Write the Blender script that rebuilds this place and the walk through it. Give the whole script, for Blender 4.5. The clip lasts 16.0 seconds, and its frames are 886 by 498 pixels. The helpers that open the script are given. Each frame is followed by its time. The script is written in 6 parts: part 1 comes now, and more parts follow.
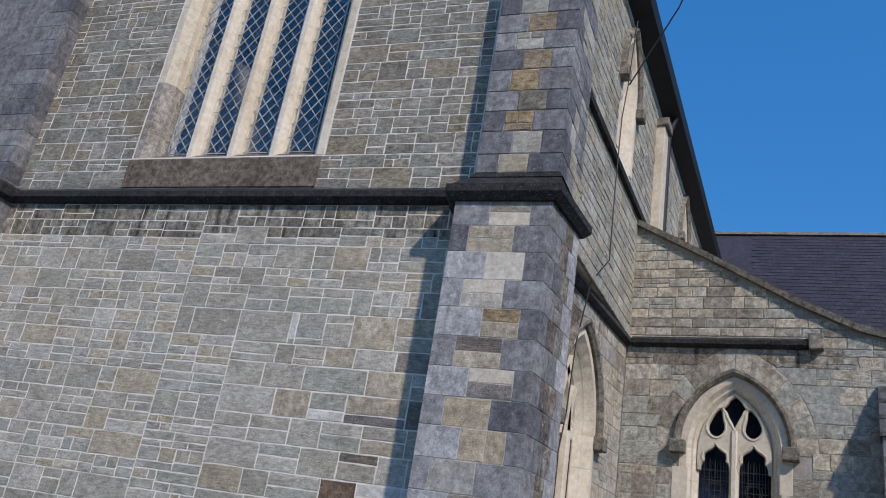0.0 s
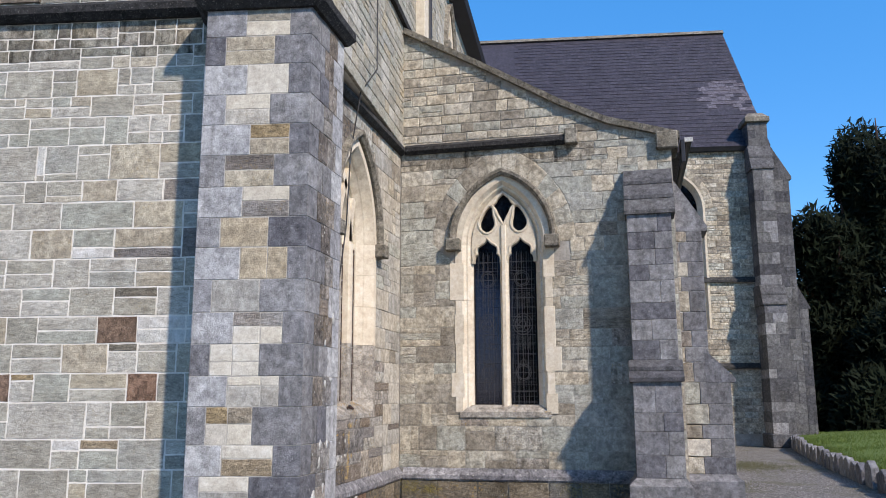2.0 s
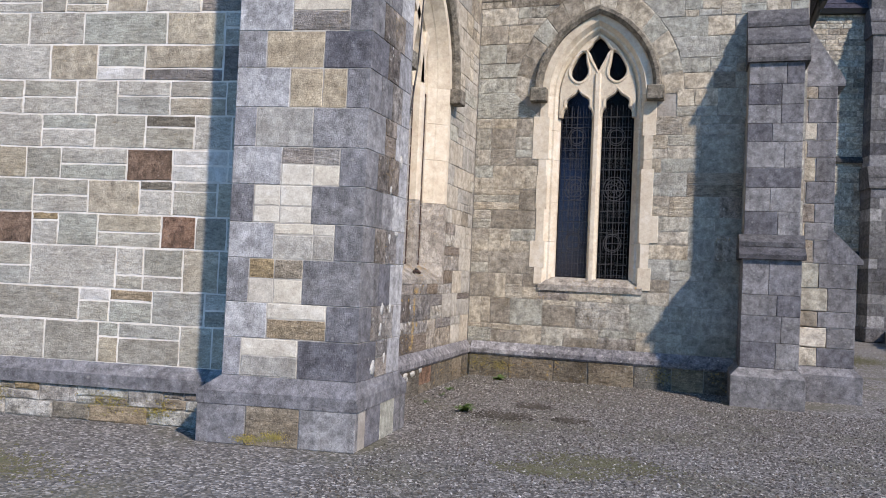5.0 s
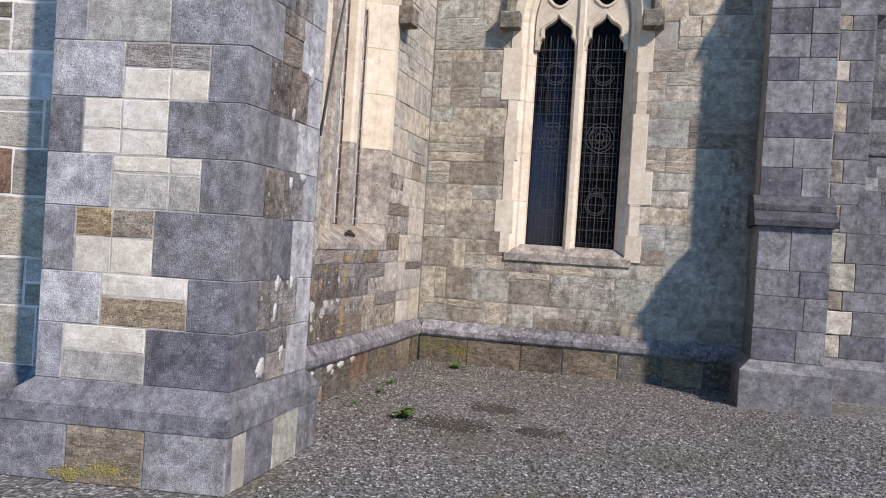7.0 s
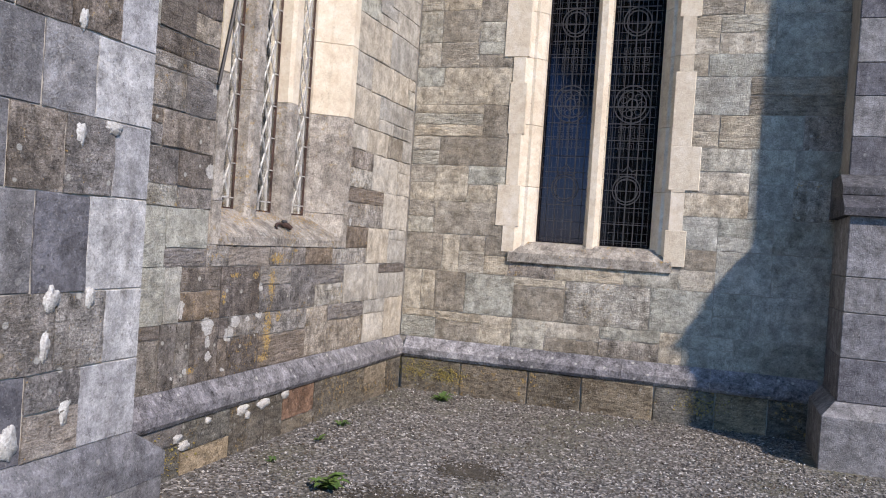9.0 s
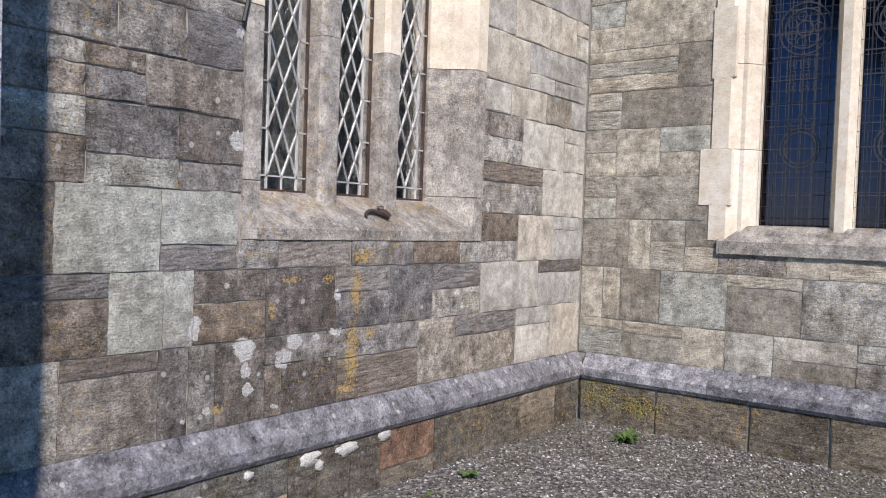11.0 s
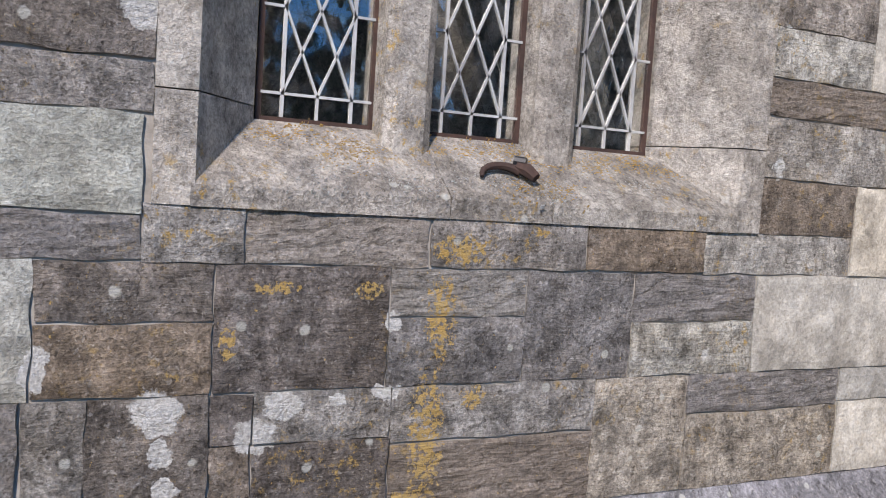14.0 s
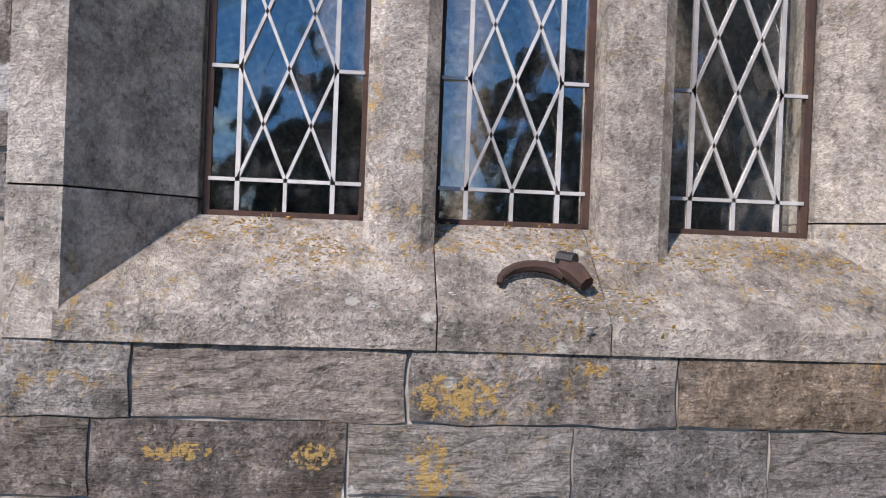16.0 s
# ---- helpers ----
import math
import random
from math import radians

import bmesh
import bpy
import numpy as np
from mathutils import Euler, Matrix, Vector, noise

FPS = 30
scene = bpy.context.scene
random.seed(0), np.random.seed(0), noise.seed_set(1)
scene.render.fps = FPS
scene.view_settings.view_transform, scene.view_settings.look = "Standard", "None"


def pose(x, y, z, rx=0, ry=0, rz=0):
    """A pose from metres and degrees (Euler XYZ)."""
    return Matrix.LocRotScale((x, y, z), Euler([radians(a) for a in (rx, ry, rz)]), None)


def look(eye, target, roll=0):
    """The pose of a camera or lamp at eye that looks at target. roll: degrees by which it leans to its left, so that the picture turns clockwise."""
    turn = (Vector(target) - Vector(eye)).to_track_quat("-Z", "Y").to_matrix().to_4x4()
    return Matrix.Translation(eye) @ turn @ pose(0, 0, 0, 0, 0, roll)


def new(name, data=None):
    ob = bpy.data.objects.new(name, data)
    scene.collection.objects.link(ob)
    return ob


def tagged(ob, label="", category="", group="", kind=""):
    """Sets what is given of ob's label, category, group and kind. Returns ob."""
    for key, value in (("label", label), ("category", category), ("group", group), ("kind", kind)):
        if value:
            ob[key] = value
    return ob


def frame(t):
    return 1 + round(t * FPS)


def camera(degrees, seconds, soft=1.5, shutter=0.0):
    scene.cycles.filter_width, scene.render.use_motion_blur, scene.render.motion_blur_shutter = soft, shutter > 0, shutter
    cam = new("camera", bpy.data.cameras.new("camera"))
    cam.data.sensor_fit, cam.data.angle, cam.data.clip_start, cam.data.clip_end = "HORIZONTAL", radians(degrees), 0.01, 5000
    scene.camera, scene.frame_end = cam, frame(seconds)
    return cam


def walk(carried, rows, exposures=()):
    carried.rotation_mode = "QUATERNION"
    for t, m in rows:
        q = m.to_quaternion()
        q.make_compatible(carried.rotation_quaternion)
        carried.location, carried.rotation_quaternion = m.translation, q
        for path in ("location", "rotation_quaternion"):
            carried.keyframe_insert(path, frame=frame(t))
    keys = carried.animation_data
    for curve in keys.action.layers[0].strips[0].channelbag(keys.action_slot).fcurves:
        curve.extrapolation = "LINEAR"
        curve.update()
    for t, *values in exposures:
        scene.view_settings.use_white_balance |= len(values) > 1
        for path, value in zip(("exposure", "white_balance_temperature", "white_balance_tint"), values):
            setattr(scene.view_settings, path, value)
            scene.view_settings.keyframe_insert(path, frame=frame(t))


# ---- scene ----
cam = camera(57.6, 16.0, soft=1.0)
PATH = [
    (0, (3.875, -13.724, 1.848), (2.943, -12.113, 2.579), 9.6),
    (0.5, (3.89, -13.708, 1.829), (3.295, -11.879, 2.377), 6.5),
    (1, (3.922, -13.659, 1.805), (3.472, -11.758, 2.234), 5.4),
    (1.5, (3.93, -13.646, 1.78), (3.492, -11.735, 2.178), 4.8),
    (2, (3.936, -13.624, 1.722), (3.493, -11.707, 2.08), -0.2),
    (2.5, (3.938, -13.582, 1.704), (3.482, -11.653, 1.97), -0.1),
    (3, (3.846, -13.486, 1.624), (3.378, -11.551, 1.824), 0.1),
    (3.5, (3.698, -13.232, 1.604), (3.231, -11.293, 1.752), 1.8),
    (4, (3.542, -12.787, 1.555), (2.951, -10.881, 1.683), 1.9),
    (4.2, (3.525, -12.673, 1.576), (2.888, -10.781, 1.685), 2.1),
    (6.3, (3.02, -10.711, 1.557), (2.505, -8.778, 1.578), 4.0),
    (6.5, (3.014, -10.454, 1.557), (2.488, -8.524, 1.583), 3.9),
    (7, (2.985, -9.913, 1.542), (2.459, -7.983, 1.522), 3.6),
    (7.5, (3.025, -9.345, 1.528), (2.475, -7.422, 1.519), 3.2),
    (8, (3.079, -8.788, 1.531), (2.464, -6.885, 1.506), 3.3),
    (8.2, (3.084, -8.56, 1.534), (2.477, -6.655, 1.512), 3.7),
    (10.3, (2.931, -6.312, 1.537), (1.996, -4.546, 1.466), 3.3),
    (10.5, (2.957, -6.147, 1.526), (1.949, -4.422, 1.451), 3.0),
    (11, (3.044, -5.724, 1.501), (1.821, -4.143, 1.44), 1.9),
    (11.5, (3.131, -5.334, 1.508), (1.765, -3.874, 1.429), 0.9),
    (12, (3.039, -4.957, 1.485), (1.592, -3.58, 1.399), 1.0),
    (12.5, (2.859, -4.562, 1.48), (1.225, -3.418, 1.341), 1.4),
    (13, (2.634, -4.218, 1.444), (0.883, -3.263, 1.3), 2.5),
    (13.5, (2.342, -3.829, 1.463), (0.576, -2.9, 1.32), 3.6),
    (14, (2.059, -3.477, 1.475), (0.239, -2.66, 1.333), 3.7),
    (14.5, (1.752, -3.183, 1.46), (-0.089, -2.411, 1.336), 3.8),
    (15, (1.615, -2.914, 1.489), (-0.328, -2.451, 1.375), 3.4),
    (15.5, (1.535, -2.702, 1.539), (-0.448, -2.443, 1.489), 2.8),
    (16, (1.516, -2.648, 1.598), (-0.479, -2.498, 1.589), 2.2),
]
walk(cam, [(t, look(eye, target, roll)) for t, eye, target, roll in PATH],
     exposures=[(0, -0.55, 6550, 17), (0.5, -0.4, 6550, 15), (1, -0.1, 6650, 15), (1.5, 0.03, 6850, 16), (2.5, 0.08, 6900, 17), (8, 0.13, 6950, 20), (10.5, 0.2, 6550, 18), (13, 0.2, 6550, 18), (14, 0.2, 6550, 18), (16, 0.27, 6750, 21)])

# ---- light ----
SUN_AZ, SUN_EL = radians(54), radians(40)      # sun to the right of the west walls' normal
to_sun = Vector((math.sin(SUN_AZ) * math.cos(SUN_EL), -math.cos(SUN_AZ) * math.cos(SUN_EL), math.sin(SUN_EL)))
world = bpy.data.worlds.new("sky")
scene.world = world
world.use_nodes = True
wn = world.node_tree.nodes
sky = wn.new("ShaderNodeTexSky")
sky.sky_type, sky.sun_disc = "NISHITA", False
sky.sun_elevation, sky.sun_rotation = SUN_EL, math.pi - SUN_AZ
sky.air_density, sky.dust_density, sky.ozone_density = 1.0, 0.0, 3.0
tint = wn.new("ShaderNodeHueSaturation")
tint.inputs["Saturation"].default_value, tint.inputs["Value"].default_value = 1.32, 1.95
world.node_tree.links.new(sky.outputs[0], tint.inputs["Color"])
even = wn.new("ShaderNodeMix")          # a clear sky that pales little towards the horizon
even.data_type = "RGBA"
even.inputs[0].default_value, even.inputs[7].default_value = 0.5, (0.32, 2.5, 6.7, 1)
world.node_tree.links.new(tint.outputs[0], even.inputs[6])
world.node_tree.links.new(even.outputs[2], wn["Background"].inputs[0])
wn["Background"].inputs[1].default_value = 0.13
sun = new("sun", bpy.data.lights.new("sun", "SUN"))
sun.data.energy, sun.data.angle, sun.data.color = 5.0, radians(2.5), (1.0, 0.93, 0.83)
sun.matrix_world = look(to_sun * 60, (0, 0, 0))


# ---- materials ----
def shader(name):
    m = bpy.data.materials.new(name)
    m.use_nodes = True
    nt = m.node_tree
    return m, nt, nt.nodes["Principled BSDF"]


def link(nt, a, b):
    nt.links.new(a, b)


def noise_tex(nt, vec, scale, detail=5.0, rough=0.6, squash=None):
    if squash:
        mp = nt.nodes.new("ShaderNodeMapping")
        mp.inputs["Scale"].default_value = squash
        link(nt, vec, mp.inputs["Vector"])
        vec = mp.outputs[0]
    n = nt.nodes.new("ShaderNodeTexNoise")
    n.inputs["Scale"].default_value, n.inputs["Detail"].default_value, n.inputs["Roughness"].default_value = scale, detail, rough
    link(nt, vec, n.inputs["Vector"])
    return n.outputs["Fac"]


def ramp(nt, fac, stops, mode="LINEAR"):
    r = nt.nodes.new("ShaderNodeValToRGB")
    r.color_ramp.interpolation = mode
    el = r.color_ramp.elements
    while len(el) < len(stops):
        el.new(0.5)
    for e, (p, c) in zip(el, stops):
        e.position, e.color = p, (*c, 1) if len(c) == 3 else c
    link(nt, fac, r.inputs[0])
    return r.outputs[0]


def grey(v):
    return (v, v, v)


def blend(nt, kind, fac, a, b):
    x = nt.nodes.new("ShaderNodeMix")
    x.data_type, x.blend_type = "RGBA", kind
    for sock, v in ((x.inputs[0], fac), (x.inputs[6], a), (x.inputs[7], b)):
        if isinstance(v, (int, float)):
            sock.default_value = v
        elif isinstance(v, tuple):
            sock.default_value = (*v, 1)
        else:
            link(nt, v, sock)
    return x.outputs[2]


def masonry(name, cols, rough=0.9, island=False, stain=(0.45, 0.4, 0.33), amount=0.6, lichen=0.0, bump=0.5, layers=0.0, grain=90,
            mode="CONSTANT", streak=0.0, crust=0.0, soot=0.0, ochre=0.0, tooth=0.75, spots=(), crusts=()):
    """Stone whose colour changes from block to block, with stains, grain, bedding and small lichen."""
    m, nt, b = shader(name)
    g = nt.nodes.new("ShaderNodeNewGeometry")
    pos = g.outputs["Position"]
    if island:
        rnd = g.outputs["Random Per Island"]
    else:
        rnd = nt.nodes.new("ShaderNodeObjectInfo").outputs["Random"]
    base = ramp(nt, rnd, [(i / len(cols), c) for i, c in enumerate(cols)], mode)
    # each block gets its own shift of the stain pattern
    comb = nt.nodes.new("ShaderNodeVectorMath")
    comb.operation = "ADD"
    sc = nt.nodes.new("ShaderNodeVectorMath")
    sc.operation = "SCALE"
    sc.inputs[0].default_value = (17.0, 5.0, 11.0)
    link(nt, rnd, sc.inputs["Scale"])
    link(nt, pos, comb.inputs[0])
    link(nt, sc.outputs[0], comb.inputs[1])
    own = comb.outputs[0]
    blotch = noise_tex(nt, own, 4.5, 8, 0.75)
    broad = noise_tex(nt, pos, 0.9, 5, 0.65)
    fine = noise_tex(nt, pos, grain, 4, 0.7)
    mid = noise_tex(nt, own, 11, 12, 0.8, (1, 1, 2.6) if layers > 0.45 else None)
    col = blend(nt, "MULTIPLY", ramp(nt, blotch, [(0.42, grey(0)), (0.68, grey(amount))]), base, stain)
    col = blend(nt, "MULTIPLY", ramp(nt, broad, [(0.46, grey(0)), (0.7, grey(amount))]), col, stain)
    if streak:
        run = noise_tex(nt, pos, 1.0, 5, 0.6, (7, 7, 0.7))
        col = blend(nt, "MULTIPLY", ramp(nt, run, [(0.5, grey(0)), (0.66, grey(streak))]), col, (0.3, 0.27, 0.24))
    col = blend(nt, "OVERLAY", tooth, col, ramp(nt, mid, [(0.36, grey(0.1)), (0.64, grey(0.9))]))
    col = blend(nt, "OVERLAY", tooth * 0.6, col, ramp(nt, fine, [(0.36, grey(0.15)), (0.64, grey(0.85))]))
    dapple = noise_tex(nt, own, 5.5, 3, 0.55)
    col = blend(nt, "OVERLAY", tooth * 0.3, col, ramp(nt, dapple, [(0.34, grey(0.2)), (0.5, grey(0.5)), (0.66, grey(0.86))]))
    pits = noise_tex(nt, pos, grain * 0.4, 6, 0.75)
    col = blend(nt, "MULTIPLY", ramp(nt, pits, [(0.34, grey(tooth)), (0.42, grey(0))]), col, (0.28, 0.26, 0.24))
    dark = noise_tex(nt, own, 48, 3, 0.6)
    col = blend(nt, "MULTIPLY", ramp(nt, dark, [(0.33, grey(tooth)), (0.38, grey(0))]), col, (0.35, 0.33, 0.31))
    fleck = noise_tex(nt, own, 62, 2, 0.5)
    col = blend(nt, "MIX", ramp(nt, fleck, [(0.64, grey(0)), (0.69, grey(tooth * 0.75))]), col, blend(nt, "ADD", 1.0, col, (0.22, 0.21, 0.19)))
    bend = nt.nodes.new("ShaderNodeVectorMath")
    bend.operation = "MULTIPLY_ADD"
    wob = nt.nodes.new("ShaderNodeTexNoise")
    wob.inputs["Scale"].default_value, wob.inputs["Detail"].default_value = 9, 5
    link(nt, own, wob.inputs["Vector"])
    link(nt, wob.outputs["Color"], bend.inputs[0])
    bend.inputs[1].default_value = (0.25, 0.25, 0.25)
    link(nt, own, bend.inputs[2])
    cell = nt.nodes.new("ShaderNodeTexVoronoi")
    cell.feature = "DISTANCE_TO_EDGE"
    cell.inputs["Scale"].default_value = 3.2
    link(nt, bend.outputs[0], cell.inputs["Vector"])
    crack = ramp(nt, cell.outputs["Distance"], [(0.005, grey(tooth * 0.6)), (0.016, grey(0))])
    some = ramp(nt, noise_tex(nt, own, 2.1, 3), [(0.52, grey(0)), (0.57, grey(1))])
    col = blend(nt, "MULTIPLY", blend(nt, "MULTIPLY", 1.0, crack, some), col, (0.2, 0.18, 0.16))
    if crust:
        pale = noise_tex(nt, own, 15, 10, 0.8)
        col = blend(nt, "MIX", ramp(nt, pale, [(0.57, grey(0)), (0.64, grey(crust))]), col, (0.55, 0.55, 0.52))
    if soot:
        black = noise_tex(nt, own, 8, 10, 0.8)
        col = blend(nt, "MULTIPLY", ramp(nt, black, [(0.5, grey(0)), (0.66, grey(soot * 0.75))]), col, (0.25, 0.25, 0.26))
    if ochre:
        speck = noise_tex(nt, pos, 26, 6, 0.8)
        area = noise_tex(nt, pos, 2.3, 4, 0.6)
        both = blend(nt, "MULTIPLY", 1.0, ramp(nt, speck, [(0.55, grey(0)), (0.62, grey(1))]), ramp(nt, area, [(0.5, grey(0)), (0.62, grey(ochre))]))
        col = blend(nt, "MIX", both, col, (0.42, 0.28, 0.09))
    if spots:
        near = None
        for y, z, w, h in spots:
            mp = nt.nodes.new("ShaderNodeMapping")
            mp.vector_type = "TEXTURE"
            mp.inputs["Location"].default_value, mp.inputs["Scale"].default_value = (0, y, z), (50, w, h)
            link(nt, pos, mp.inputs["Vector"])
            ln = nt.nodes.new("ShaderNodeVectorMath")
            ln.operation = "LENGTH"
            link(nt, mp.outputs[0], ln.inputs[0])
            if near is None:
                near = ln.outputs["Value"]
            else:
                mn = nt.nodes.new("ShaderNodeMath")
                mn.operation = "MINIMUM"
                link(nt, near, mn.inputs[0])
                link(nt, ln.outputs["Value"], mn.inputs[1])
                near = mn.outputs[0]
        inside = ramp(nt, near, [(0.1, grey(0.2)), (0.75, grey(0.12)), (1.0, grey(0.0))])
        grit = blend(nt, "ADD", 1.0, noise_tex(nt, pos, 55, 7, 0.75), inside)
        tone = blend(nt, "MIX", noise_tex(nt, pos, 14, 3), (0.52, 0.30, 0.05), (0.46, 0.36, 0.17))
        col = blend(nt, "MIX", ramp(nt, grit, [(0.635, grey(0)), (0.67, grey(0.9))]), col, tone)
    if crusts:
        rag = nt.nodes.new("ShaderNodeTexNoise")
        rag.inputs["Scale"].default_value, rag.inputs["Detail"].default_value, rag.inputs["Roughness"].default_value = 24, 7, 0.65
        link(nt, pos, rag.inputs["Vector"])
        shift = nt.nodes.new("ShaderNodeVectorMath")
        shift.operation = "MULTIPLY_ADD"
        shift.inputs[1].default_value = (0, 0.075, 0.075)
        link(nt, rag.outputs["Color"], shift.inputs[0])
        link(nt, pos, shift.inputs[2])
        near = None
        for y, z, w, h in crusts:
            mp = nt.nodes.new("ShaderNodeMapping")
            mp.vector_type = "TEXTURE"
            mp.inputs["Location"].default_value, mp.inputs["Scale"].default_value = (0, y + 0.0375, z + 0.0375), (50, w * 0.47, h * 0.47)
            link(nt, shift.outputs[0], mp.inputs["Vector"])
            ln = nt.nodes.new("ShaderNodeVectorMath")
            ln.operation = "LENGTH"
            link(nt, mp.outputs[0], ln.inputs[0])
            if near is None:
                near = ln.outputs["Value"]
            else:
                mn = nt.nodes.new("ShaderNodeMath")
                mn.operation = "MINIMUM"
                link(nt, near, mn.inputs[0])
                link(nt, ln.outputs["Value"], mn.inputs[1])
                near = mn.outputs[0]
        chalk = blend(nt, "MIX", ramp(nt, noise_tex(nt, pos, 70, 5, 0.7), [(0.4, grey(0)), (0.62, grey(1))]), (0.42, 0.41, 0.38), (0.68, 0.67, 0.63))
        col = blend(nt, "MIX", ramp(nt, near, [(0.9, grey(0.95)), (1.0, grey(0))]), col, chalk)
    if lichen:
        rings = nt.nodes.new("ShaderNodeTexVoronoi")
        rings.inputs["Scale"].default_value = 9
        link(nt, pos, rings.inputs["Vector"])
        edge = blend(nt, "ADD", 0.35, rings.outputs["Distance"], mid)
        col = blend(nt, "MIX", ramp(nt, edge, [(0.27, grey(lichen)), (0.31, grey(0))]), col, (0.6, 0.6, 0.54))
    link(nt, col, b.inputs["Base Color"])
    b.inputs["Roughness"].default_value = rough
    b.inputs["Specular IOR Level"].default_value = 0.25
    height = blend(nt, "MIX", 0.5, mid, fine)
    if layers:
        bed = noise_tex(nt, own, 1.0, 6, 0.75, (5, 5, 48))
        height = blend(nt, "MIX", ramp(nt, blotch, [(0.4, grey(0.15)), (0.6, grey(layers))]), height, bed)
        dark = ramp(nt, bed, [(0.3, grey(0.55)), (0.45, grey(1.0))])
        col2 = blend(nt, "MULTIPLY", ramp(nt, blotch, [(0.45, grey(0.0)), (0.6, grey(layers))]), col, dark)
        link(nt, col2, b.inputs["Base Color"])
    bp = nt.nodes.new("ShaderNodeBump")
    bp.inputs["Strength"].default_value, bp.inputs["Distance"].default_value = min(1.0, bump * 1.1), 0.036
    link(nt, height, bp.inputs["Height"])
    link(nt, bp.outputs[0], b.inputs["Normal"])
    return m


def plain(name, col, rough=0.6, metal=0.0, vary=0.35, scale=25, bump=0.2, second=None, spec=0.4):
    m, nt, b = shader(name)
    pos = nt.nodes.new("ShaderNodeNewGeometry").outputs["Position"]
    n1, n2 = noise_tex(nt, pos, scale, 5), noise_tex(nt, pos, scale * 0.13, 4)
    c = blend(nt, "MIX", ramp(nt, n2, [(0.4, grey(0)), (0.65, grey(1))]), col, second or tuple(v * 0.7 for v in col))
    c = blend(nt, "OVERLAY", vary, c, ramp(nt, n1, [(0.25, grey(0.2)), (0.75, grey(0.8))]))
    link(nt, c, b.inputs["Base Color"])
    b.inputs["Roughness"].default_value, b.inputs["Metallic"].default_value = rough, metal
    b.inputs["Specular IOR Level"].default_value = spec
    bp = nt.nodes.new("ShaderNodeBump")
    bp.inputs["Strength"].default_value, bp.inputs["Distance"].default_value = bump, 0.01
    link(nt, n1, bp.inputs["Height"])
    link(nt, bp.outputs[0], b.inputs["Normal"])
    return m


WEST = [(0.388, 0.369, 0.303), (0.439, 0.419, 0.364), (0.324, 0.319, 0.267), (0.489, 0.431, 0.328), (0.362, 0.381, 0.328), (0.261, 0.245, 0.205), (0.552, 0.531, 0.474),
        (0.425, 0.357, 0.241), (0.338, 0.345, 0.316), (0.413, 0.395, 0.328)]
WEST = [tuple(0.55 * v + 0.45 * m for v, m in zip(c, (0.396, 0.374, 0.308))) for c in WEST]      # a quiet range of tones
AISLE = [(0.475, 0.429, 0.339), (0.520, 0.484, 0.403), (0.373, 0.341, 0.281), (0.554, 0.495, 0.387), (0.452, 0.435, 0.366), (0.316, 0.286, 0.233), (0.497, 0.451, 0.360), (0.424, 0.424, 0.366)]
BAY = [(0.479, 0.465, 0.413), (0.388, 0.364, 0.325), (0.524, 0.510, 0.457), (0.342, 0.308, 0.270), (0.445, 0.426, 0.385), (0.399, 0.358, 0.297), (0.502, 0.504, 0.457), (0.308, 0.274, 0.242)]
UNDER = [tuple(v * 0.84 for v in c) for c in [(0.308, 0.291, 0.275), (0.365, 0.342, 0.314), (0.228, 0.202, 0.182), (0.342, 0.302, 0.259), (0.274, 0.263, 0.253), (0.296, 0.252, 0.209), (0.399, 0.381, 0.352), (0.257, 0.230, 0.204)]]
# white lichen crusts on the bay wall: along it, height, width, height of the crust
WHITE = [(-3.345, 1.855, 0.15, 0.11), (-3.30, 0.885, 0.14, 0.13), (-3.29, 0.78, 0.06, 0.09), (-3.275, 0.69, 0.07, 0.07), (-2.985, 0.89, 0.12, 0.09), (-3.055, 0.81, 0.12, 0.11), (-2.685, 1.11, 0.05, 0.07),
         (-2.695, 0.91, 0.1, 0.05), (-3.57, 1.0, 0.07, 0.12), (-1.572, 0.99, 0.03, 0.04), (-3.36, 2.35, 0.06, 0.05), (-1.32, 1.62, 0.05, 0.09), (-3.5, 0.62, 0.04, 0.04), (-3.62, 0.6, 0.04, 0.03),
         (-2.84, 0.9, 0.05, 0.04), (-3.1, 0.58, 0.05, 0.03)]
# orange lichen on the bay wall: along it, height, half width, half height
ORANGE = [(-2.57, 0.78, 0.07, 0.25), (-2.545, 1.12, 0.06, 0.16), (-2.5, 1.315, 0.11, 0.055), (-3.015, 1.2, 0.085, 0.022), (-2.76, 1.195, 0.05, 0.03), (-3.135, 1.06, 0.025, 0.06), (-2.43, 0.885, 0.05, 0.045),
          (-3.24, 1.335, 0.02, 0.015), (-2.24, 1.37, 0.04, 0.02), (-2.6, 0.6, 0.1, 0.04), (-3.45, 0.62, 0.05, 0.03)]
BLUE = [(0.205, 0.204, 0.211), (0.246, 0.244, 0.247), (0.163, 0.162, 0.174), (0.296, 0.293, 0.289), (0.222, 0.219, 0.218)]
m_west = masonry("coursed_rubble", WEST, amount=0.35, layers=0.5, soot=0.12, ochre=0.2, tooth=0.5)
m_west_black = masonry("sooted_rubble_joined", [tuple(v * 0.75 for v in c) for c in WEST], island=True, amount=0.7, soot=1.0, streak=1.0)
m_west_up = masonry("weathered_rubble_joined", [tuple(v * 0.72 for v in c) for c in WEST], island=True, amount=0.5, layers=0.5, soot=0.4)
m_west_far = masonry("coursed_rubble_joined", WEST, island=True, amount=0.35, layers=0.5, soot=0.15, tooth=0.5)
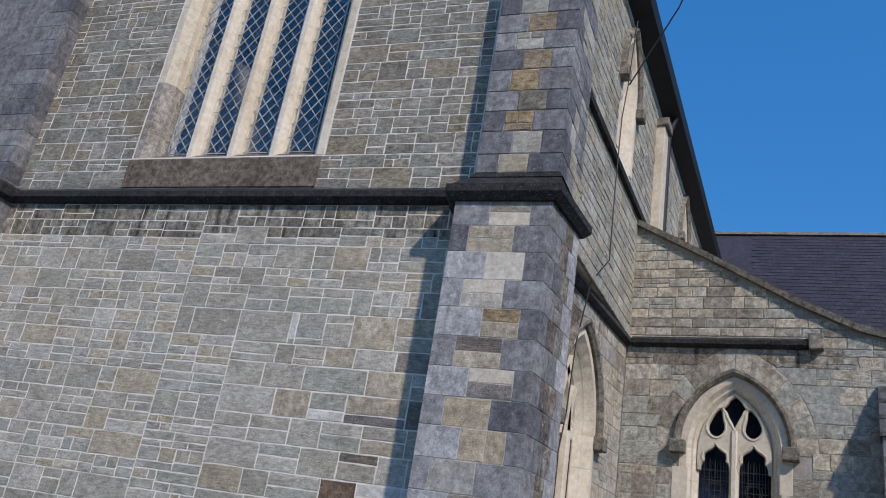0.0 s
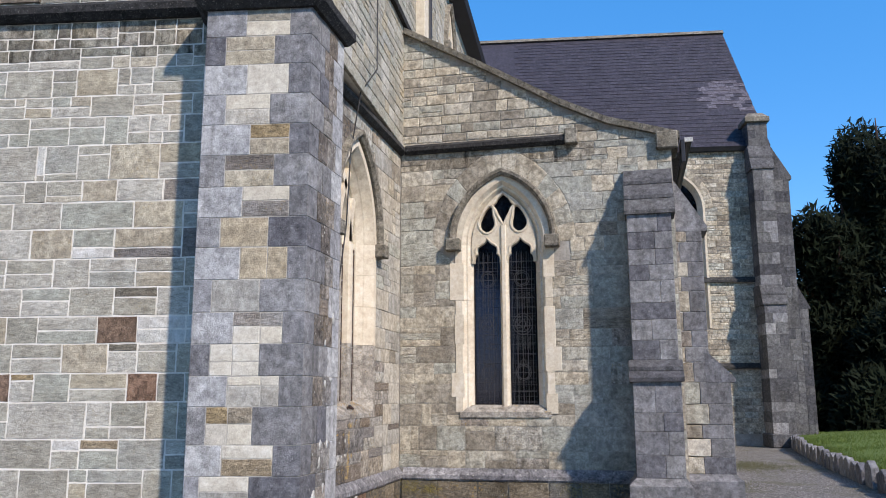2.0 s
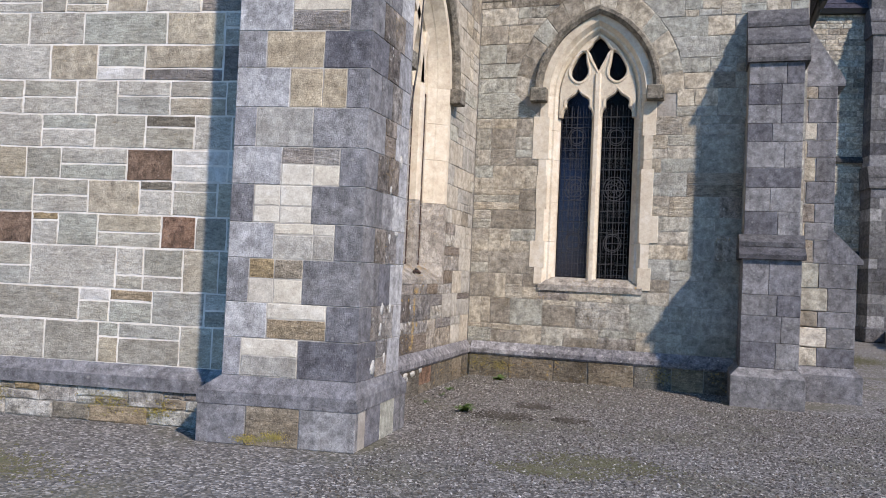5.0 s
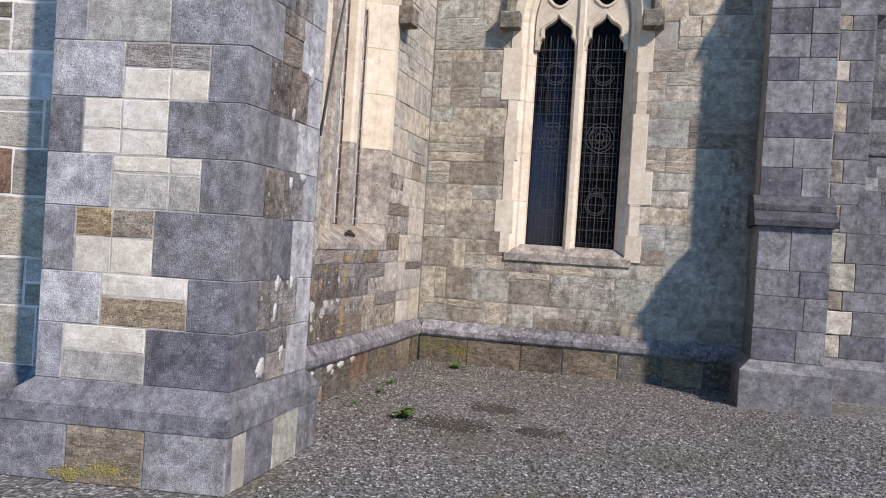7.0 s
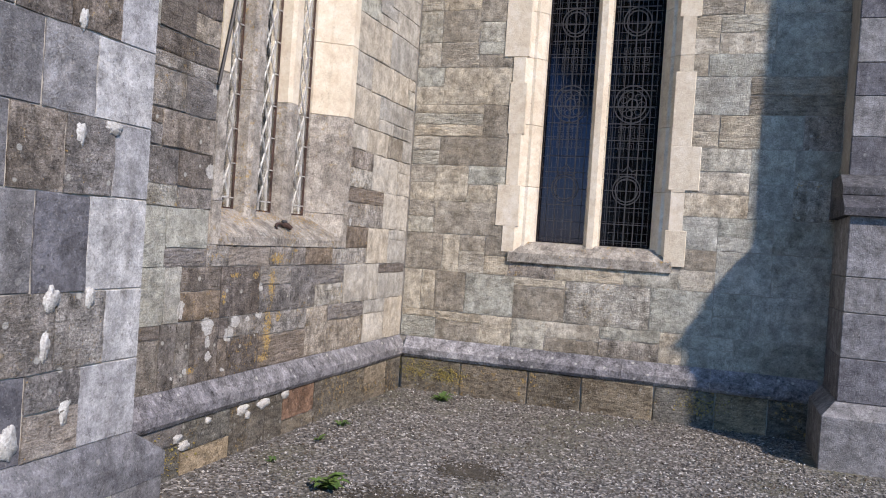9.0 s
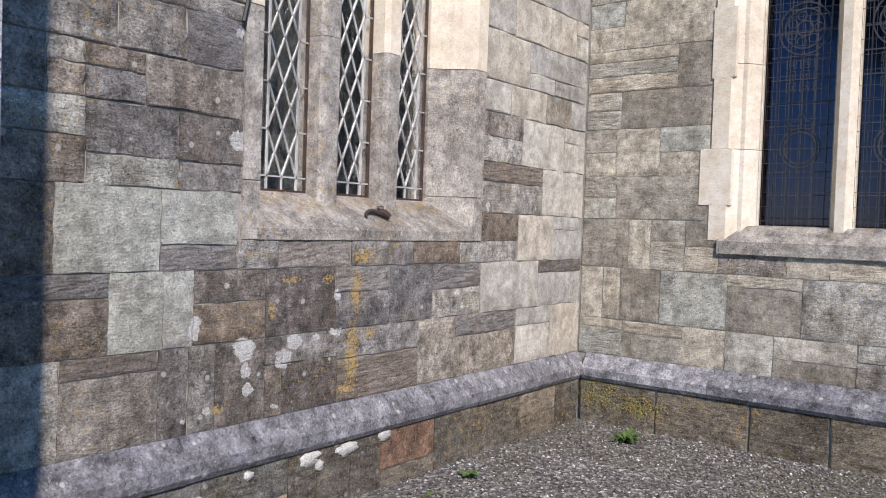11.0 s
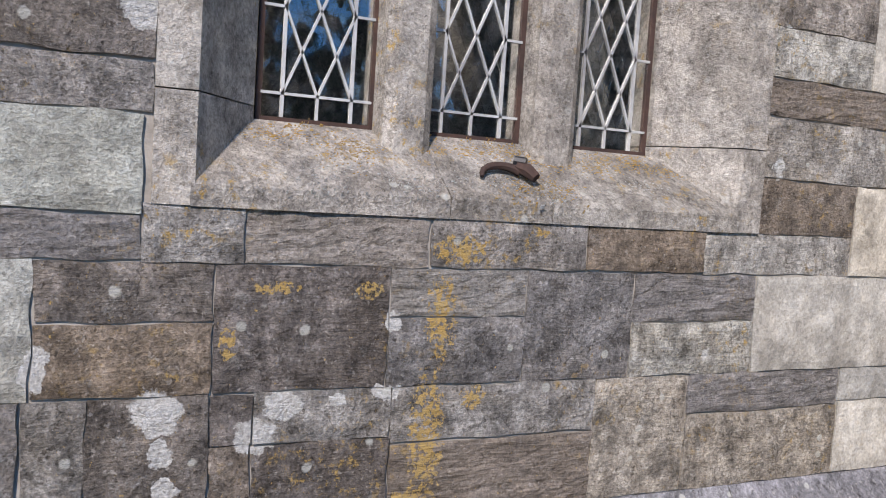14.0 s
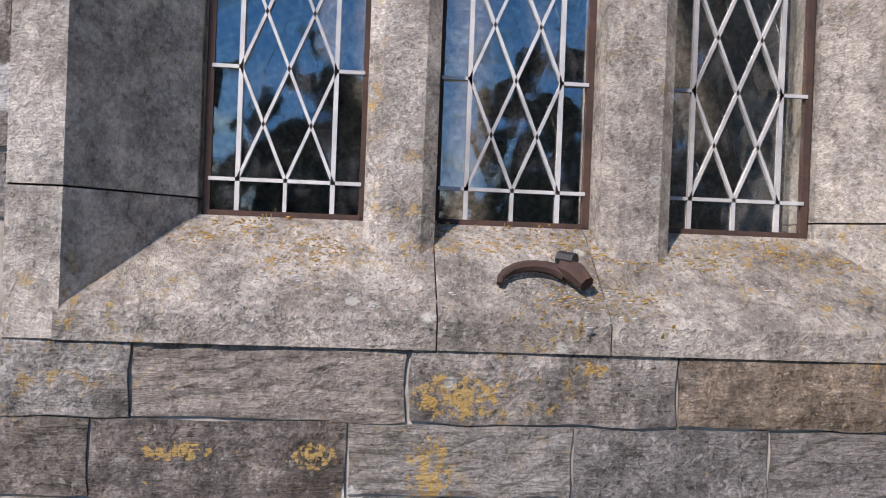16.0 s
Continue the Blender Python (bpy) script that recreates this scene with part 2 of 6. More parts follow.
m_aisle = masonry("aisle_stone", AISLE, amount=0.45, layers=0.2, streak=0.35, soot=0.2, tooth=0.6, crust=0.15, ochre=0.2)
m_sooty_aisle = masonry("soot_streaked_aisle_stone", [tuple(v * 0.8 for v in c) for c in AISLE], amount=0.6, layers=0.3, streak=1.0, soot=0.8, crust=0.4)
m_aisle_far = masonry("aisle_stone_joined", AISLE, island=True, amount=0.6, layers=0.3)
m_bay = masonry("weathered_bay_stone", BAY, spots=ORANGE, crusts=WHITE, amount=0.6, layers=0.4, lichen=0.6, streak=0.5, bump=1.0, soot=0.45, crust=0.25, ochre=0.9, tooth=0.75)
m_pale = masonry("pale_clean_stone", [(0.43, 0.41, 0.36), (0.48, 0.455, 0.395), (0.37, 0.36, 0.325), (0.46, 0.42, 0.345)], amount=0.4, layers=0.2, streak=0.2, soot=0.1, tooth=0.42, ochre=0.2, bump=0.35)
m_damp = plain("damp_earth", (0.045, 0.038, 0.028), 0.95, second=(0.07, 0.06, 0.045), bump=0.8)
m_green = plain("mossy_grit", (0.10, 0.10, 0.05), 0.95, second=(0.14, 0.13, 0.08), scale=60, bump=0.9)
m_under = masonry("dark_weathered_stone", UNDER, spots=ORANGE, crusts=WHITE, amount=0.55, layers=0.4, lichen=0.6, streak=0.4, bump=1.0, soot=0.4, crust=0.25, ochre=0.9, tooth=0.8)
m_slaty = masonry("split_bedded_stone", UNDER + BAY[3:4], amount=0.5, layers=0.6, bump=0.9, soot=0.3, crust=0.15, ochre=0.5, tooth=0.6, spots=ORANGE, crusts=WHITE)
m_green_grey = masonry("green_grey_siltstone", crusts=WHITE, cols=[(0.40, 0.405, 0.355), (0.36, 0.365, 0.32), (0.42, 0.42, 0.375)], amount=0.4, layers=0.25, bump=0.7, soot=0.1, crust=0.15, tooth=0.5)
m_rusty = masonry("rust_stained_stone", spots=ORANGE, crusts=WHITE, cols=[(0.27, 0.22, 0.17), (0.24, 0.20, 0.16)], amount=0.6, layers=0.3, bump=0.9, soot=0.4, crust=0.2, ochre=1.0, tooth=0.75)
m_tan = masonry("tan_bedded_stone", AISLE, amount=0.5, layers=0.6, bump=1.0, soot=0.3, tooth=0.6)
m_quoin = masonry("pale_limestone_quoin", [(0.36, 0.36, 0.36), (0.40, 0.40, 0.395), (0.31, 0.31, 0.315), (0.44, 0.44, 0.43)], amount=0.4, stain=(0.55, 0.55, 0.57), soot=0.2, crust=0.12, streak=0.4, tooth=0.5, bump=0.4)
m_blue = masonry("blue_limestone", BLUE, amount=0.55, stain=(0.5, 0.5, 0.53), lichen=0.2, bump=0.5, grain=110, soot=0.2, crust=0.14, streak=0.35, tooth=0.55)
m_blue_dark = masonry("blackened_limestone", [tuple(v * 0.55 for v in c) for c in BLUE], amount=0.5, stain=(0.5, 0.5, 0.53), bump=0.5, soot=0.3, crust=0.15, streak=0.4, tooth=0.6)
m_string = masonry("sooty_moulding", [(0.035, 0.035, 0.036), (0.05, 0.05, 0.05), (0.03, 0.03, 0.03)], amount=0.5, crust=0.1)
m_plinth = masonry("plinth_limestone", [(0.255, 0.25, 0.26), (0.30, 0.295, 0.30), (0.22, 0.216, 0.222)], amount=0.55, stain=(0.55, 0.55, 0.6), lichen=0.5, grain=70, crust=0.3, soot=0.5)
m_infill = masonry("cream_infill_stone", [(0.54, 0.50, 0.41), (0.47, 0.43, 0.34), (0.38, 0.38, 0.32), (0.57, 0.53, 0.45), (0.43, 0.37, 0.27), (0.50, 0.48, 0.42)],
                   amount=0.2, layers=0.4, soot=0.12, tooth=0.5)
m_cream_block = masonry("cream_sawn_block", [(0.57, 0.52, 0.42), (0.53, 0.49, 0.41), (0.60, 0.56, 0.47)], amount=0.2, soot=0.1, tooth=0.3, bump=0.15)
m_ochre = masonry("ochre_stone", [(0.34, 0.26, 0.15), (0.30, 0.24, 0.16), (0.22, 0.20, 0.16), (0.28, 0.24, 0.18)], amount=0.6, layers=0.6, soot=0.5)
m_chalk = masonry("pale_replacement_stone", [(0.56, 0.55, 0.50), (0.60, 0.58, 0.53)], amount=0.2, layers=0.2, tooth=0.35)
m_honey = masonry("honey_sandstone", [(0.45, 0.38, 0.27), (0.42, 0.37, 0.28), (0.47, 0.42, 0.32)], amount=0.35, layers=0.4, soot=0.15, ochre=0.5, tooth=0.5)
m_brown = masonry("brown_ironstone", [(0.215, 0.135, 0.092), (0.19, 0.13, 0.092), (0.17, 0.105, 0.075)], amount=0.45, layers=0.3, soot=0.2)
m_cream = masonry("dressed_limestone", [(0.68, 0.60, 0.47), (0.72, 0.65, 0.53), (0.64, 0.57, 0.45)], amount=0.35, stain=(0.62, 0.55, 0.45), bump=0.3, mode="LINEAR", tooth=0.22)
m_sill = masonry("lichened_sill_stone", [(0.385, 0.36, 0.315), (0.405, 0.375, 0.33)], amount=0.6, stain=(0.5, 0.47, 0.44), bump=0.8, lichen=0.6, mode="LINEAR", crust=0.35, soot=0.2, ochre=1.0, tooth=0.65)
m_foot = masonry("damp_plinth_stone", [(0.18, 0.16, 0.125), (0.23, 0.20, 0.155), (0.15, 0.135, 0.11), (0.25, 0.215, 0.16), (0.17, 0.165, 0.145)], amount=0.6, layers=0.5, lichen=0.3, soot=0.45, crust=0.3, ochre=1.0, tooth=0.8, bump=0.9)
m_frame = masonry("weathered_dressing", [(0.395, 0.365, 0.32), (0.42, 0.39, 0.34), (0.37, 0.345, 0.305)], amount=0.45, stain=(0.55, 0.5, 0.45), bump=0.6, lichen=0.3, mode="LINEAR", crust=0.25, soot=0.2, ochre=0.9, tooth=0.6)
m_mortar_l = plain("pale_mortar", (0.76, 0.72, 0.64), 0.95, second=(0.62, 0.58, 0.51), bump=0.5)
m_mortar_m = plain("weathered_mortar", (0.46, 0.43, 0.37), 0.95, second=(0.33, 0.31, 0.27), bump=0.5)
m_brownsill = masonry("brown_stained_sill", [(0.17, 0.14, 0.11), (0.14, 0.115, 0.09)], amount=0.5, soot=0.4)
m_mortar_d = plain("dark_mortar", (0.27, 0.245, 0.21), 0.95, second=(0.38, 0.355, 0.31), bump=0.7)
m_slate = masonry("roof_slate", [(0.042, 0.038, 0.05), (0.046, 0.042, 0.054), (0.039, 0.036, 0.046), (0.05, 0.046, 0.058)], rough=0.6, island=True, amount=0.4,
                  stain=(0.7, 0.68, 0.7), bump=0.2)
m_slate_pale = masonry("pale_slate", [(0.11, 0.10, 0.12), (0.13, 0.12, 0.14)], rough=0.6, island=True, amount=0.4)
m_lead = plain("lead_came", (0.50, 0.50, 0.48), 0.5, 0.2, second=(0.28, 0.28, 0.28))
m_lead_dark = plain("dark_lead", (0.055, 0.055, 0.06), 0.7, 0.2)
m_rust = plain("rusty_iron", (0.075, 0.043, 0.033), 0.85, 0.2, second=(0.04, 0.027, 0.023), scale=60)
m_black = plain("black_iron", (0.02, 0.02, 0.022), 0.5)
m_dark = plain("dark_interior", (0.03, 0.028, 0.025), 0.9)
m_white = plain("white_lichen", (0.56, 0.55, 0.51), 0.95, second=(0.40, 0.39, 0.36), scale=90, bump=0.9, vary=0.8)
m_orange = plain("orange_lichen", (0.50, 0.30, 0.07), 0.95, second=(0.38, 0.27, 0.11), scale=80, bump=0.8)
m_moss = plain("yellow_moss", (0.32, 0.25, 0.07), 0.95, second=(0.2, 0.19, 0.07), scale=60, bump=0.8)
m_leaf = plain("weed_leaf", (0.05, 0.10, 0.02), 0.6, second=(0.08, 0.13, 0.03))
m_yew = plain("yew_foliage", (0.007, 0.011, 0.006), 0.8, second=(0.010, 0.017, 0.008), scale=4, spec=0.1)
m_bark = plain("yew_bark", (0.10, 0.06, 0.045), 0.9)
m_grass = plain("mown_grass", (0.07, 0.12, 0.02), 0.9, second=(0.11, 0.15, 0.03), scale=50, bump=0.8)
m_tomb = plain("tomb_stone", (0.20, 0.15, 0.10), 0.9, second=(0.12, 0.10, 0.08), bump=0.6)
m_tombtop = plain("lichened_tomb_slab", (0.42, 0.26, 0.12), 0.9, second=(0.3, 0.24, 0.16), bump=0.6)


def glass(name, tint, ior=1.75, dirt=0.035, rough=0.015):
    """Old glass: clear and glossy, with a film of dirt along the leads."""
    m, nt, b = shader(name)
    pos = nt.nodes.new("ShaderNodeNewGeometry").outputs["Position"]
    b.inputs["Base Color"].default_value = (*tint, 1)
    b.inputs["Transmission Weight"].default_value, b.inputs["IOR"].default_value = 1.0, ior
    b.inputs["Roughness"].default_value = rough
    bp = nt.nodes.new("ShaderNodeBump")
    bp.inputs["Strength"].default_value, bp.inputs["Distance"].default_value = 0.25, 0.02
    link(nt, noise_tex(nt, pos, 6, 2), bp.inputs["Height"])
    link(nt, bp.outputs[0], b.inputs["Normal"])
    film = nt.nodes.new("ShaderNodeBsdfDiffuse")
    film.inputs[0].default_value = (0.45, 0.47, 0.5, 1)
    mix = nt.nodes.new("ShaderNodeMixShader")
    link(nt, ramp(nt, noise_tex(nt, pos, 11, 7, 0.7, (1, 1, 0.55)), [(0.52, grey(0.0)), (0.75, grey(dirt))]), mix.inputs[0])
    link(nt, b.outputs[0], mix.inputs[1])
    link(nt, film.outputs[0], mix.inputs[2])
    link(nt, mix.outputs[0], nt.nodes["Material Output"].inputs[0])
    return m


m_glass = glass("old_window_glass", (0.8, 0.85, 0.9), 1.8, 0.07)
m_stained = glass("stained_glass", (0.03, 0.03, 0.045), 1.16, 0.02, 0.25)


def gravel_mat():
    m, nt, b = shader("gravel_ground")
    pos = nt.nodes.new("ShaderNodeNewGeometry").outputs["Position"]
    v = nt.nodes.new("ShaderNodeTexVoronoi")
    v.inputs["Scale"].default_value = 42
    link(nt, pos, v.inputs["Vector"])
    sep = nt.nodes.new("ShaderNodeSeparateColor")
    link(nt, v.outputs["Color"], sep.inputs[0])
    c = ramp(nt, sep.outputs[0], [(0.0, (0.055, 0.05, 0.045)), (0.5, (0.13, 0.122, 0.11)), (0.85, (0.24, 0.225, 0.205)), (1.0, (0.45, 0.43, 0.4))])
    broad = noise_tex(nt, pos, 0.7, 5)
    c = blend(nt, "MIX", ramp(nt, broad, [(0.5, grey(0)), (0.66, grey(0.75))]), c, (0.10, 0.095, 0.055))
    link(nt, c, b.inputs["Base Color"])
    b.inputs["Roughness"].default_value = 0.95
    bp = nt.nodes.new("ShaderNodeBump")
    bp.inputs["Strength"].default_value, bp.inputs["Distance"].default_value = 0.9, 0.02
    link(nt, v.outputs["Distance"], bp.inputs["Height"])
    link(nt, bp.outputs[0], b.inputs["Normal"])
    return m


m_gravel = gravel_mat()
m_pebble = masonry("gravel_pebbles", [(0.108, 0.101, 0.094), (0.180, 0.173, 0.158), (0.079, 0.072, 0.068), (0.238, 0.223, 0.205), (0.144, 0.133, 0.119), (0.446, 0.432, 0.403), (0.158, 0.151, 0.137), (0.115, 0.094, 0.072), (0.202, 0.194, 0.180)],
                   island=True, amount=0.2, bump=0.2)


# ---- building helpers ----
class Plane:
    """A wall's face: u runs to the right as one looks at it, d stands out from it."""

    def __init__(self, x, y, turn):
        a = radians(turn)
        self.o, self.u, self.n = Vector((x, y, 0)), Vector((math.cos(a), math.sin(a), 0)), Vector((math.sin(a), -math.cos(a), 0))

    def p(self, u, z, d=0.0):
        return self.o + self.u * u + self.n * d + Vector((0, 0, z))


def solid(name, verts, faces, mat, parent=None, label=""):
    me = bpy.data.meshes.new(name)
    me.from_pydata([tuple(v) for v in verts], [], faces)
    me.update()
    bm = bmesh.new()
    bm.from_mesh(me)
    bmesh.ops.recalc_face_normals(bm, faces=bm.faces)
    bm.to_mesh(me)
    bm.free()
    me.materials.append(mat)
    ob = new(name, me)
    ob.parent = parent
    if label:
        ob["label"] = label
    return ob


def part(name, bm, mat, parent=None, label=""):
    me = bpy.data.meshes.new(name)
    bmesh.ops.recalc_face_normals(bm, faces=bm.faces)
    bm.to_mesh(me)
    bm.free()
    me.materials.append(mat)
    ob = new(name, me)
    ob.parent = parent
    if label:
        ob["label"] = label
    return ob


def thing(name, label, category, kind="", group=""):
    ob = new(name)
    ob.empty_display_size = 0.1
    return tagged(ob, label, category, group, kind)


def prism(bm, plan, z0, z1, bevel=0.0, top=None):
    """A solid on a plan polygon; top: another plan of as many points for its upper face (z1 may be a list)."""
    n = len(plan)
    zs = z1 if isinstance(z1, (list, tuple)) else [z1] * n
    lo = [bm.verts.new((x, y, z0)) for x, y in plan]
    hi = [bm.verts.new((x, y, z)) for (x, y), z in zip(top or plan, zs)]
    fs = [bm.faces.new(lo[::-1]), bm.faces.new(hi)]
    for i in range(n):
        fs.append(bm.faces.new((lo[i], lo[(i + 1) % n], hi[(i + 1) % n], hi[i])))
    if bevel:
        es = {e for f in fs for e in f.edges}
        bmesh.ops.bevel(bm, geom=list(es), offset=bevel, segments=1, affect="EDGES", profile=0.5)
    return bm


def box(fr, u0, u1, z0, z1, d0, d1, bevel=0.0, bm=None):
    plan = [tuple(fr.p(u, 0, d)[:2]) for u, d in ((u0, d1), (u1, d1), (u1, d0), (u0, d0))]
    return prism(bm or bmesh.new(), plan, z0, z1, bevel)


def sweep(fr, path, profile, closed=False, bm=None):
    """A moulding: profile of (out, d) pairs carried along a path of (u, z, outward u, outward z)."""
    bm = bm or bmesh.new()
    rings = []
    for u, z, ou, oz in path:
        rings.append([bm.verts.new(fr.p(u + ou * o, z + oz * o, d)) for o, d in profile])
    k = len(profile)
    for a, b in zip(rings, rings[1:] + (rings[:1] if closed else [])):
        for i in range(k):
            bm.faces.new((a[i], a[(i + 1) % k], b[(i + 1) % k], b[i]))
    if not closed:
        bm.faces.new(rings[0][::-1])
        bm.faces.new(rings[-1])
    return bm


class Arch:
    """A pointed opening: centre uc, half width a, sill zs, springing zi, rise h."""

    def __init__(self, uc, a, zs, zi, h):
        self.uc, self.a, self.zs, self.zi, self.h = uc, a, zs, zi, h
        self.r = (a * a + h * h) / (2 * a)
        self.low = a

    def half(self, z):
        if z <= self.zi:
            return self.low
        if z >= self.zi + self.h:
            return 0.0
        return max(0.0, math.sqrt(max(0.0, self.r ** 2 - (z - self.zi) ** 2)) - (self.r - self.a))

    def curve(self, n=10):
        """Points from the left springing over the apex to the right, with outward normals."""
        out, top = [], math.asin(min(1, self.h / self.r))
        c = self.r - self.a
        for i in range(n + 1):
            t = top * i / n
            out.append((self.uc + c - self.r * math.cos(t), self.zi + self.r * math.sin(t), -math.cos(t), math.sin(t)))
        out[-1] = (self.uc, self.zi + self.h, 0, 1 / max(0.3, math.cos(math.pi / 2 - top)) * 1.0)
        return out + [(2 * self.uc - u, z, -a, b) for u, z, a, b in out[-2::-1]]

    def outline(self, n=10):
        return [(self.uc - self.a, self.zs, -1, 0)] + self.curve(n) + [(self.uc + self.a, self.zs, 1, 0)]

    def grown(self, g):
        return Arch(self.uc, self.a + g, self.zs, self.zi, self.h + g * 1.15)


def wall_body(name, fr, u0, u1, z0, z1, thick, mat, arch=None, roof=None, face=-0.012, parent=None):
    """A wall of some thickness with a pointed opening through it. roof(u): its upper edge."""
    top = roof or (lambda u: z1)
    cells = []
    if arch:
        pts = arch.curve(10)
        lo, hi = arch.uc - arch.a, arch.uc + arch.a
        cells += [(u0, lo, z0, z0), (hi, u1, z0, z0)]
        polys = [[(u0, z0), (lo, z0), (lo, top(lo)), (u0, top(u0))], [(hi, z0), (u1, z0), (u1, top(u1)), (hi, top(hi))],
                 [(lo, z0), (hi, z0), (hi, arch.zs), (lo, arch.zs)]]
        for a, b in zip(pts, pts[1:]):
            polys.append([(a[0], a[1]), (b[0], b[1]), (b[0], top(b[0])), (a[0], top(a[0]))])
    else:
        polys = [[(u0, z0), (u1, z0), (u1, top(u1)), (u0, top(u0))]]
    bm = bmesh.new()
    for poly in polys:
        f = [bm.verts.new(fr.p(u, z, face)) for u, z in poly]
        k = [bm.verts.new(fr.p(u, z, -thick)) for u, z in poly]
        bm.faces.new(f)
        bm.faces.new(k[::-1])
        for i in range(len(poly)):
            j = (i + 1) % len(poly)
            bm.faces.new((f[i], k[i], k[j], f[j]))
    bmesh.ops.remove_doubles(bm, verts=bm.verts, dist=0.0005)
    seen, twin = {}, []
    for f in bm.faces:
        key = tuple(sorted((round(v.co.x, 3), round(v.co.y, 3), round(v.co.z, 3)) for v in f.verts))
        if key in seen:
            twin += [f, seen[key]]
        seen[key] = f
    bmesh.ops.delete(bm, geom=list(set(twin)), context="FACES_ONLY")
    return part(name, bm, mat, parent)


def stone_mesh(fr, q, front, back, rng, rough=0.006, chamfer=0.008):
    """Vertices and faces of one uneven block on the quad q (u, z corners, anticlockwise from lower left)."""
    (a, b, c, d) = q
    ring = []
    for (p0, p1) in ((a, b), (b, c), (c, d), (d, a)):
        for t in (0.0, 0.34, 0.67):
            ring.append((p0[0] + (p1[0] - p0[0]) * t + rng.uniform(-rough, rough), p0[1] + (p1[1] - p0[1]) * t + rng.uniform(-rough, rough)))
    cu, cz = sum(p[0] for p in ring) / 12, sum(p[1] for p in ring) / 12
    span = max(0.03, min(abs(b[0] - a[0]), abs(d[1] - a[1])))
    k = 1 - min(0.5, 2 * (chamfer + rng.uniform(0, rough)) / span)
    vs = [fr.p(u, z, back) for u, z in ring] + [fr.p(u, z, front - chamfer * rng.uniform(0.6, 1.2)) for u, z in ring]
    for u, z in ring:
        vs.append(fr.p(cu + (u - cu) * (1 - (1 - k) * 0.5 * 1.0), cz + (z - cz) * k, front + rng.uniform(-0.5, 0.5) * rough))
    vs.append(fr.p(cu + rng.uniform(-.2, .2) * span, cz + rng.uniform(-.2, .2) * span, front + rng.uniform(-0.4, 1.0) * rough))
    fs = []
    for r in (0, 12):
        for i in range(12):
            j = (i + 1) % 12
            fs.append((r + i, r + j, r + 12 + j, r + 12 + i))
    for i in range(12):
        fs.append((24 + i, 24 + (i + 1) % 12, 36))
    return vs, fs


def courses(rng, u0, u1, z0, z1, hs, ws, arches=(), breaks=(), split=0.25, roof=None):
    """Quads of a coursed wall round its openings."""
    marks = sorted([z for z in breaks if z0 < z < z1] + [z1])
    z, out = z0, []
    while z < z1 - 0.02:
        nxt = min(m for m in marks if m > z + 0.001)
        h = rng.uniform(*hs)
        if nxt - z < h * 1.5:
            h = nxt - z if nxt - z < hs[1] * 1.25 else (nxt - z) / 2
        zt, spans = z + h, [(u0, u0, u1, u1)]
        for ar in arches:
            if zt > ar.zs + 0.01 and z < ar.zi + ar.h - 0.01:
                w0, w1 = ar.half(max(z, ar.zs)), ar.half(zt)
                nx = []
                for l0, l1, r0, r1 in spans:
                    if l0 < ar.uc < r0:
                        nx += [(l0, l1, ar.uc - w0, ar.uc - w1), (ar.uc + w0, ar.uc + w1, r0, r1)]
                    else:
                        nx.append((l0, l1, r0, r1))
                spans = nx
        for l0, l1, r0, r1 in spans:
            b = l0
            while b < r0 - 0.01:
                w = rng.uniform(*ws)
                last = b + w * 1.5 > min(r0, r1)
                e0, e1 = (r0, r1) if last else (b + w, b + w)
                s0 = l0 if b == l0 else b
                s1 = l1 if b == l0 else b
                if e1 - s1 > 0.03 and e0 - s0 > 0.03:
                    if roof and zt > min(roof(s0), roof(e0)):
                        t0, t1 = min(zt, roof(s1)), min(zt, roof(e1))
                        if min(t0, t1) - z > 0.05:
                            out.append(((s0, z), (e0, z), (e1, t1), (s1, t0)))
                    elif rng.random() < split and h > 0.17:
                        m = z + h * rng.uniform(0.35, 0.65)
                        f = (m - z) / h
                        ms, me = s0 + (s1 - s0) * f, e0 + (e1 - e0) * f
                        for lo in ((s0, z, e0, z, me, m, ms, m), (ms, m, me, m, e1, zt, s1, zt)):
                            a0, y0, a1, _, a2, y1, a3, _ = lo
                            if min(a1 - a0, a2 - a3) > 0.36 and rng.random() < 0.45:
                                c = a0 + (a1 - a0) * rng.uniform(0.35, 0.65)
                                out.append(((a0, y0), (c, y0), (c, y1), (a3, y1)))
                                out.append(((c, y0), (a1, y0), (a2, y1), (c, y1)))
                            else:
                                out.append(((a0, y0), (a1, y0), (a2, y1), (a3, y1)))
                    else:
                        out.append(((s0, z), (e0, z), (e1, zt), (s1, zt)))
                b = e0
                if last:
                    break
        z = zt
    return out


def shrink(q, g):
    (a, b, c, d) = q
    return ((a[0] + g, a[1] + g), (b[0] - g, b[1] + g), (c[0] - g, c[1] - g), (d[0] + g, d[1] - g))


def lay(fr, quads, mat, parent, rng, joint=0.006, proud=(0.0, 0.006), rough=0.006, name="stone", odd=None, chamfer=0.008):
    """Blocks as parts of the wall."""
    for q in quads:
        vs, fs = stone_mesh(fr, shrink(q, joint), rng.uniform(*proud), -0.05, rng, rough, chamfer)
        o = sum(vs, Vector()) / len(vs)
        me = bpy.data.meshes.new(name)
        me.from_pydata([tuple(v - o) for v in vs], [], fs)
        use = mat
        if odd:
            use = odd(q, rng) or mat
        me.materials.append(use)
        ob = new(name, me)
        ob.location, ob.parent = o, parent


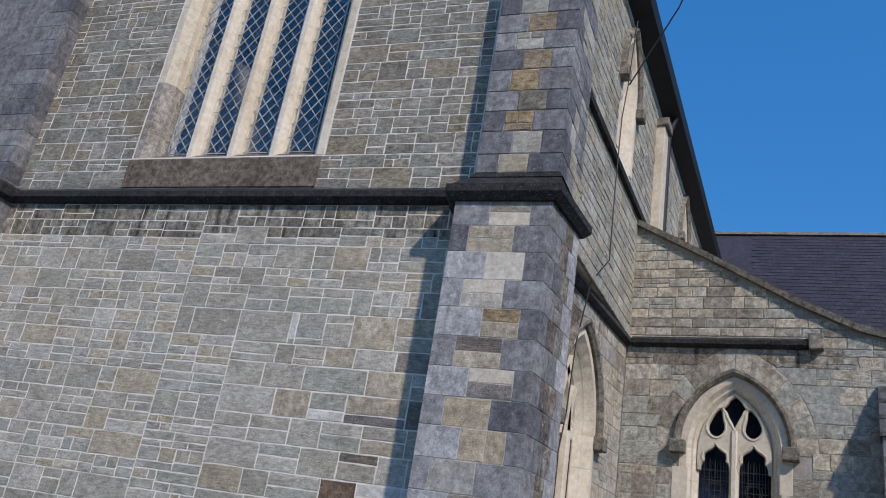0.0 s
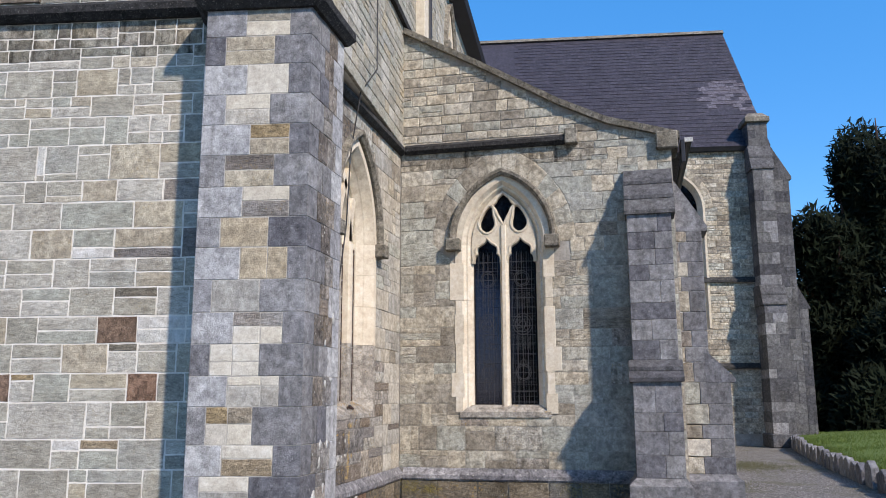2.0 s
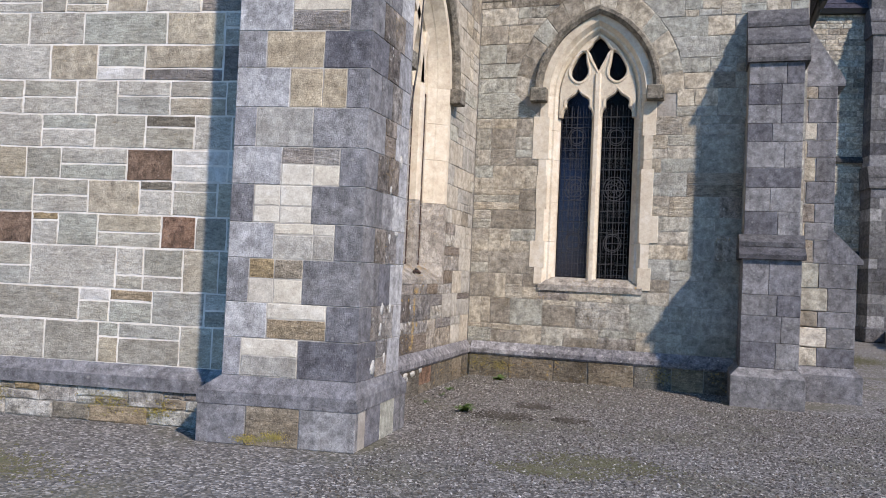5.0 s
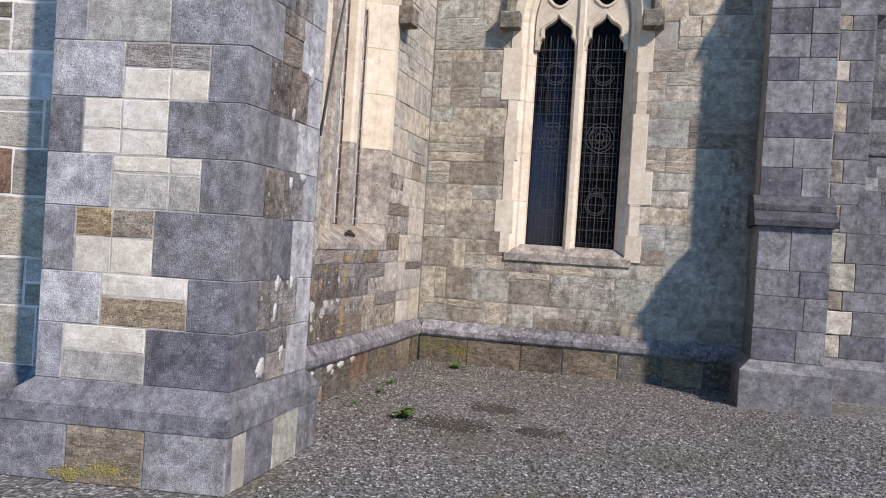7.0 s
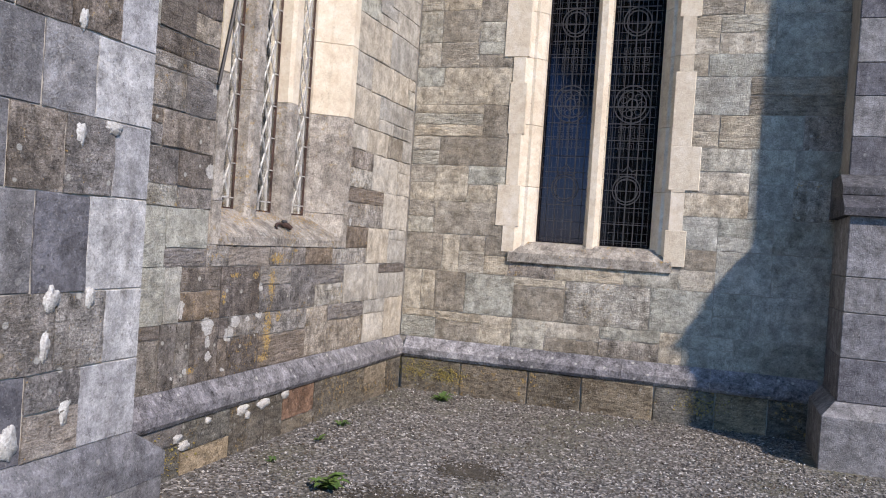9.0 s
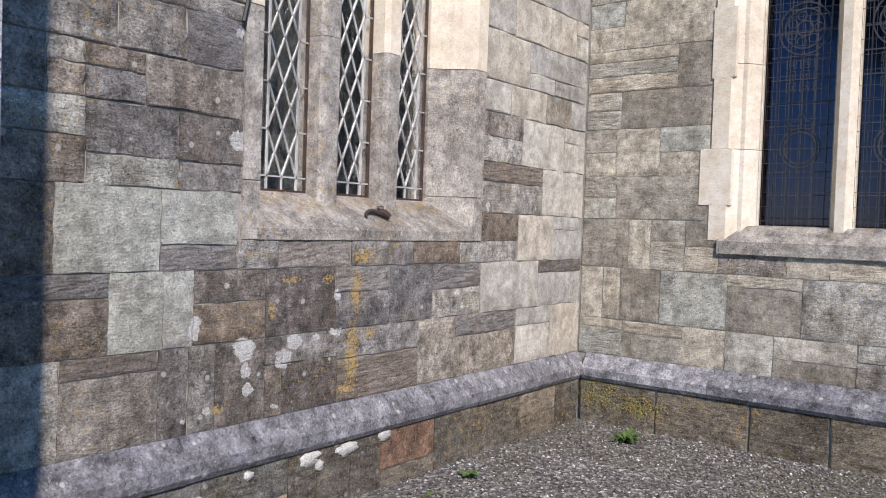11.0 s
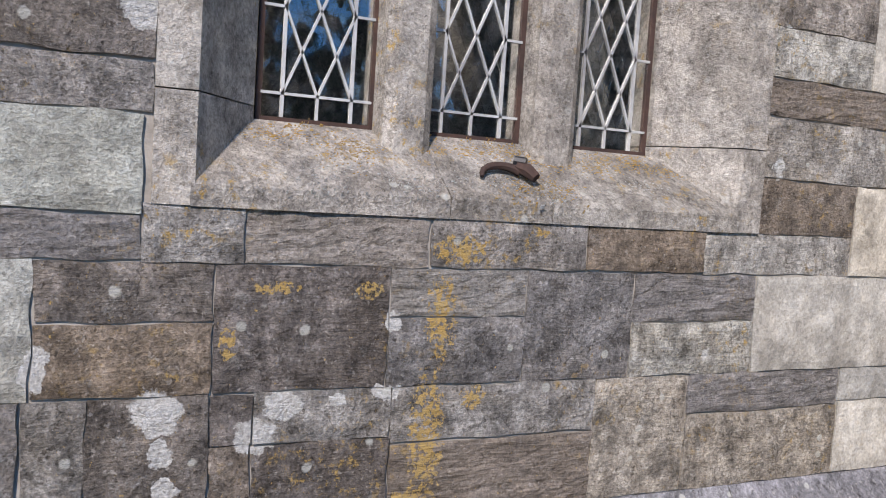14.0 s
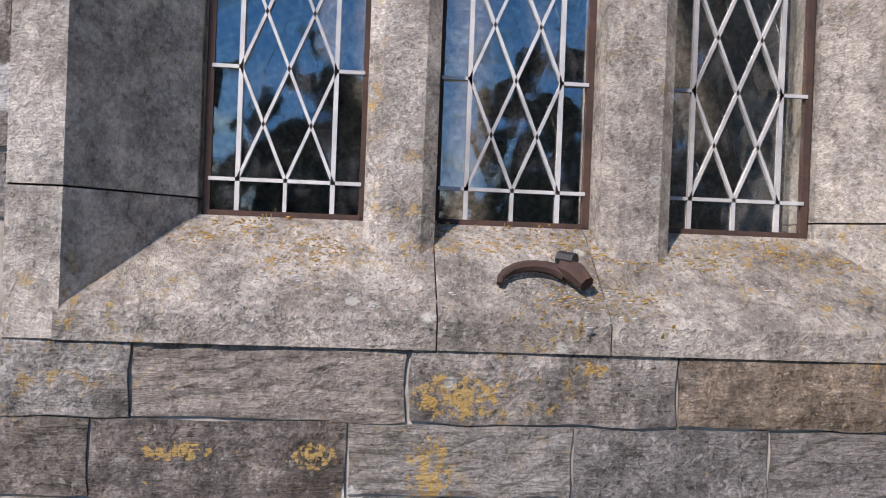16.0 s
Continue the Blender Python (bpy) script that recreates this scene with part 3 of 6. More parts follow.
def rough_block(fr, q, front, rng, relief=0.004, bed=1.0, step=0.028):
    """A weathered block with a worn face: bed makes its relief run in level layers."""
    (a, b, c, d) = q
    nu, nz = max(4, round((b[0] - a[0]) / step)), max(4, round((d[1] - a[1]) / (0.011 if bed > 0.5 else step)))
    off = Vector((rng.uniform(0, 50), rng.uniform(0, 50), rng.uniform(0, 50)))
    vs, fs = [], []
    for j in range(nz + 1):
        for i in range(nu + 1):
            s, t = i / nu, j / nz
            u = (a[0] * (1 - s) + b[0] * s) * (1 - t) + (d[0] * (1 - s) + c[0] * s) * t
            z = (a[1] * (1 - s) + b[1] * s) * (1 - t) + (d[1] * (1 - s) + c[1] * s) * t
            h = noise.fractal(Vector((u * (7 + 4 * bed), 0, z * (7 + 27 * bed))) + off, 0.7, 2.1, 4) * relief + noise.noise(Vector((u * 3, z * 3, 0)) + off) * relief
            if bed > 0.5:          # split ledges
                h = 0.5 * h + 0.5 * round(h / 0.006) * 0.006
            rim = i in (0, nu) or j in (0, nz)
            u += noise.noise(Vector((u * 13, z * 13, 3)) + off) * 0.009
            z += noise.noise(Vector((u * 9, z * 9, 7)) + off) * 0.008
            vs.append(fr.p(u, z, front - 0.003 + h * 0.5 if rim else front + h))
    w = nu + 1
    for j in range(nz):
        for i in range(nu):
            k = j * w + i
            fs.append((k, k + 1, k + w + 1, k + w))
    loop = list(range(nu)) + [nu + w * j for j in range(nz)] + [nz * w + i for i in range(nu, 0, -1)] + [w * j for j in range(nz, 0, -1)]
    m = len(vs)
    vs += [vs[i] - fr.n * 0.05 for i in loop]
    for i in range(len(loop)):
        j = (i + 1) % len(loop)
        fs.append((loop[i], m + i, m + j, loop[j]))
    return vs, fs


def course(fr, parent, rng, z0, z1, stones, end, mats, joint=0.004, front=0.0, relief=0.0, name="stone", chamfer=0.004, rough=0.006):
    """One course laid from left to right: (start, kind) or (start, kind, height of a bed inside it, kind above that bed, ...)."""
    for (u, *made), nxt in zip(stones, [st[0] for st in stones[1:]] + [end]):
        levels = [z0] + list(made[1::2]) + [z1]
        for lo, hi, kind in zip(levels, levels[1:], made[0::2]):
            mat, bed = mats[kind]
            q = ((u, lo), (nxt, lo), (nxt, hi), (u, hi))
            if not relief:
                lay(fr, [q], mat, parent, rng, joint, (front, front + 0.003), rough, name, None, chamfer)
                continue
            vs, fs = rough_block(fr, shrink(q, joint), front + rng.uniform(-0.001, 0.004), rng, relief * (1 + 0.3 * bed), bed)
            o = sum(vs, Vector()) / len(vs)
            me = bpy.data.meshes.new(name)
            me.from_pydata([tuple(v - o) for v in vs], [], fs)
            me.materials.append(mat)
            ob = new(name, me)
            ob.location, ob.parent = o, parent


def lay_joined(fr, quads, mat, parent, rng, joint=0.006, proud=(0.0, 0.006), rough=0.006, name="far_stonework", chamfer=0.008):
    """Blocks too many or too far to be told apart, in one part."""
    av, af = [], []
    for q in quads:
        vs, fs = stone_mesh(fr, shrink(q, joint), rng.uniform(*proud), -0.05, rng, rough, chamfer)
        n = len(av)
        av += [tuple(v) for v in vs]
        af += [tuple(i + n for i in f) for f in fs]
    me = bpy.data.meshes.new(name)
    me.from_pydata(av, [], af)
    me.materials.append(mat)
    ob = new(name, me)
    ob.parent = parent
    ob["kind"] = "stuff"
    return ob


def blob(bm, fr, u, z, w, h, d, q, n=12):
    """A low crust with a lobed, broken outline."""
    ring, rim = [], []
    off = Vector((q.uniform(0, 90), q.uniform(0, 90), q.uniform(0, 90)))
    for i in range(n):
        a = 2 * math.pi * i / n
        at = Vector((math.cos(a), math.sin(a), 0))
        k = 0.9 + 0.4 * noise.noise(at * 1.0 + off) + 0.2 * noise.noise(at * 2.6 + off) + 0.07 * noise.noise(at * 7 + off) + q.uniform(-0.025, 0.025)
        k = max(0.35, k)
        ring.append(bm.verts.new(fr.p(u + at.x * w / 2 * k, z + at.y * h / 2 * k, d - 0.012)))
        rim.append(bm.verts.new(fr.p(u + at.x * w / 2 * k * 0.94, z + at.y * h / 2 * k * 0.94, d)))
    mid = bm.verts.new(fr.p(u, z, d + min(0.0008, w * 0.05)))
    for i in range(n):
        j = (i + 1) % n
        bm.faces.new((ring[i], ring[j], rim[j], rim[i]))
        bm.faces.new((rim[i], rim[j], mid)).smooth = True


def patch(name, fr, u, z, w, h, mat, label, category, seed, d=0.008, n=18, group="", flecks=0, spread=1.0):
    """A crust on a wall face: one ragged body, or a drift of flecks."""
    q = random.Random(seed)
    bm = bmesh.new()
    if not flecks:
        blob(bm, fr, u, z, w * 1.05, h * 1.05, d, q, 64)
    for i in range(int(flecks * 3.4)):
        r = q.uniform(0.0008, 0.0036) * spread * (2.0 if q.random() < 0.12 else 1.0)
        blob(bm, fr, u + q.gauss(0, w * 0.3), z + q.gauss(0, h * 0.3), 2 * r * q.uniform(0.7, 1.4), 2 * r, d - q.uniform(0, 0.002), q, 7)
    ob = part(name, bm, mat)
    return tagged(ob, label, category, group, "stuff" if flecks else "")


def run(fr, u0, u1, profile, bm=None):
    """A straight moulding with a profile of (d, z)."""
    bm = bm or bmesh.new()
    a = [bm.verts.new(fr.p(u0, z, d)) for d, z in profile]
    b = [bm.verts.new(fr.p(u1, z, d)) for d, z in profile]
    bm.faces.new(a)
    bm.faces.new(b[::-1])
    for i in range(len(profile)):
        j = (i + 1) % len(profile)
        bm.faces.new((a[i], b[i], b[j], a[j]))
    return bm


def cut_run(name, fr, u0, u1, step, profile, mat, parent, rng):
    """A moulding in lengths with fine joints between them."""
    u = u0
    while u < u1 - 0.01:
        e = min(u1, u + rng.uniform(0.75, 1.25) * step)
        if u1 - e < step * 0.3:
            e = u1
        s = rng.uniform(-0.004, 0.004)
        part(name, run(fr, u + 0.002, e - 0.002, [(d + (s if d > 0.01 else 0), z) for d, z in profile]), mat, parent)
        u = e


FA = Plane(-1.0, -5.5, 8.5)       # west gable wall
FT = Plane(0.66, -5.8, 8.5)       # front of its corner buttress
FB = Plane(0, 0, 90)              # side bay with the three-light window
FC = Plane(0, 0, 0)               # west end of the aisle
FU = Plane(0.05, 0, 93.5)         # clerestory above the aisle
FE = Plane(8.25, 16.1, 7.5)       # transept
rng = random.Random(11)

# ---- ground ----
bm = bmesh.new()
prism(bm, [(-300, -300), (300, -300), (300, 300), (-300, 300)], -0.3, 0.0)
tagged(part("ground", bm, m_gravel), "grey gravel yard with moss and fallen grit", "ground", kind="structure")

# ---- west gable wall ----
A_WIN = Arch(-3.6, 1.55, 7.0, 10.6, 2.2)
gable = lambda u: 12.0 + max(0.0, 4.6 - abs(u + 4.2)) * 1.05
wall_a = tagged(wall_body("wall_west", FA, -9.0, 0.55, 0.0, 12, 0.7, m_mortar_l, A_WIN, gable, face=-0.003), "coursed rubble church gable wall with pale mortar joints", "wall", kind="structure")
for nm, prof in (("plinth_course", [(0.1, 0.33), (0.1, 0.45), (0.0, 0.55), (-0.05, 0.55), (-0.05, 0.33)]),):
    cut_run(nm, FA, -9.0, 0.45, 1.0, prof, m_blue, wall_a, rng)
lay(FA, [tuple((u, z) for u, z in q) for q in courses(rng, -4.5, 0.45, 0.0, 0.33, (0.15, 0.2), (0.3, 0.6))], m_ochre, wall_a, rng, proud=(0.07, 0.085), name="plinth_stone",
    odd=lambda q, r: m_bay if r.random() < 0.65 else None)
part("plinth_core", box(FA, -9.0, 0.45, 0.0, 0.33, -0.02, 0.066), m_mortar_d, wall_a)
GABLE = {"w": (m_west, 0), "k": (m_chalk, 0), "o": (m_ochre, 0), "t": (m_honey, 0), "n": (m_brown, 0), "d": (m_slaty, 0)}


def gable_course(z0, z1, *stones):
    course(FA, wall_a, rng, z0, z1, stones, 0.5, GABLE, joint=0.009, chamfer=0.002, rough=0.005)


gable_course(0.55, 0.94, (-2.6, "w"), (-1.70, "w"), (-1.13, "w", 0.80, "w"), (-0.92, "w", 0.80, "w"), (-0.29, "w"), (0.03, "w"))
gable_course(0.94, 1.26, (-2.6, "w"), (-1.35, "w", 1.14, "k"), (-1.03, "w", 1.15, "o"), (-0.59, "w"), (-0.06, "w", 1.1, "w"))
gable_course(1.26, 1.665, (-2.6, "w", 1.45, "w"), (-1.89, "w"), (-0.985, "w", 1.40, "w"), (-0.70, "w", 1.40, "w"), (-0.30, "w"), (0.06, "w"))
gable_course(1.665, 1.98, (-2.6, "w"), (-2.46, "n"), (-1.90, "w", 1.9, "o"), (-1.62, "w"), (-1.20, "w", 1.81, "w"), (-0.54, "n"), (-0.19, "w"), (0.12, "w"))
gable_course(1.98, 2.31, (-2.6, "w"), (-1.91, "w", 2.15, "w"), (-1.32, "t"), (-0.78, "w", 2.22, "o"), (-0.44, "w", 2.22, "w"), (0.01, "w"))
gable_course(2.31, 2.62, (-2.6, "w"), (-2.0, "w"), (-1.63, "w", 2.46, "w"), (-0.93, "n"), (-0.46, "k", 2.47, "k"), (0.1, "k", 2.47, "k"))
gable_course(2.62, 2.945, (-2.6, "w"), (-1.85, "w", 2.80, "w"), (-1.28, "w"), (-0.755, "w", 2.83, "o"), (-0.25, "w"), (0.12, "w"))
gable_course(2.945, 3.28, (-2.6, "w", 3.1, "w"), (-2.07, "w", 3.11, "w"), (-1.50, "w"), (-1.065, "w", 3.13, "w"), (-0.52, "w", 3.12, "w"), (0.05, "w"))
gable_course(3.28, 3.63, (-2.6, "w"), (-1.80, "t"), (-1.295, "k", 3.41, "w"), (-0.80, "d", 3.40, "t"), (0.0, "d"))
gable_course(3.63, 3.95, (-2.6, "w"), (-2.05, "w"), (-1.46, "w"), (-0.59, "t"), (0.0, "w", 3.8, "w"))
gable_course(3.95, 4.21, (-2.6, "w", 4.05, "w"), (-1.93, "w"), (-1.665, "w", 4.03, "w"), (-1.23, "t"), (-0.81, "w"), (-0.25, "d"))
gable_course(4.21, 4.64, (-2.6, "w"), (-1.81, "w", 4.29, "k"), (-1.71, "w", 4.30, "w"), (-1.31, "w", 4.52, "w"), (-0.92, "t"), (-0.32, "w", 4.4, "w"))
rest = courses(rng, -3.6, 0.5, 4.64, 6.2, (0.2, 0.36), (0.25, 0.66), split=0.62) + courses(rng, -3.6, -2.6, 0.55, 4.64, (0.2, 0.36), (0.25, 0.66), split=0.62)
far = courses(rng, -9.0, -3.6, 0.55, 6.2, (0.2, 0.36), (0.25, 0.66), split=0.62)
upper = courses(rng, -9.0, 0.5, 6.46, 12.4, (0.2, 0.34), (0.25, 0.66), [A_WIN.grown(0.14)], split=0.6)
flat = dict(joint=0.0085, proud=(0.0, 0.003), chamfer=0.002, rough=0.005)
lay_joined(FA, [q for q in rest + far if q[0][1] < 5.6], m_west_far, wall_a, rng, **flat)
lay_joined(FA, [q for q in rest + far if q[0][1] >= 5.6], m_west_black, wall_a, rng, name="sooted_stonework", **flat)
lay_joined(FA, upper, m_west_up, wall_a, rng, name="upper_stonework", **flat)
part("string_course", run(FA, -9.0, 0.2, [(-0.03, 6.20), (0.05, 6.20), (0.13, 6.27), (0.13, 6.36), (0.06, 6.40), (0.0, 6.46), (-0.03, 6.46)]), m_string, wall_a, "soot-black projecting string course")
lb = part("corner_buttress", box(FA, -9.6, -7.4, 0.0, 12.0, -0.5, 0.3), m_blue, wall_a, "grey limestone corner buttress")
part("buttress_string", box(FA, -9.7, -7.3, 6.2, 6.45, -0.4, 0.42, 0.05), m_string, lb)
for k in range(18):
    z = 6.5 + k * 0.3
    part("quoin", box(FA, -7.85 if k % 2 else -8.1, -7.396, z + 0.004, z + 0.296, -0.2, 0.306, 0.008), m_blue, lb)


def jamb_stones(fr, arch, prof, joints, mat_of, parent):
    """The dressed surround of an opening, stone by stone."""
    for side in (-1, 1):
        for z0, z1 in zip(joints, joints[1:]):
            pts = [(arch.uc + side * arch.a, z, side, 0) for z in (z0 + 0.002, z1 - 0.002)]
            part("jamb_stone", sweep(fr, pts, prof), mat_of(side, (z0 + z1) / 2), parent)
    c = arch.curve(8)
    for i in range(0, 16, 4):
        seg = c[i:i + 5]
        part("arch_stone", sweep(fr, seg, prof), mat_of(-1 if i < 8 else 1, seg[2][1]), parent)


def diamonds(fr, u0, u1, z0, z1, d, win, border=0.062, rows_h=0.2, tilt=0.02, glass_mat=None, lead=None, rng=rng, panes=True, width=0.008):
    """A leaded light: a lattice of lead with panes set in it."""
    bm, s0, s1 = bmesh.new(), u0 + border, u1 - border
    zb = z0 + 0.07
    half_w = (s1 - s0) / 4

    def bar(p, q, w=width, t=0.006):
        du, dz = q[0] - p[0], q[1] - p[1]
        n = math.hypot(du, dz)
        if n < 0.01:
            return
        ou, oz = -dz / n * w / 2, du / n * w / 2
        vs = [bm.verts.new(fr.p(a, b, dd)) for dd in (d + t, d - t) for a, b in
              ((p[0] - ou, p[1] - oz), (q[0] - ou, q[1] - oz), (q[0] + ou, q[1] + oz), (p[0] + ou, p[1] + oz))]
        for f in ((0, 1, 2, 3), (7, 6, 5, 4), (0, 4, 5, 1), (1, 5, 6, 2), (2, 6, 7, 3), (3, 7, 4, 0)):
            bm.faces.new([vs[i] for i in f])

    polys = []
    bar((s0, z0), (s0, z1), width * 1.25)
    bar((s1, z0), (s1, z1), width * 1.25)
    bar((u0, zb), (u1, zb))
    um = (s0 + s1) / 2
    bar((um, z0), (um, zb))
    for a, b in ((u0, s0), (s0, um), (um, s1), (s1, u1)):
        polys.append([(a, z0), (b, z0), (b, zb), (a, zb)])
    n = int((z1 - zb) / rows_h)
    for k in range(n + 1):
        z = zb + k * rows_h
        if k:
            bar((u0, z), (s0, z))
            bar((s1, z), (u1, z))
        if k < n:
            for a, b in ((u0, s0), (s1, u1)):
                polys.append([(a, z), (b, z), (b, z + rows_h), (a, z + rows_h)])
        if k < n:
            for j in range(2):
                a = s0 + j * 2 * half_w
                bar((a, z), (a + 2 * half_w, z + rows_h), width * 0.85)
                bar((a + 2 * half_w, z), (a, z + rows_h), width * 0.85)
            for j in range(5):
                c = s0 + j * half_w
                cz = z if j % 2 == 0 else z + rows_h / 2
                p = [(c - half_w, cz), (c, cz - rows_h / 2), (c + half_w, cz), (c, cz + rows_h / 2)]
                if j == 0:
                    p = [(c, cz - rows_h / 2), (c + half_w, cz), (c, cz + rows_h / 2)]
                if j == 4:
                    p = [(c - half_w, cz), (c, cz - rows_h / 2), (c, cz + rows_h / 2)]
                if k == 0 and j % 2 == 0:
                    p = [(max(s0, c - half_w), cz), (min(s1, c + half_w), cz), (c, cz + rows_h / 2)]
                polys.append(p)
    lattice = part("lead_lattice", bm, lead, win, "grey lead cames in diamonds")
    if not panes:
        return
    for p in polys:
        cu, cz = sum(x for x, _ in p) / len(p), sum(z for _, z in p) / len(p)
        a, b = rng.uniform(-tilt, tilt), rng.uniform(-tilt, tilt)
        pts = [fr.p(u, z, d + (u - cu) * a + (z - cz) * b - 0.002) for u, z in p]
        bk = [v - fr.n * 0.003 for v in pts]
        k = len(p)
        o = sum(pts, Vector()) / k
        ob = solid("pane", [v - o for v in pts + bk], [tuple(range(k)), tuple(range(2 * k - 1, k - 1, -1))] + [(i, i + k, (i + 1) % k + k, (i + 1) % k) for i in range(k)], glass_mat, lattice)
        ob.location = o
        ob.visible_shadow = False


def arch_sheet(fr, arch, d, thick, mat, name, parent, z_from=None):
    zs = arch.zs if z_from is None else z_from
    pts = [(arch.uc - arch.a, zs)] + [(u, z) for u, z, _, _ in arch.curve(10)] + [(arch.uc + arch.a, zs)]
    n = len(pts)
    vs = [fr.p(u, z, d) for u, z in pts] + [fr.p(u, z, d - thick) for u, z in pts]
    return solid(name, vs, [tuple(range(n)), tuple(range(2 * n - 1, n - 1, -1))] + [(i, i + n, (i + 1) % n + n, (i + 1) % n) for i in range(n)], mat, parent)


# great west window above the string course
w1 = thing("window_1", "tall four-light leaded west window with pale stone mullions", "window", "structure")
prof = [(0.12, 0.004), (0.0, 0.004), (-0.12, -0.14), (-0.12, -0.45), (0.12, -0.45)]
jamb_stones(FA, A_WIN, prof, [7.0, 7.7, 8.4, 9.2, 9.9, 10.6], lambda s, z: m_frame if z < 8.6 and s < 0 else m_cream, w1)
part("window_sill", run(FA, -5.3, -1.95, [(0.03, 6.48), (0.03, 6.95), (-0.2, 7.14), (-0.5, 7.14), (-0.5, 6.48)]), m_brownsill, w1, "brown stained sill stones")
for i in range(4):
    c = -3.6 + (i - 1.5) * 0.735
    diamonds(FA, c - 0.27, c + 0.27, 7.14, 11.6, -0.27, w1, border=0.07, rows_h=0.25, glass_mat=m_glass, lead=m_lead, panes=False, width=0.012)
arch_sheet(FA, Arch(-3.6, 1.5, 7.1, 10.6, 2.1), -0.28, 0.006, m_glass, "pane", w1).visible_shadow = False
for i in range(3):
    c = -3.6 + (i - 1) * 0.735
    plan = [tuple(FA.p(c + u, 0, d)[:2]) for u, d in ((-0.04, -0.1), (0.04, -0.1), (0.10, -0.22), (0.10, -0.38), (-0.10, -0.38), (-0.10, -0.22))]
    part("mullion", prism(bmesh.new(), plan, 7.05, 11.7), m_cream, w1)

# ---- corner buttress of the gable ----
P = lambda v: (v.x, v.y)


def butt_plan(g, ul, ur, d, back):
    """Plan of the corner buttress, from its front left corner round."""
    f0, f1 = FT.p(ul - g, 0, d + g), FT.p(ur + g, 0, d + g)
    return [P(f0), P(f1), (back[0] + g, back[1] + g), (-0.3, back[1] + g), (-0.9 - g, -5.1)]


bt = thing("corner_buttress", "stepped grey and cream stone corner buttress standing on gravel", "buttress", "structure")
pl0 = butt_plan(0.0, -1.43, 0.0, 0.0, (0.62, -4.46))
sh0 = butt_plan(0.0, -1.25, -0.04, -0.10, (0.60, -4.67))
prism(bm := bmesh.new(), butt_plan(-0.01, -1.43, 0.0, 0.0, (0.62, -4.46)), -0.05, 0.44)
part("plinth_core", bm, m_mortar_d, bt)
prism(bm := bmesh.new(), butt_plan(-0.002, -1.25, -0.04, -0.10, (0.60, -4.67)), 0.4, 6.1)
part("core", bm, m_mortar_m, bt)
bm = bmesh.new()
prism(bm, butt_plan(0.004, -1.43, 0.0, 0.0, (0.62, -4.46)), 0.34, 0.45)
prism(bm, butt_plan(0.004, -1.43, 0.0, 0.0, (0.62, -4.46)), 0.45, 0.58, top=butt_plan(0.0, -1.25, -0.04, -0.10, (0.60, -4.67)))
part("plinth_cap", bm, m_blue, bt, "chamfered blue-grey limestone plinth cap")
for a, b, m in ((-1.43, -0.98, m_blue), (-0.98, -0.5, m_ochre), (-0.5, 0.0, m_blue)):
    part("plinth_stone", box(FT, a + 0.003, b - 0.003 + (0.003 if b == 0 else 0), 0.0, 0.338, -0.25, 0.0, 0.006), m, bt)
c0, c1 = Vector((*pl0[1], 0)), Vector((*pl0[2], 0))
FTR = Plane(c0.x, c0.y, math.degrees(math.atan2(c1.y - c0.y, c1.x - c0.x)))
L = (c1 - c0).length
for a, b, m in ((0.26, 0.62, m_blue), (0.62, 1.0, m_infill), (1.0, L, m_blue)):
    part("plinth_stone", box(FTR, a, b - 0.004, 0.0, 0.338, -0.25, 0.0, 0.006), m, bt)

s0, s1 = Vector((*sh0[1], 0)), Vector((*sh0[2], 0))
FS = Plane(s0.x, s0.y, math.degrees(math.atan2(s1.y - s0.y, s1.x - s0.x)))
SL = (s1 - s0).length
FF = Plane(s0.x, s0.y, 8.5)        # u from -1.21 at the left to 0 at the corner
SIDE = {"s": (m_slaty, 1.0), "u": (m_under, 0.4), "b": (m_blue, 0.2)}
FILL = {"c": (m_cream_block, 0), "g": (m_pale, 0), "w": (m_west, 0), "o": (m_ochre, 0), "t": (m_honey, 0), "d": (m_slaty, 0)}
# bed, start and end of the infill between the quoins, and its stones
COURSES = [(0.58, -1.05, -0.53, [(-1.05, "g", 0.76, "c")]), (0.915, -0.83, -0.29, [(-0.83, "o", 1.09, "c")]), (1.225, -1.01, -0.52, [(-1.01, "c", 1.44, "o"), (-0.78, "c", 1.44, "o")]),
           (1.615, -0.80, -0.25, [(-0.80, "g", 1.83, "c"), (-0.44, "g", 1.83, "c")]), (1.93, -1.0, -0.47, [(-1.0, "c", 2.08, "c"), (-0.76, "c", 2.08, "c")]),
           (2.265, -0.76, -0.23, [(-0.76, "c", 2.45, "d"), (-0.47, "c", 2.45, "d")]), (2.60, -1.01, -0.49, [(-1.01, "g")]), (2.95, -0.72, -0.20, [(-0.72, "t"), (-0.42, "t")]),
           (3.30, -0.95, -0.42, [(-0.95, "t")]), (3.63, -0.72, -0.20, [(-0.72, "d", 3.81, "c")]), (3.97, -0.93, -0.38, [(-0.93, "t", 4.16, "d")]), (4.33, -0.66, -0.22, [(-0.66, "t", 4.52, "o")]),
           (4.68, -0.95, -0.45, [(-0.95, "g", 4.86, "c")]), (5.03, -0.72, -0.25, [(-0.72, "c")]), (5.38, -0.98, -0.42, [(-0.98, "w", 5.55, "t")]), (5.72, -0.75, -0.25, [(-0.75, "c", 5.9, "w")])]
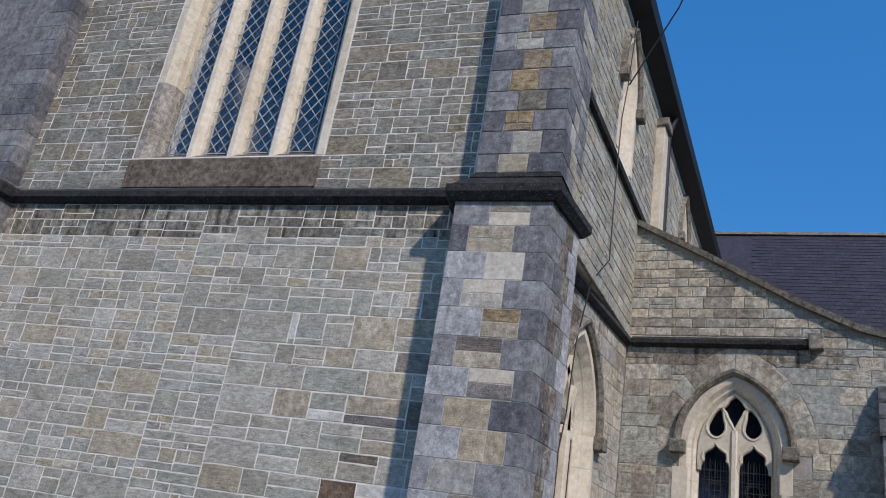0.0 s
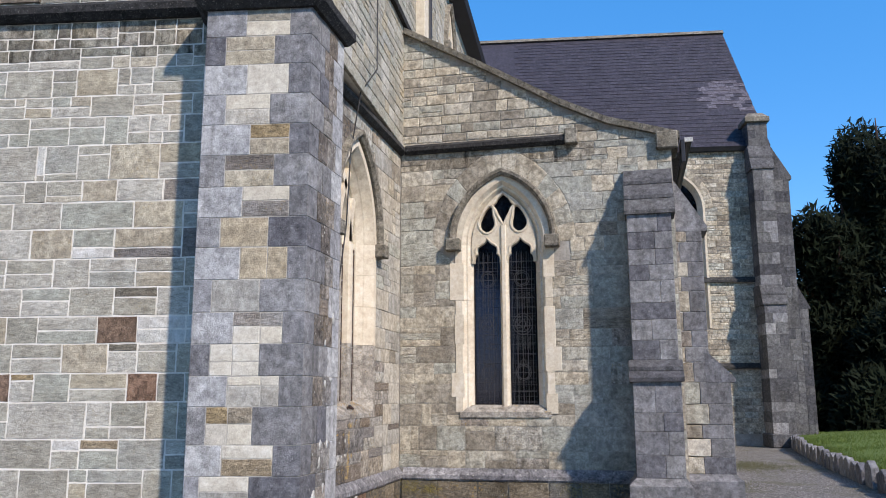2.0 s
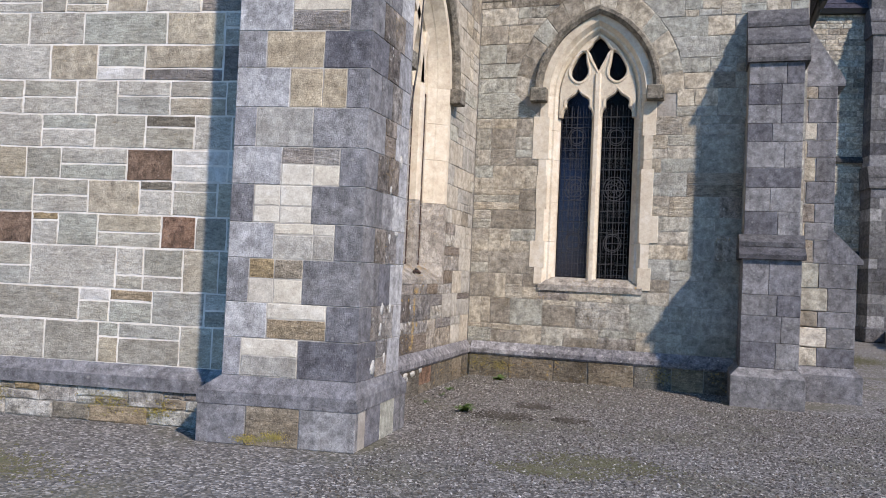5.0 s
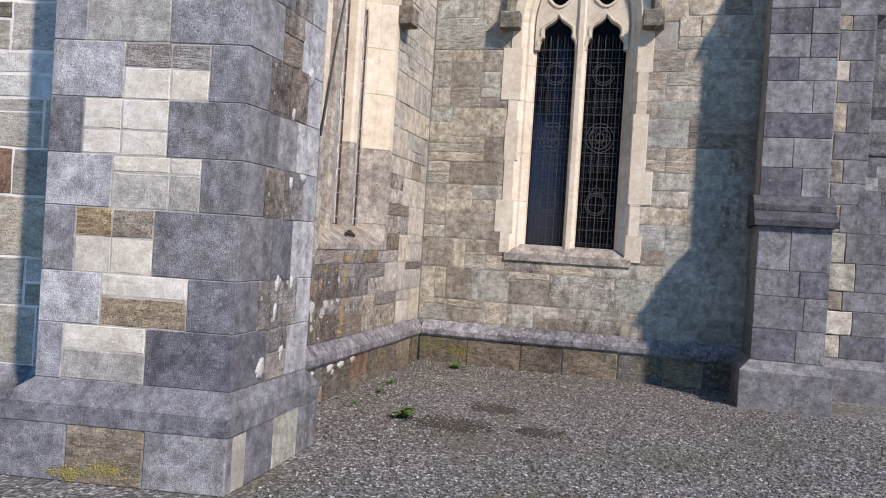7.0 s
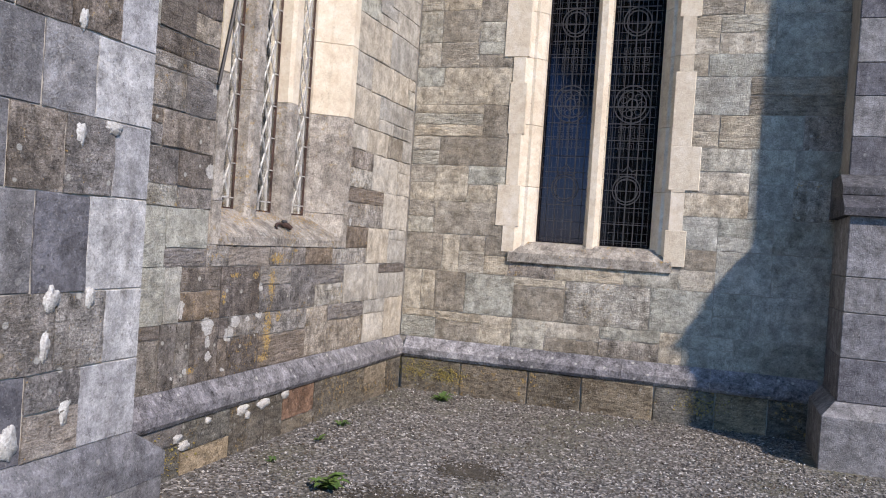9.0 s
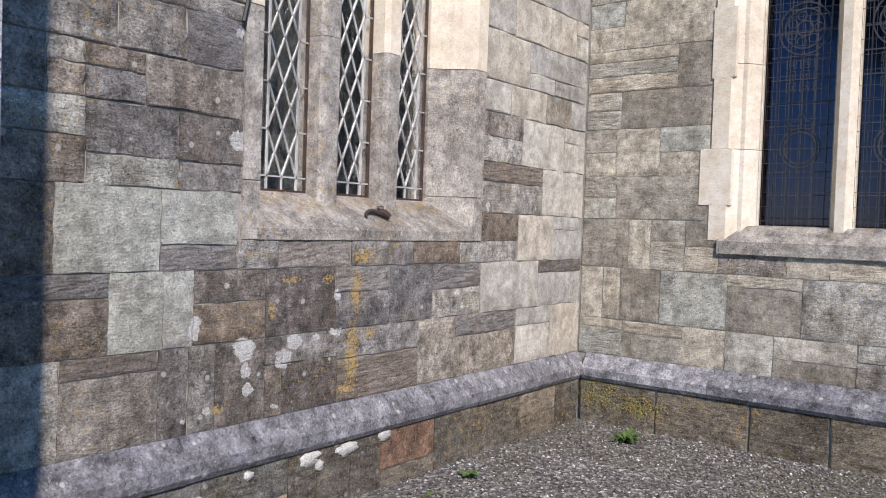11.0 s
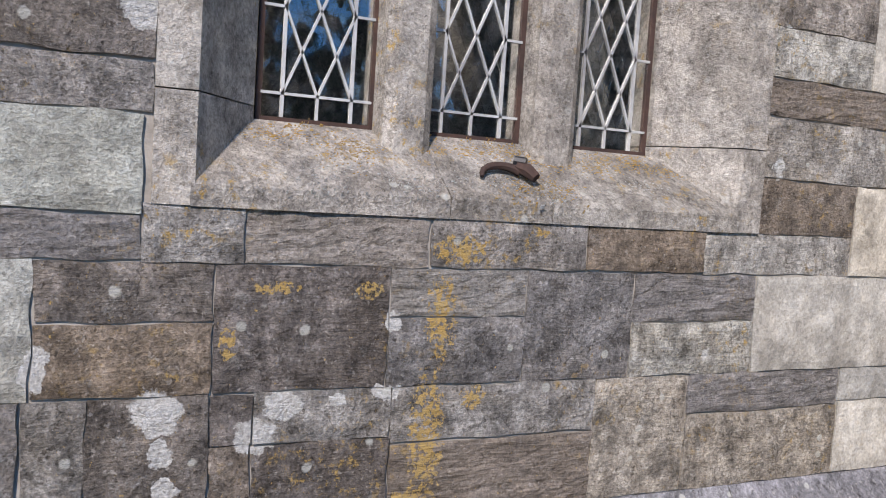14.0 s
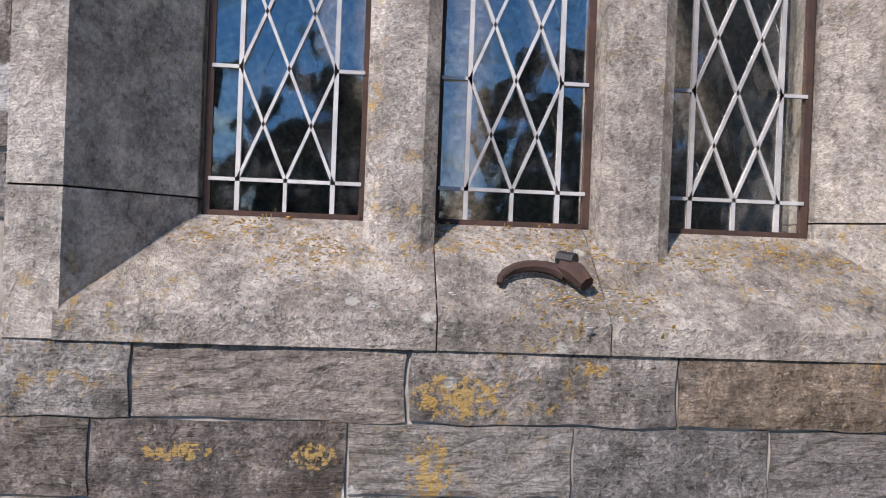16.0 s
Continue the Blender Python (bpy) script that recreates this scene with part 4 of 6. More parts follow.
for k, (z, li, ri, fill) in enumerate(COURSES):
    h = (COURSES[k + 1][0] if k + 1 < len(COURSES) else 6.06) - z
    sw, bw = ((0.28, 0.22) if ri > -0.35 else (0.42, 0.34))
    g = 0.0025
    # corner stone shows on both faces
    cs = [P(FF.p(ri + g, 0, 0.004)), P(FF.p(0.004, 0, 0.004)), P(FS.p(sw - g, 0, 0.004)), P(FS.p(sw - g, 0, -0.15)), P(FF.p(ri + g, 0, -0.15))]
    part("quoin", prism(bmesh.new(), cs, z + g, z + h - g, 0.0035), m_blue, bt)
    part("quoin", box(FF, -1.214, li - g, z + g, z + h - g, -0.3, 0.004, 0.0035), m_quoin if li > -0.9 or k % 3 == 0 else m_blue, bt)
    part("quoin", box(FS, SL - bw, SL + 0.003, z + g, z + h - g, -0.2, 0.004, 0.0035), m_quoin, bt)
    course(FF, bt, rng, z, z + h, fill, ri, FILL, joint=0.005, name="infill_stone", chamfer=0.003, rough=0.004)
    kind = "sububusbuubusbub"[k]
    inner = [(sw, kind, z + h * 0.55, "u")] if kind == "s" else [(sw, kind)] if SL - bw - sw < 0.45 else [(sw, kind), ((sw + SL - bw) / 2, "u")]
    course(FS, bt, rng, z, z + h, inner, SL - bw, SIDE, joint=0.003, front=0.008, relief=0.0035, name="infill_stone")
up = lambda g: butt_plan(g, -1.10, -0.02, -0.22, (0.50, -4.6))
bm = bmesh.new()
prism(bm, butt_plan(0.05, -1.25, -0.04, -0.10, (0.60, -4.67)), 6.04, 6.13, top=butt_plan(0.12, -1.25, -0.04, -0.10, (0.60, -4.67)))
prism(bm, butt_plan(0.12, -1.25, -0.04, -0.10, (0.60, -4.67)), 6.13, 6.23)
prism(bm, butt_plan(0.10, -1.25, -0.04, -0.10, (0.60, -4.67)), 6.23, 6.42, top=up(0.03))
prism(bm, up(0.05), 6.42, 6.5, top=up(0.0))
part("string_course", bm, m_string, bt, "soot-black moulded string course")
prism(bm := bmesh.new(), up(-0.012), 6.45, 12.0)
part("upper_core", bm, m_mortar_l, bt)
u0v, u1v = Vector((*up(0)[1], 0)), Vector((*up(0)[2], 0))
GF, GS = Plane(u0v.x, u0v.y, 8.5), Plane(u0v.x, u0v.y, math.degrees(math.atan2(u1v.y - u0v.y, u1v.x - u0v.x)))
z, k = 6.5, 0
while z < 11.9:
    h = rng.uniform(0.26, 0.34)
    lw, rw, sw = (0.42, 0.28, 0.4) if k % 2 else (0.28, 0.42, 0.28)
    cs = [P(GF.p(-rw, 0, 0.004)), P(GF.p(0.004, 0, 0.004)), P(GS.p(sw, 0, 0.004)), P(GS.p(sw, 0, -0.12)), P(GF.p(-rw, 0, -0.12))]
    part("quoin", prism(bmesh.new(), cs, z + 0.004, z + h - 0.004, 0.006), m_blue, bt)
    part("quoin", box(GF, -1.084, -1.08 + lw - 0.004, z + 0.004, z + h - 0.004, -0.3, 0.004, 0.006), m_blue, bt)
    lay(GF, courses(rng, -1.08 + lw, -rw, z, z + h, (h, h), (0.3, 0.5), split=0.5), m_ochre, bt, rng, name="infill_stone", odd=lambda q, r: m_west if r.random() < 0.4 else None)
    lay(GS, courses(rng, sw, 1.1, z, z + h, (h, h), (0.25, 0.5), split=0.2), m_west, bt, rng, name="infill_stone", odd=lambda q, r: m_blue if r.random() < 0.4 else None)
    z, k = z + h, k + 1

# ---- side bay ----
B_WIN = Arch(-2.36, 0.97, 1.40, 4.1, 1.5)
wall_b = tagged(wall_body("wall_south", FB, -4.6, 0.0, 0.0, 6.2, 0.7, m_mortar_d, B_WIN, face=-0.010), "dark weathered ashlar wall with lichen and a three-light window", "wall", kind="structure")
PROF = [(-0.05, 0.33), (0.058, 0.33), (0.078, 0.36), (0.078, 0.42), (0.0, 0.53), (-0.05, 0.53)]
for ja, jb in zip((-4.6, -3.64, -2.74, -1.42, -0.62), (-3.64, -2.74, -1.42, -0.62, 0.0)):
    cut_run("plinth_course", FB, ja, jb, jb - ja, PROF, m_plinth, wall_b, rng)
part("plinth_core", box(FB, -4.6, -0.004, 0.0, 0.33, -0.03, 0.03), m_mortar_d, wall_b)
FOOT = {"f": (m_foot, 0.3), "o": (m_ochre, 0.3), "n": (m_brown, 0.2), "s": (m_slaty, 0.8)}
course(FB, wall_b, rng, -0.03, 0.33, [(-4.6, "f", 0.15, "f"), (-4.1, "f", 0.2, "s"), (-3.55, "o", 0.14, "f"), (-3.04, "f"), (-2.845, "f"), (-2.60, "f"), (-2.355, "f", 0.1, "n"), (-1.87, "f"), (-1.47, "f"), (-0.9, "f", 0.15, "o"), (-0.4, "f")],
       -0.05, FOOT, front=0.045, relief=0.004, name="plinth_stone")
BAYKIND = {"b": (m_bay, 0.1), "u": (m_under, 0.15), "s": (m_slaty, 1.0), "p": (m_pale, 0.05), "g": (m_green_grey, 0.2), "o": (m_rusty, 0.2)}


def bay_course(z0, z1, end, *stones):
    course(FB, wall_b, rng, z0, z1, stones, end, BAYKIND, joint=0.0024, relief=0.0042)


bay_course(0.53, 0.925, 0.0, (-4.6, "b"), (-4.18, "b", 0.84, "s"), (-3.75, "u"), (-3.60, "u"), (-3.46, "u"), (-3.17, "u", 0.79, "u"), (-3.06, "u", 0.785, "u"), (-2.68, "s", 0.76, "u"),
           (-2.0, "b"), (-1.63, "b", 0.79, "s"), (-0.93, "p", 0.80, "p"), (-0.45, "p"))
bay_course(0.925, 1.26, 0.0, (-4.6, "u", 1.16, "s"), (-3.98, "g"), (-3.73, "g"), (-3.58, "o", 1.11, "u"), (-3.17, "u"), (-2.70, "u", 1.12, "s"), (-2.27, "u"), (-1.88, "b", 1.10, "s"),
           (-1.37, "p"), (-0.64, "p", 1.17, "s"))
bay_course(1.26, 1.404, -0.93, (-3.35, "u"), (-3.10, "s"), (-2.59, "u"), (-2.07, "o"), (-1.61, "b"))
bay_course(1.26, 1.615, -3.35, (-4.6, "u"), (-4.21, "g"), (-3.75, "s", 1.375, "g"))
bay_course(1.26, 1.59, 0.0, (-0.93, "p"), (-0.45, "p", 1.49, "p"))
bay_course(1.40, 1.59, -0.93, (-1.39, "o"))
bay_course(1.615, 1.95, -3.33, (-4.6, "u", 1.80, "b"), (-4.09, "b", 1.74, "u"), (-3.67, "u", 1.74, "u"))
bay_course(1.59, 1.93, 0.0, (-1.39, "b", 1.80, "s"), (-0.62, "p"))
bay_course(1.93, 2.26, 0.0, (-1.39, "b", 2.1, "b"), (-0.91, "p"), (-0.32, "p", 2.15, "p"))
bay_odd = lambda q, r: (m_pale if q[0][0] > -1.62 and r.random() < 0.75 else m_aisle if q[0][0] > -1.62 else m_slaty if r.random() < 0.2 else m_under if r.random() < 0.4 else None)
bay_kw = dict(joint=0.0028, proud=(-0.001, 0.003), rough=0.006, chamfer=0.004, odd=bay_odd)
lay(FB, courses(rng, -4.6, -3.33, 1.95, 4.1, (0.2, 0.34), (0.3, 0.74), split=0.3) + courses(rng, -1.39, 0.0, 2.26, 4.1, (0.2, 0.34), (0.3, 0.74), split=0.25)
    + courses(rng, -4.6, 0.0, 4.1, 6.1, (0.18, 0.34), (0.3, 0.74), [B_WIN], split=0.25), m_bay, wall_b, rng, **bay_kw)
w2 = thing("window_2", "three-light leaded window with weathered stone mullions", "window", "structure")
prof = [(0.0, -0.4), (0.0, 0.006), (-0.10, 0.006), (-0.195, -0.13), (-0.205, -0.15), (-0.28, -0.25), (-0.28, -0.4)]
jamb_stones(FB, B_WIN, prof, [1.40, 1.68, 2.5, 3.1, 3.6, 4.1], lambda s, z: m_cream if z > 2.5 else m_frame, w2)
for ja, jb in ((-3.24, -2.5415), (-2.5385, -2.2065), (-2.2035, -1.48)):
    part("window_sill", run(FB, ja, jb, [(0.007, 1.40), (0.007, 1.455), (-0.003, 1.468), (-0.22, 1.625), (-0.26, 1.645), (-0.42, 1.645), (-0.42, 1.40)]), m_sill, w2, "sloping grey stone sill with orange lichen")
LIGHTS = ((-3.03, -2.70), (-2.53, -2.20), (-2.02, -1.69))
for a, b in LIGHTS:
    diamonds(FB, a, b, 1.655, 4.0, -0.27, w2, rows_h=0.245, glass_mat=m_glass, lead=m_lead)
    bm = bmesh.new()
    box(FB, a - 0.012, a + 0.004, 1.645, 4.0, -0.286, -0.267, bm=bm)
    box(FB, b - 0.004, b + 0.012, 1.645, 4.0, -0.286, -0.267, bm=bm)
    box(FB, a, b, 1.643, 1.657, -0.286, -0.262, bm=bm)
    part("window_frame", bm, m_rust, w2, "rust-brown iron glazing frame")
for c in (-2.615, -2.11):
    for z0, z1, m in ((1.48, 2.5, m_frame), (2.5, 4.05, m_cream if c > -2.3 else m_frame)):
        plan = [tuple(FB.p(c + u, 0, d)[:2]) for u, d in ((-0.045, -0.155), (0.045, -0.155), (0.075, -0.18), (0.08, -0.36), (-0.08, -0.36), (-0.075, -0.18))]
        part("mullion", prism(bmesh.new(), plan, z0, z1 - 0.003), m, w2)
arch_sheet(FB, Arch(-2.36, 0.7, 1.6, 4.1, 1.15), -0.29, 0.005, m_glass, "pane", w2, 3.99).visible_shadow = False
for c, s in ((-2.615, 1), (-2.11, -1), (-2.615, -1), (-2.11, 1)):
    R = B_WIN.r
    pts = [(c + s * (R - R * math.cos(t)), 4.03 + R * math.sin(t), -s * math.cos(t), math.sin(t)) for t in [i * 0.075 for i in range(11)] if abs(c + s * (R - R * math.cos(t)) + 2.36) < 0.62 - max(0, R * math.sin(t) - 0.5) * 0.55]
    if len(pts) > 1:
        part("tracery_bar", sweep(FB, pts, [(-0.06, -0.18), (0.06, -0.18), (0.06, -0.34), (-0.06, -0.34)]), m_cream, w2)


def hood(fr, arch, parent, mat, drop=0.12):
    path = arch.grown(0.02).curve(10)
    part("hood_mould", sweep(fr, path, [(0.0, -0.02), (0.0, 0.05), (0.05, 0.10), (0.10, 0.10), (0.13, 0.0), (0.13, -0.02)]), mat, parent, "projecting weathered hood mould")
    for s in (-1, 1):
        u = arch.uc + s * (arch.a + 0.06)
        part("label_stop", box(fr, u - 0.125, u + 0.125, arch.zi - 0.19, arch.zi + 0.02, -0.05, 0.16, 0.012), mat, parent, "square carved label stop")


m_hood = masonry("weathered_hood", [(0.20, 0.185, 0.15), (0.24, 0.22, 0.18)], amount=0.6, mode="LINEAR")
hood(FB, B_WIN, w2, m_hood)
part("string_course", run(FB, -4.5, -0.02, [(-0.03, 6.02), (0.05, 6.02), (0.11, 6.07), (0.11, 6.14), (0.03, 6.20), (0.0, 6.36), (-0.03, 6.36)]), m_string, wall_b, "soot-black string course")

# ---- aisle end wall ----
C_WIN = Arch(1.85, 0.74, 1.38, 4.32, 1.15)
COPE = ((-0.2, 8.62), (1.45, 7.68), (2.9, 6.82), (3.7, 6.42), (4.9, 6.06))


def cope(u):
    for (a, za), (b, zb) in zip(COPE, COPE[1:]):
        if u <= b:
            return za + (zb - za) * (u - a) / (b - a)
    return COPE[-1][1]


wall_c = tagged(wall_body("wall_west_aisle", FC, -0.4, 4.75, 0.0, 7, 0.6, m_mortar_d, C_WIN, lambda u: cope(u) - 0.08, face=-0.009), "grey-green coursed stone aisle wall under a sloping coping", "wall", kind="structure")
cut_run("plinth_course", FC, 0.08, 3.9, 0.95, PROF, m_plinth, wall_c, rng)
part("plinth_core", box(FC, 0.06, 3.9, 0.0, 0.33, -0.03, 0.03), m_mortar_d, wall_c)
lay(FC, courses(rng, 0.06, 3.9, -0.03, 0.33, (0.16, 0.36), (0.3, 0.7), split=0.2), m_foot, wall_c, rng, proud=(0.045, 0.055), name="plinth_stone",
    odd=lambda q, r: m_ochre if r.random() < 0.2 else None)
RING = C_WIN.grown(0.52)
RING.low = C_WIN.a + 0.10
RING.zs = 1.38
AISLEKIND = {"a": (m_aisle, 0.15), "t": (m_tan, 0.9), "w": (m_green_grey, 0.2), "u": (m_bay, 0.2)}


def aisle_course(z0, z1, end, *stones):
    course(FC, wall_c, rng, z0, z1, stones, end, AISLEKIND, joint=0.0026, front=-0.001, relief=0.003, name="stone")


aisle_course(0.53, 0.815, 3.95, (0.012, "t", 0.74, "a"), (0.374, "a", 0.72, "t"), (0.845, "a"), (1.16, "a"), (1.49, "a", 0.66, "a"), (2.01, "u", 0.7, "a"), (2.56, "a"), (2.76, "w", 0.7, "w"), (3.2, "w"), (3.6, "w"))
aisle_course(0.815, 1.215, 3.95, (0.012, "a"), (0.20, "a"), (0.345, "a"), (0.665, "a"), (1.16, "a", 1.13, "t"), (1.66, "u"), (2.45, "w"), (3.0, "w", 1.0, "w"), (3.32, "w"))
aisle_course(1.215, 1.38, 2.69, (1.085, "u"), (1.55, "a"), (1.82, "t"), (2.2, "a"))
aisle_course(1.215, 1.59, 1.085, (0.012, "a"), (0.40, "a"), (0.575, "t", 1.43, "a"), (0.84, "t", 1.40, "a"))
aisle_course(1.215, 1.59, 3.95, (2.69, "a", 1.4, "a"), (3.0, "w"), (3.47, "w"))
aisle_course(1.59, 1.915, 1.01, (0.012, "a", 1.75, "t"), (0.285, "a"))
aisle_course(1.59, 1.89, 3.95, (2.69, "w"), (3.0, "w", 1.72, "w"), (3.46, "w"))
aisle_course(1.915, 2.275, 1.01, (0.012, "a", 2.1, "a"), (0.27, "a"), (0.62, "a", 2.09, "a"))
aisle_course(1.89, 2.51, 3.95, (2.69, "a", 2.1, "a", 2.3, "a"), (3.236, "w", 2.2, "w"), (3.6, "u", 2.25, "w"))
aisle_course(2.275, 2.56, 1.01, (0.012, "t", 2.42, "t"), (0.30, "a"))
aisle_course(2.51, 2.81, 3.95, (2.69, "t", 2.66, "a"), (2.95, "t"), (3.3, "w"), (3.65, "u"))
aisle_course(2.56, 2.88, 1.01, (0.012, "t", 2.68, "t", 2.79, "a"), (0.735, "a"))
aisle_course(2.81, 3.155, 3.95, (2.69, "w"), (3.19, "t", 2.99, "t"))
aisle_course(2.88, 3.25, 1.01, (0.012, "a", 3.06, "a"), (0.30, "a"))
aisle_course(3.25, 3.50, 1.01, (0.012, "a"), (0.25, "t"), (0.65, "a", 3.38, "a"))
aisle_course(3.155, 3.36, 3.95, (2.69, "a"), (2.82, "w"), (3.35, "w"))
aisle_course(3.36, 3.71, 3.95, (2.69, "a", 3.5, "t"), (2.9, "a", 3.55, "t"), (3.37, "w"))
aisle_course(3.50, 3.98, 1.01, (0.012, "a", 3.82, "t"), (0.25, "a", 3.82, "a"), (0.645, "a", 3.7, "a"))
aisle_course(3.71, 3.98, 3.95, (2.69, "t"), (3.09, "a"), (3.35, "w", 3.86, "w"))
aisle_odd = lambda q, r: m_sooty_aisle if q[2][1] > 5.62 + 0.3 * r.random() and q[0][0] < 3.3 else m_green_grey if q[0][0] > 2.6 and r.random() < 0.5 else (m_tan if r.random() < 0.2 else None)
lay(FC, courses(rng, 0.012, 4.74, 3.98, 6.04, (0.2, 0.34), (0.26, 0.6), [RING], [4.38], split=0.35) + courses(rng, 3.95, 4.74, 0.53, 3.98, (0.2, 0.34), (0.3, 0.5)), m_aisle, wall_c, rng, joint=0.0035,
    proud=(-0.002, 0.003), chamfer=0.004, rough=0.008, odd=aisle_odd)
lay(FC, courses(rng, 0.012, 4.74, 6.04, 8.4, (0.14, 0.22), (0.2, 0.5), split=0.1, roof=lambda u: cope(u) - 0.08), m_aisle, wall_c, rng, joint=0.006)
ring_i, ring_o = C_WIN.grown(0.10).curve(14), C_WIN.grown(0.52).curve(14)
for i in range(28):
    if i % 2 == 0:
        j = i + 2
        a, b, c, d = ring_i[i], ring_i[j], ring_o[j], ring_o[i]
        lay(FC, [((b[0], b[1]), (a[0], a[1]), (d[0], d[1]), (c[0], c[1]))], m_aisle, wall_c, rng, joint=0.0, proud=(0.002, 0.006), name="voussoir", rough=0.004)
for side, z0, z1, w in ((-1, 1.7, 2.1, 0.1), (-1, 3.35, 4.0, 0.12), (1, 2.12, 2.52, 0.14), (1, 2.52, 3.2, 0.05), (1, 3.7, 4.2, 0.06), (-1, 2.6, 3.1, 0.04), (1, 1.42, 1.75, 0.06)):
    e = C_WIN.uc + side * (C_WIN.a - 0.05)
    f = C_WIN.uc + side * (C_WIN.a + 0.08 + w)
    part("jamb_quoin", box(FC, min(e, f), max(e, f), z0, z1, -0.1, 0.009, 0.004), m_cream, wall_c)
part("string_course", run(FC, 0.1, 3.0, [(-0.03, 6.02), (0.05, 6.02), (0.11, 6.07), (0.11, 6.14), (0.03, 6.20), (-0.03, 6.22)]), m_string, wall_c, "soot-black string course")
part("string_stop", box(FC, 2.98, 3.20, 6.0, 6.27, -0.05, 0.15, 0.015), m_hood, wall_c)
for (a, za), (b, zb) in zip(COPE, COPE[1:]):
    n = max(1, round((b - a) / 0.75))
    for i in range(n):
        p, q = i / n, (i + 1) / n - 0.006
        u0, u1, zz0, zz1 = a + (b - a) * p, a + (b - a) * q, za + (zb - za) * p, za + (zb - za) * q
        vs = [FC.p(u, zz + dz, d) for u, zz in ((u0, zz0), (u1, zz1)) for dz, d in ((-0.09, 0.09), (0.02, 0.11), (0.06, -0.2), (0.02, -0.6), (-0.09, -0.6))]
        solid("coping_stone", vs, [(0, 1, 2, 3, 4), (9, 8, 7, 6, 5)] + [(i2, i2 + 5, (i2 + 1) % 5 + 5, (i2 + 1) % 5) for i2 in range(5)], m_hood, wall_c)
part("kneeler", box(FC, 4.50, 4.86, 5.80, 6.10, -0.6, 0.13, 0.02), m_hood, wall_c, "square grey kneeler stone")

w3 = thing("window_3", "two-light traceried stained glass window with cream stone surround", "window", "structure")
prof = [(0.10, -0.35), (0.10, 0.008), (-0.02, 0.008), (-0.08, -0.06), (-0.11, -0.06), (-0.19, -0.17), (-0.19, -0.35)]
jamb_stones(FC, C_WIN, prof, [1.45, 2.1, 2.7, 3.35, 3.8, 4.32], lambda s, z: m_cream, w3)
part("window_sill", run(FC, 1.08, 2.62, [(0.022, 1.36), (0.022, 1.45), (-0.1, 1.56), (-0.35, 1.58), (-0.35, 1.36)]), m_sill, w3, "worn grey stone sill")
plan = [tuple(FC.p(1.85 + u, 0, d)[:2]) for u, d in ((-0.03, -0.07), (0.03, -0.07), (0.075, -0.14), (0.075, -0.26), (-0.075, -0.26), (-0.075, -0.14))]
part("mullion", prism(bmesh.new(), plan, 1.52, 4.66), m_cream, w3)
arch_sheet(FC, Arch(1.85, 0.58, 1.5, 4.3, 0.95), -0.2, 0.006, m_stained, "pane", w3, 1.5).visible_shadow = False


def loop_path(pts):
    out, n = [], len(pts)
    for i, (u, z) in enumerate(pts):
        a, b = pts[i - 1], pts[(i + 1) % n]
        tu, tz = b[0] - a[0], b[1] - a[1]
        m = math.hypot(tu, tz) or 1
        out.append((u, z, tz / m, -tu / m))
    return out




def plate_with_holes(fr, outline, holes, d0, d1, mat, name, parent, label=""):
    """A pierced slab between the depths d0 and d1."""
    bm = bmesh.new()
    edges = []
    for lp in [outline] + holes:
        vs = [bm.verts.new(fr.p(u, z, d0)) for u, z in lp]
        edges += [bm.edges.new((vs[i], vs[(i + 1) % len(vs)])) for i in range(len(vs))]
    bmesh.ops.triangle_fill(bm, edges=edges, use_beauty=True)
    ext = bmesh.ops.extrude_face_region(bm, geom=list(bm.faces))
    shift = fr.n * (d1 - d0)
    for g in ext["geom"]:
        if isinstance(g, bmesh.types.BMVert):
            g.co += shift
    return part(name, bm, mat, parent, label)


def light_head(c):
    """The cusped head of one light, from its left springing to its right."""
    left = [(-0.222, 4.0), (-0.222, 4.06), (-0.205, 4.12), (-0.165, 4.16), (-0.175, 4.21), (-0.165, 4.27), (-0.12, 4.31), (-0.06, 4.345), (-0.03, 4.375)]
    return [(c + u, z) for u, z in left] + [(c, 4.42)] + [(c - u, z) for u, z in left[::-1]]


inner = Arch(1.85, 0.57, 4.0, 4.3, 0.98)
outline = [(1.28, 4.0)] + light_head(1.555) + light_head(2.145) + [(2.42, 4.0)] + [(u, z) for u, z, _, _ in inner.curve(8)][::-1]
holes = []
for s in (-1, 1):
    tear = []
    for i in range(18):
        a = 2 * math.pi * i / 18
        up = max(0.0, math.sin(a))
        tear.append((1.85 + s * (0.285 - 0.06 * up ** 2) + 0.125 * math.cos(a) * (1 - 0.4 * up) * (1 + 0.10 * math.cos(3 * a + 1.57)), 4.74 + (0.27 if up else 0.19) * math.sin(a)))
    holes.append(tear)
holes.append([(1.85 + u, z) for u, z in ((0, 4.70), (0.045, 4.80), (0.10, 4.90), (0.125, 4.97), (0.175, 5.03), (0.12, 5.09), (0.085, 5.16), (0, 5.23), (-0.085, 5.16), (-0.12, 5.09), (-0.175, 5.03), (-0.125, 4.97), (-0.10, 4.90), (-0.045, 4.80))])
plate_with_holes(FC, outline, holes, -0.22, -0.10, m_cream, "tracery", w3, "pierced cream stone tracery")
RIM = [(0.012, -0.11), (0.018, -0.085), (0.034, -0.085), (0.042, -0.11)]
for hole in holes:
    area = sum(hole[i - 1][0] * hole[i][1] - hole[i][0] * hole[i - 1][1] for i in range(len(hole)))
    part("tracery_roll", sweep(FC, loop_path(hole if area > 0 else hole[::-1]), RIM, True), m_cream, w3)
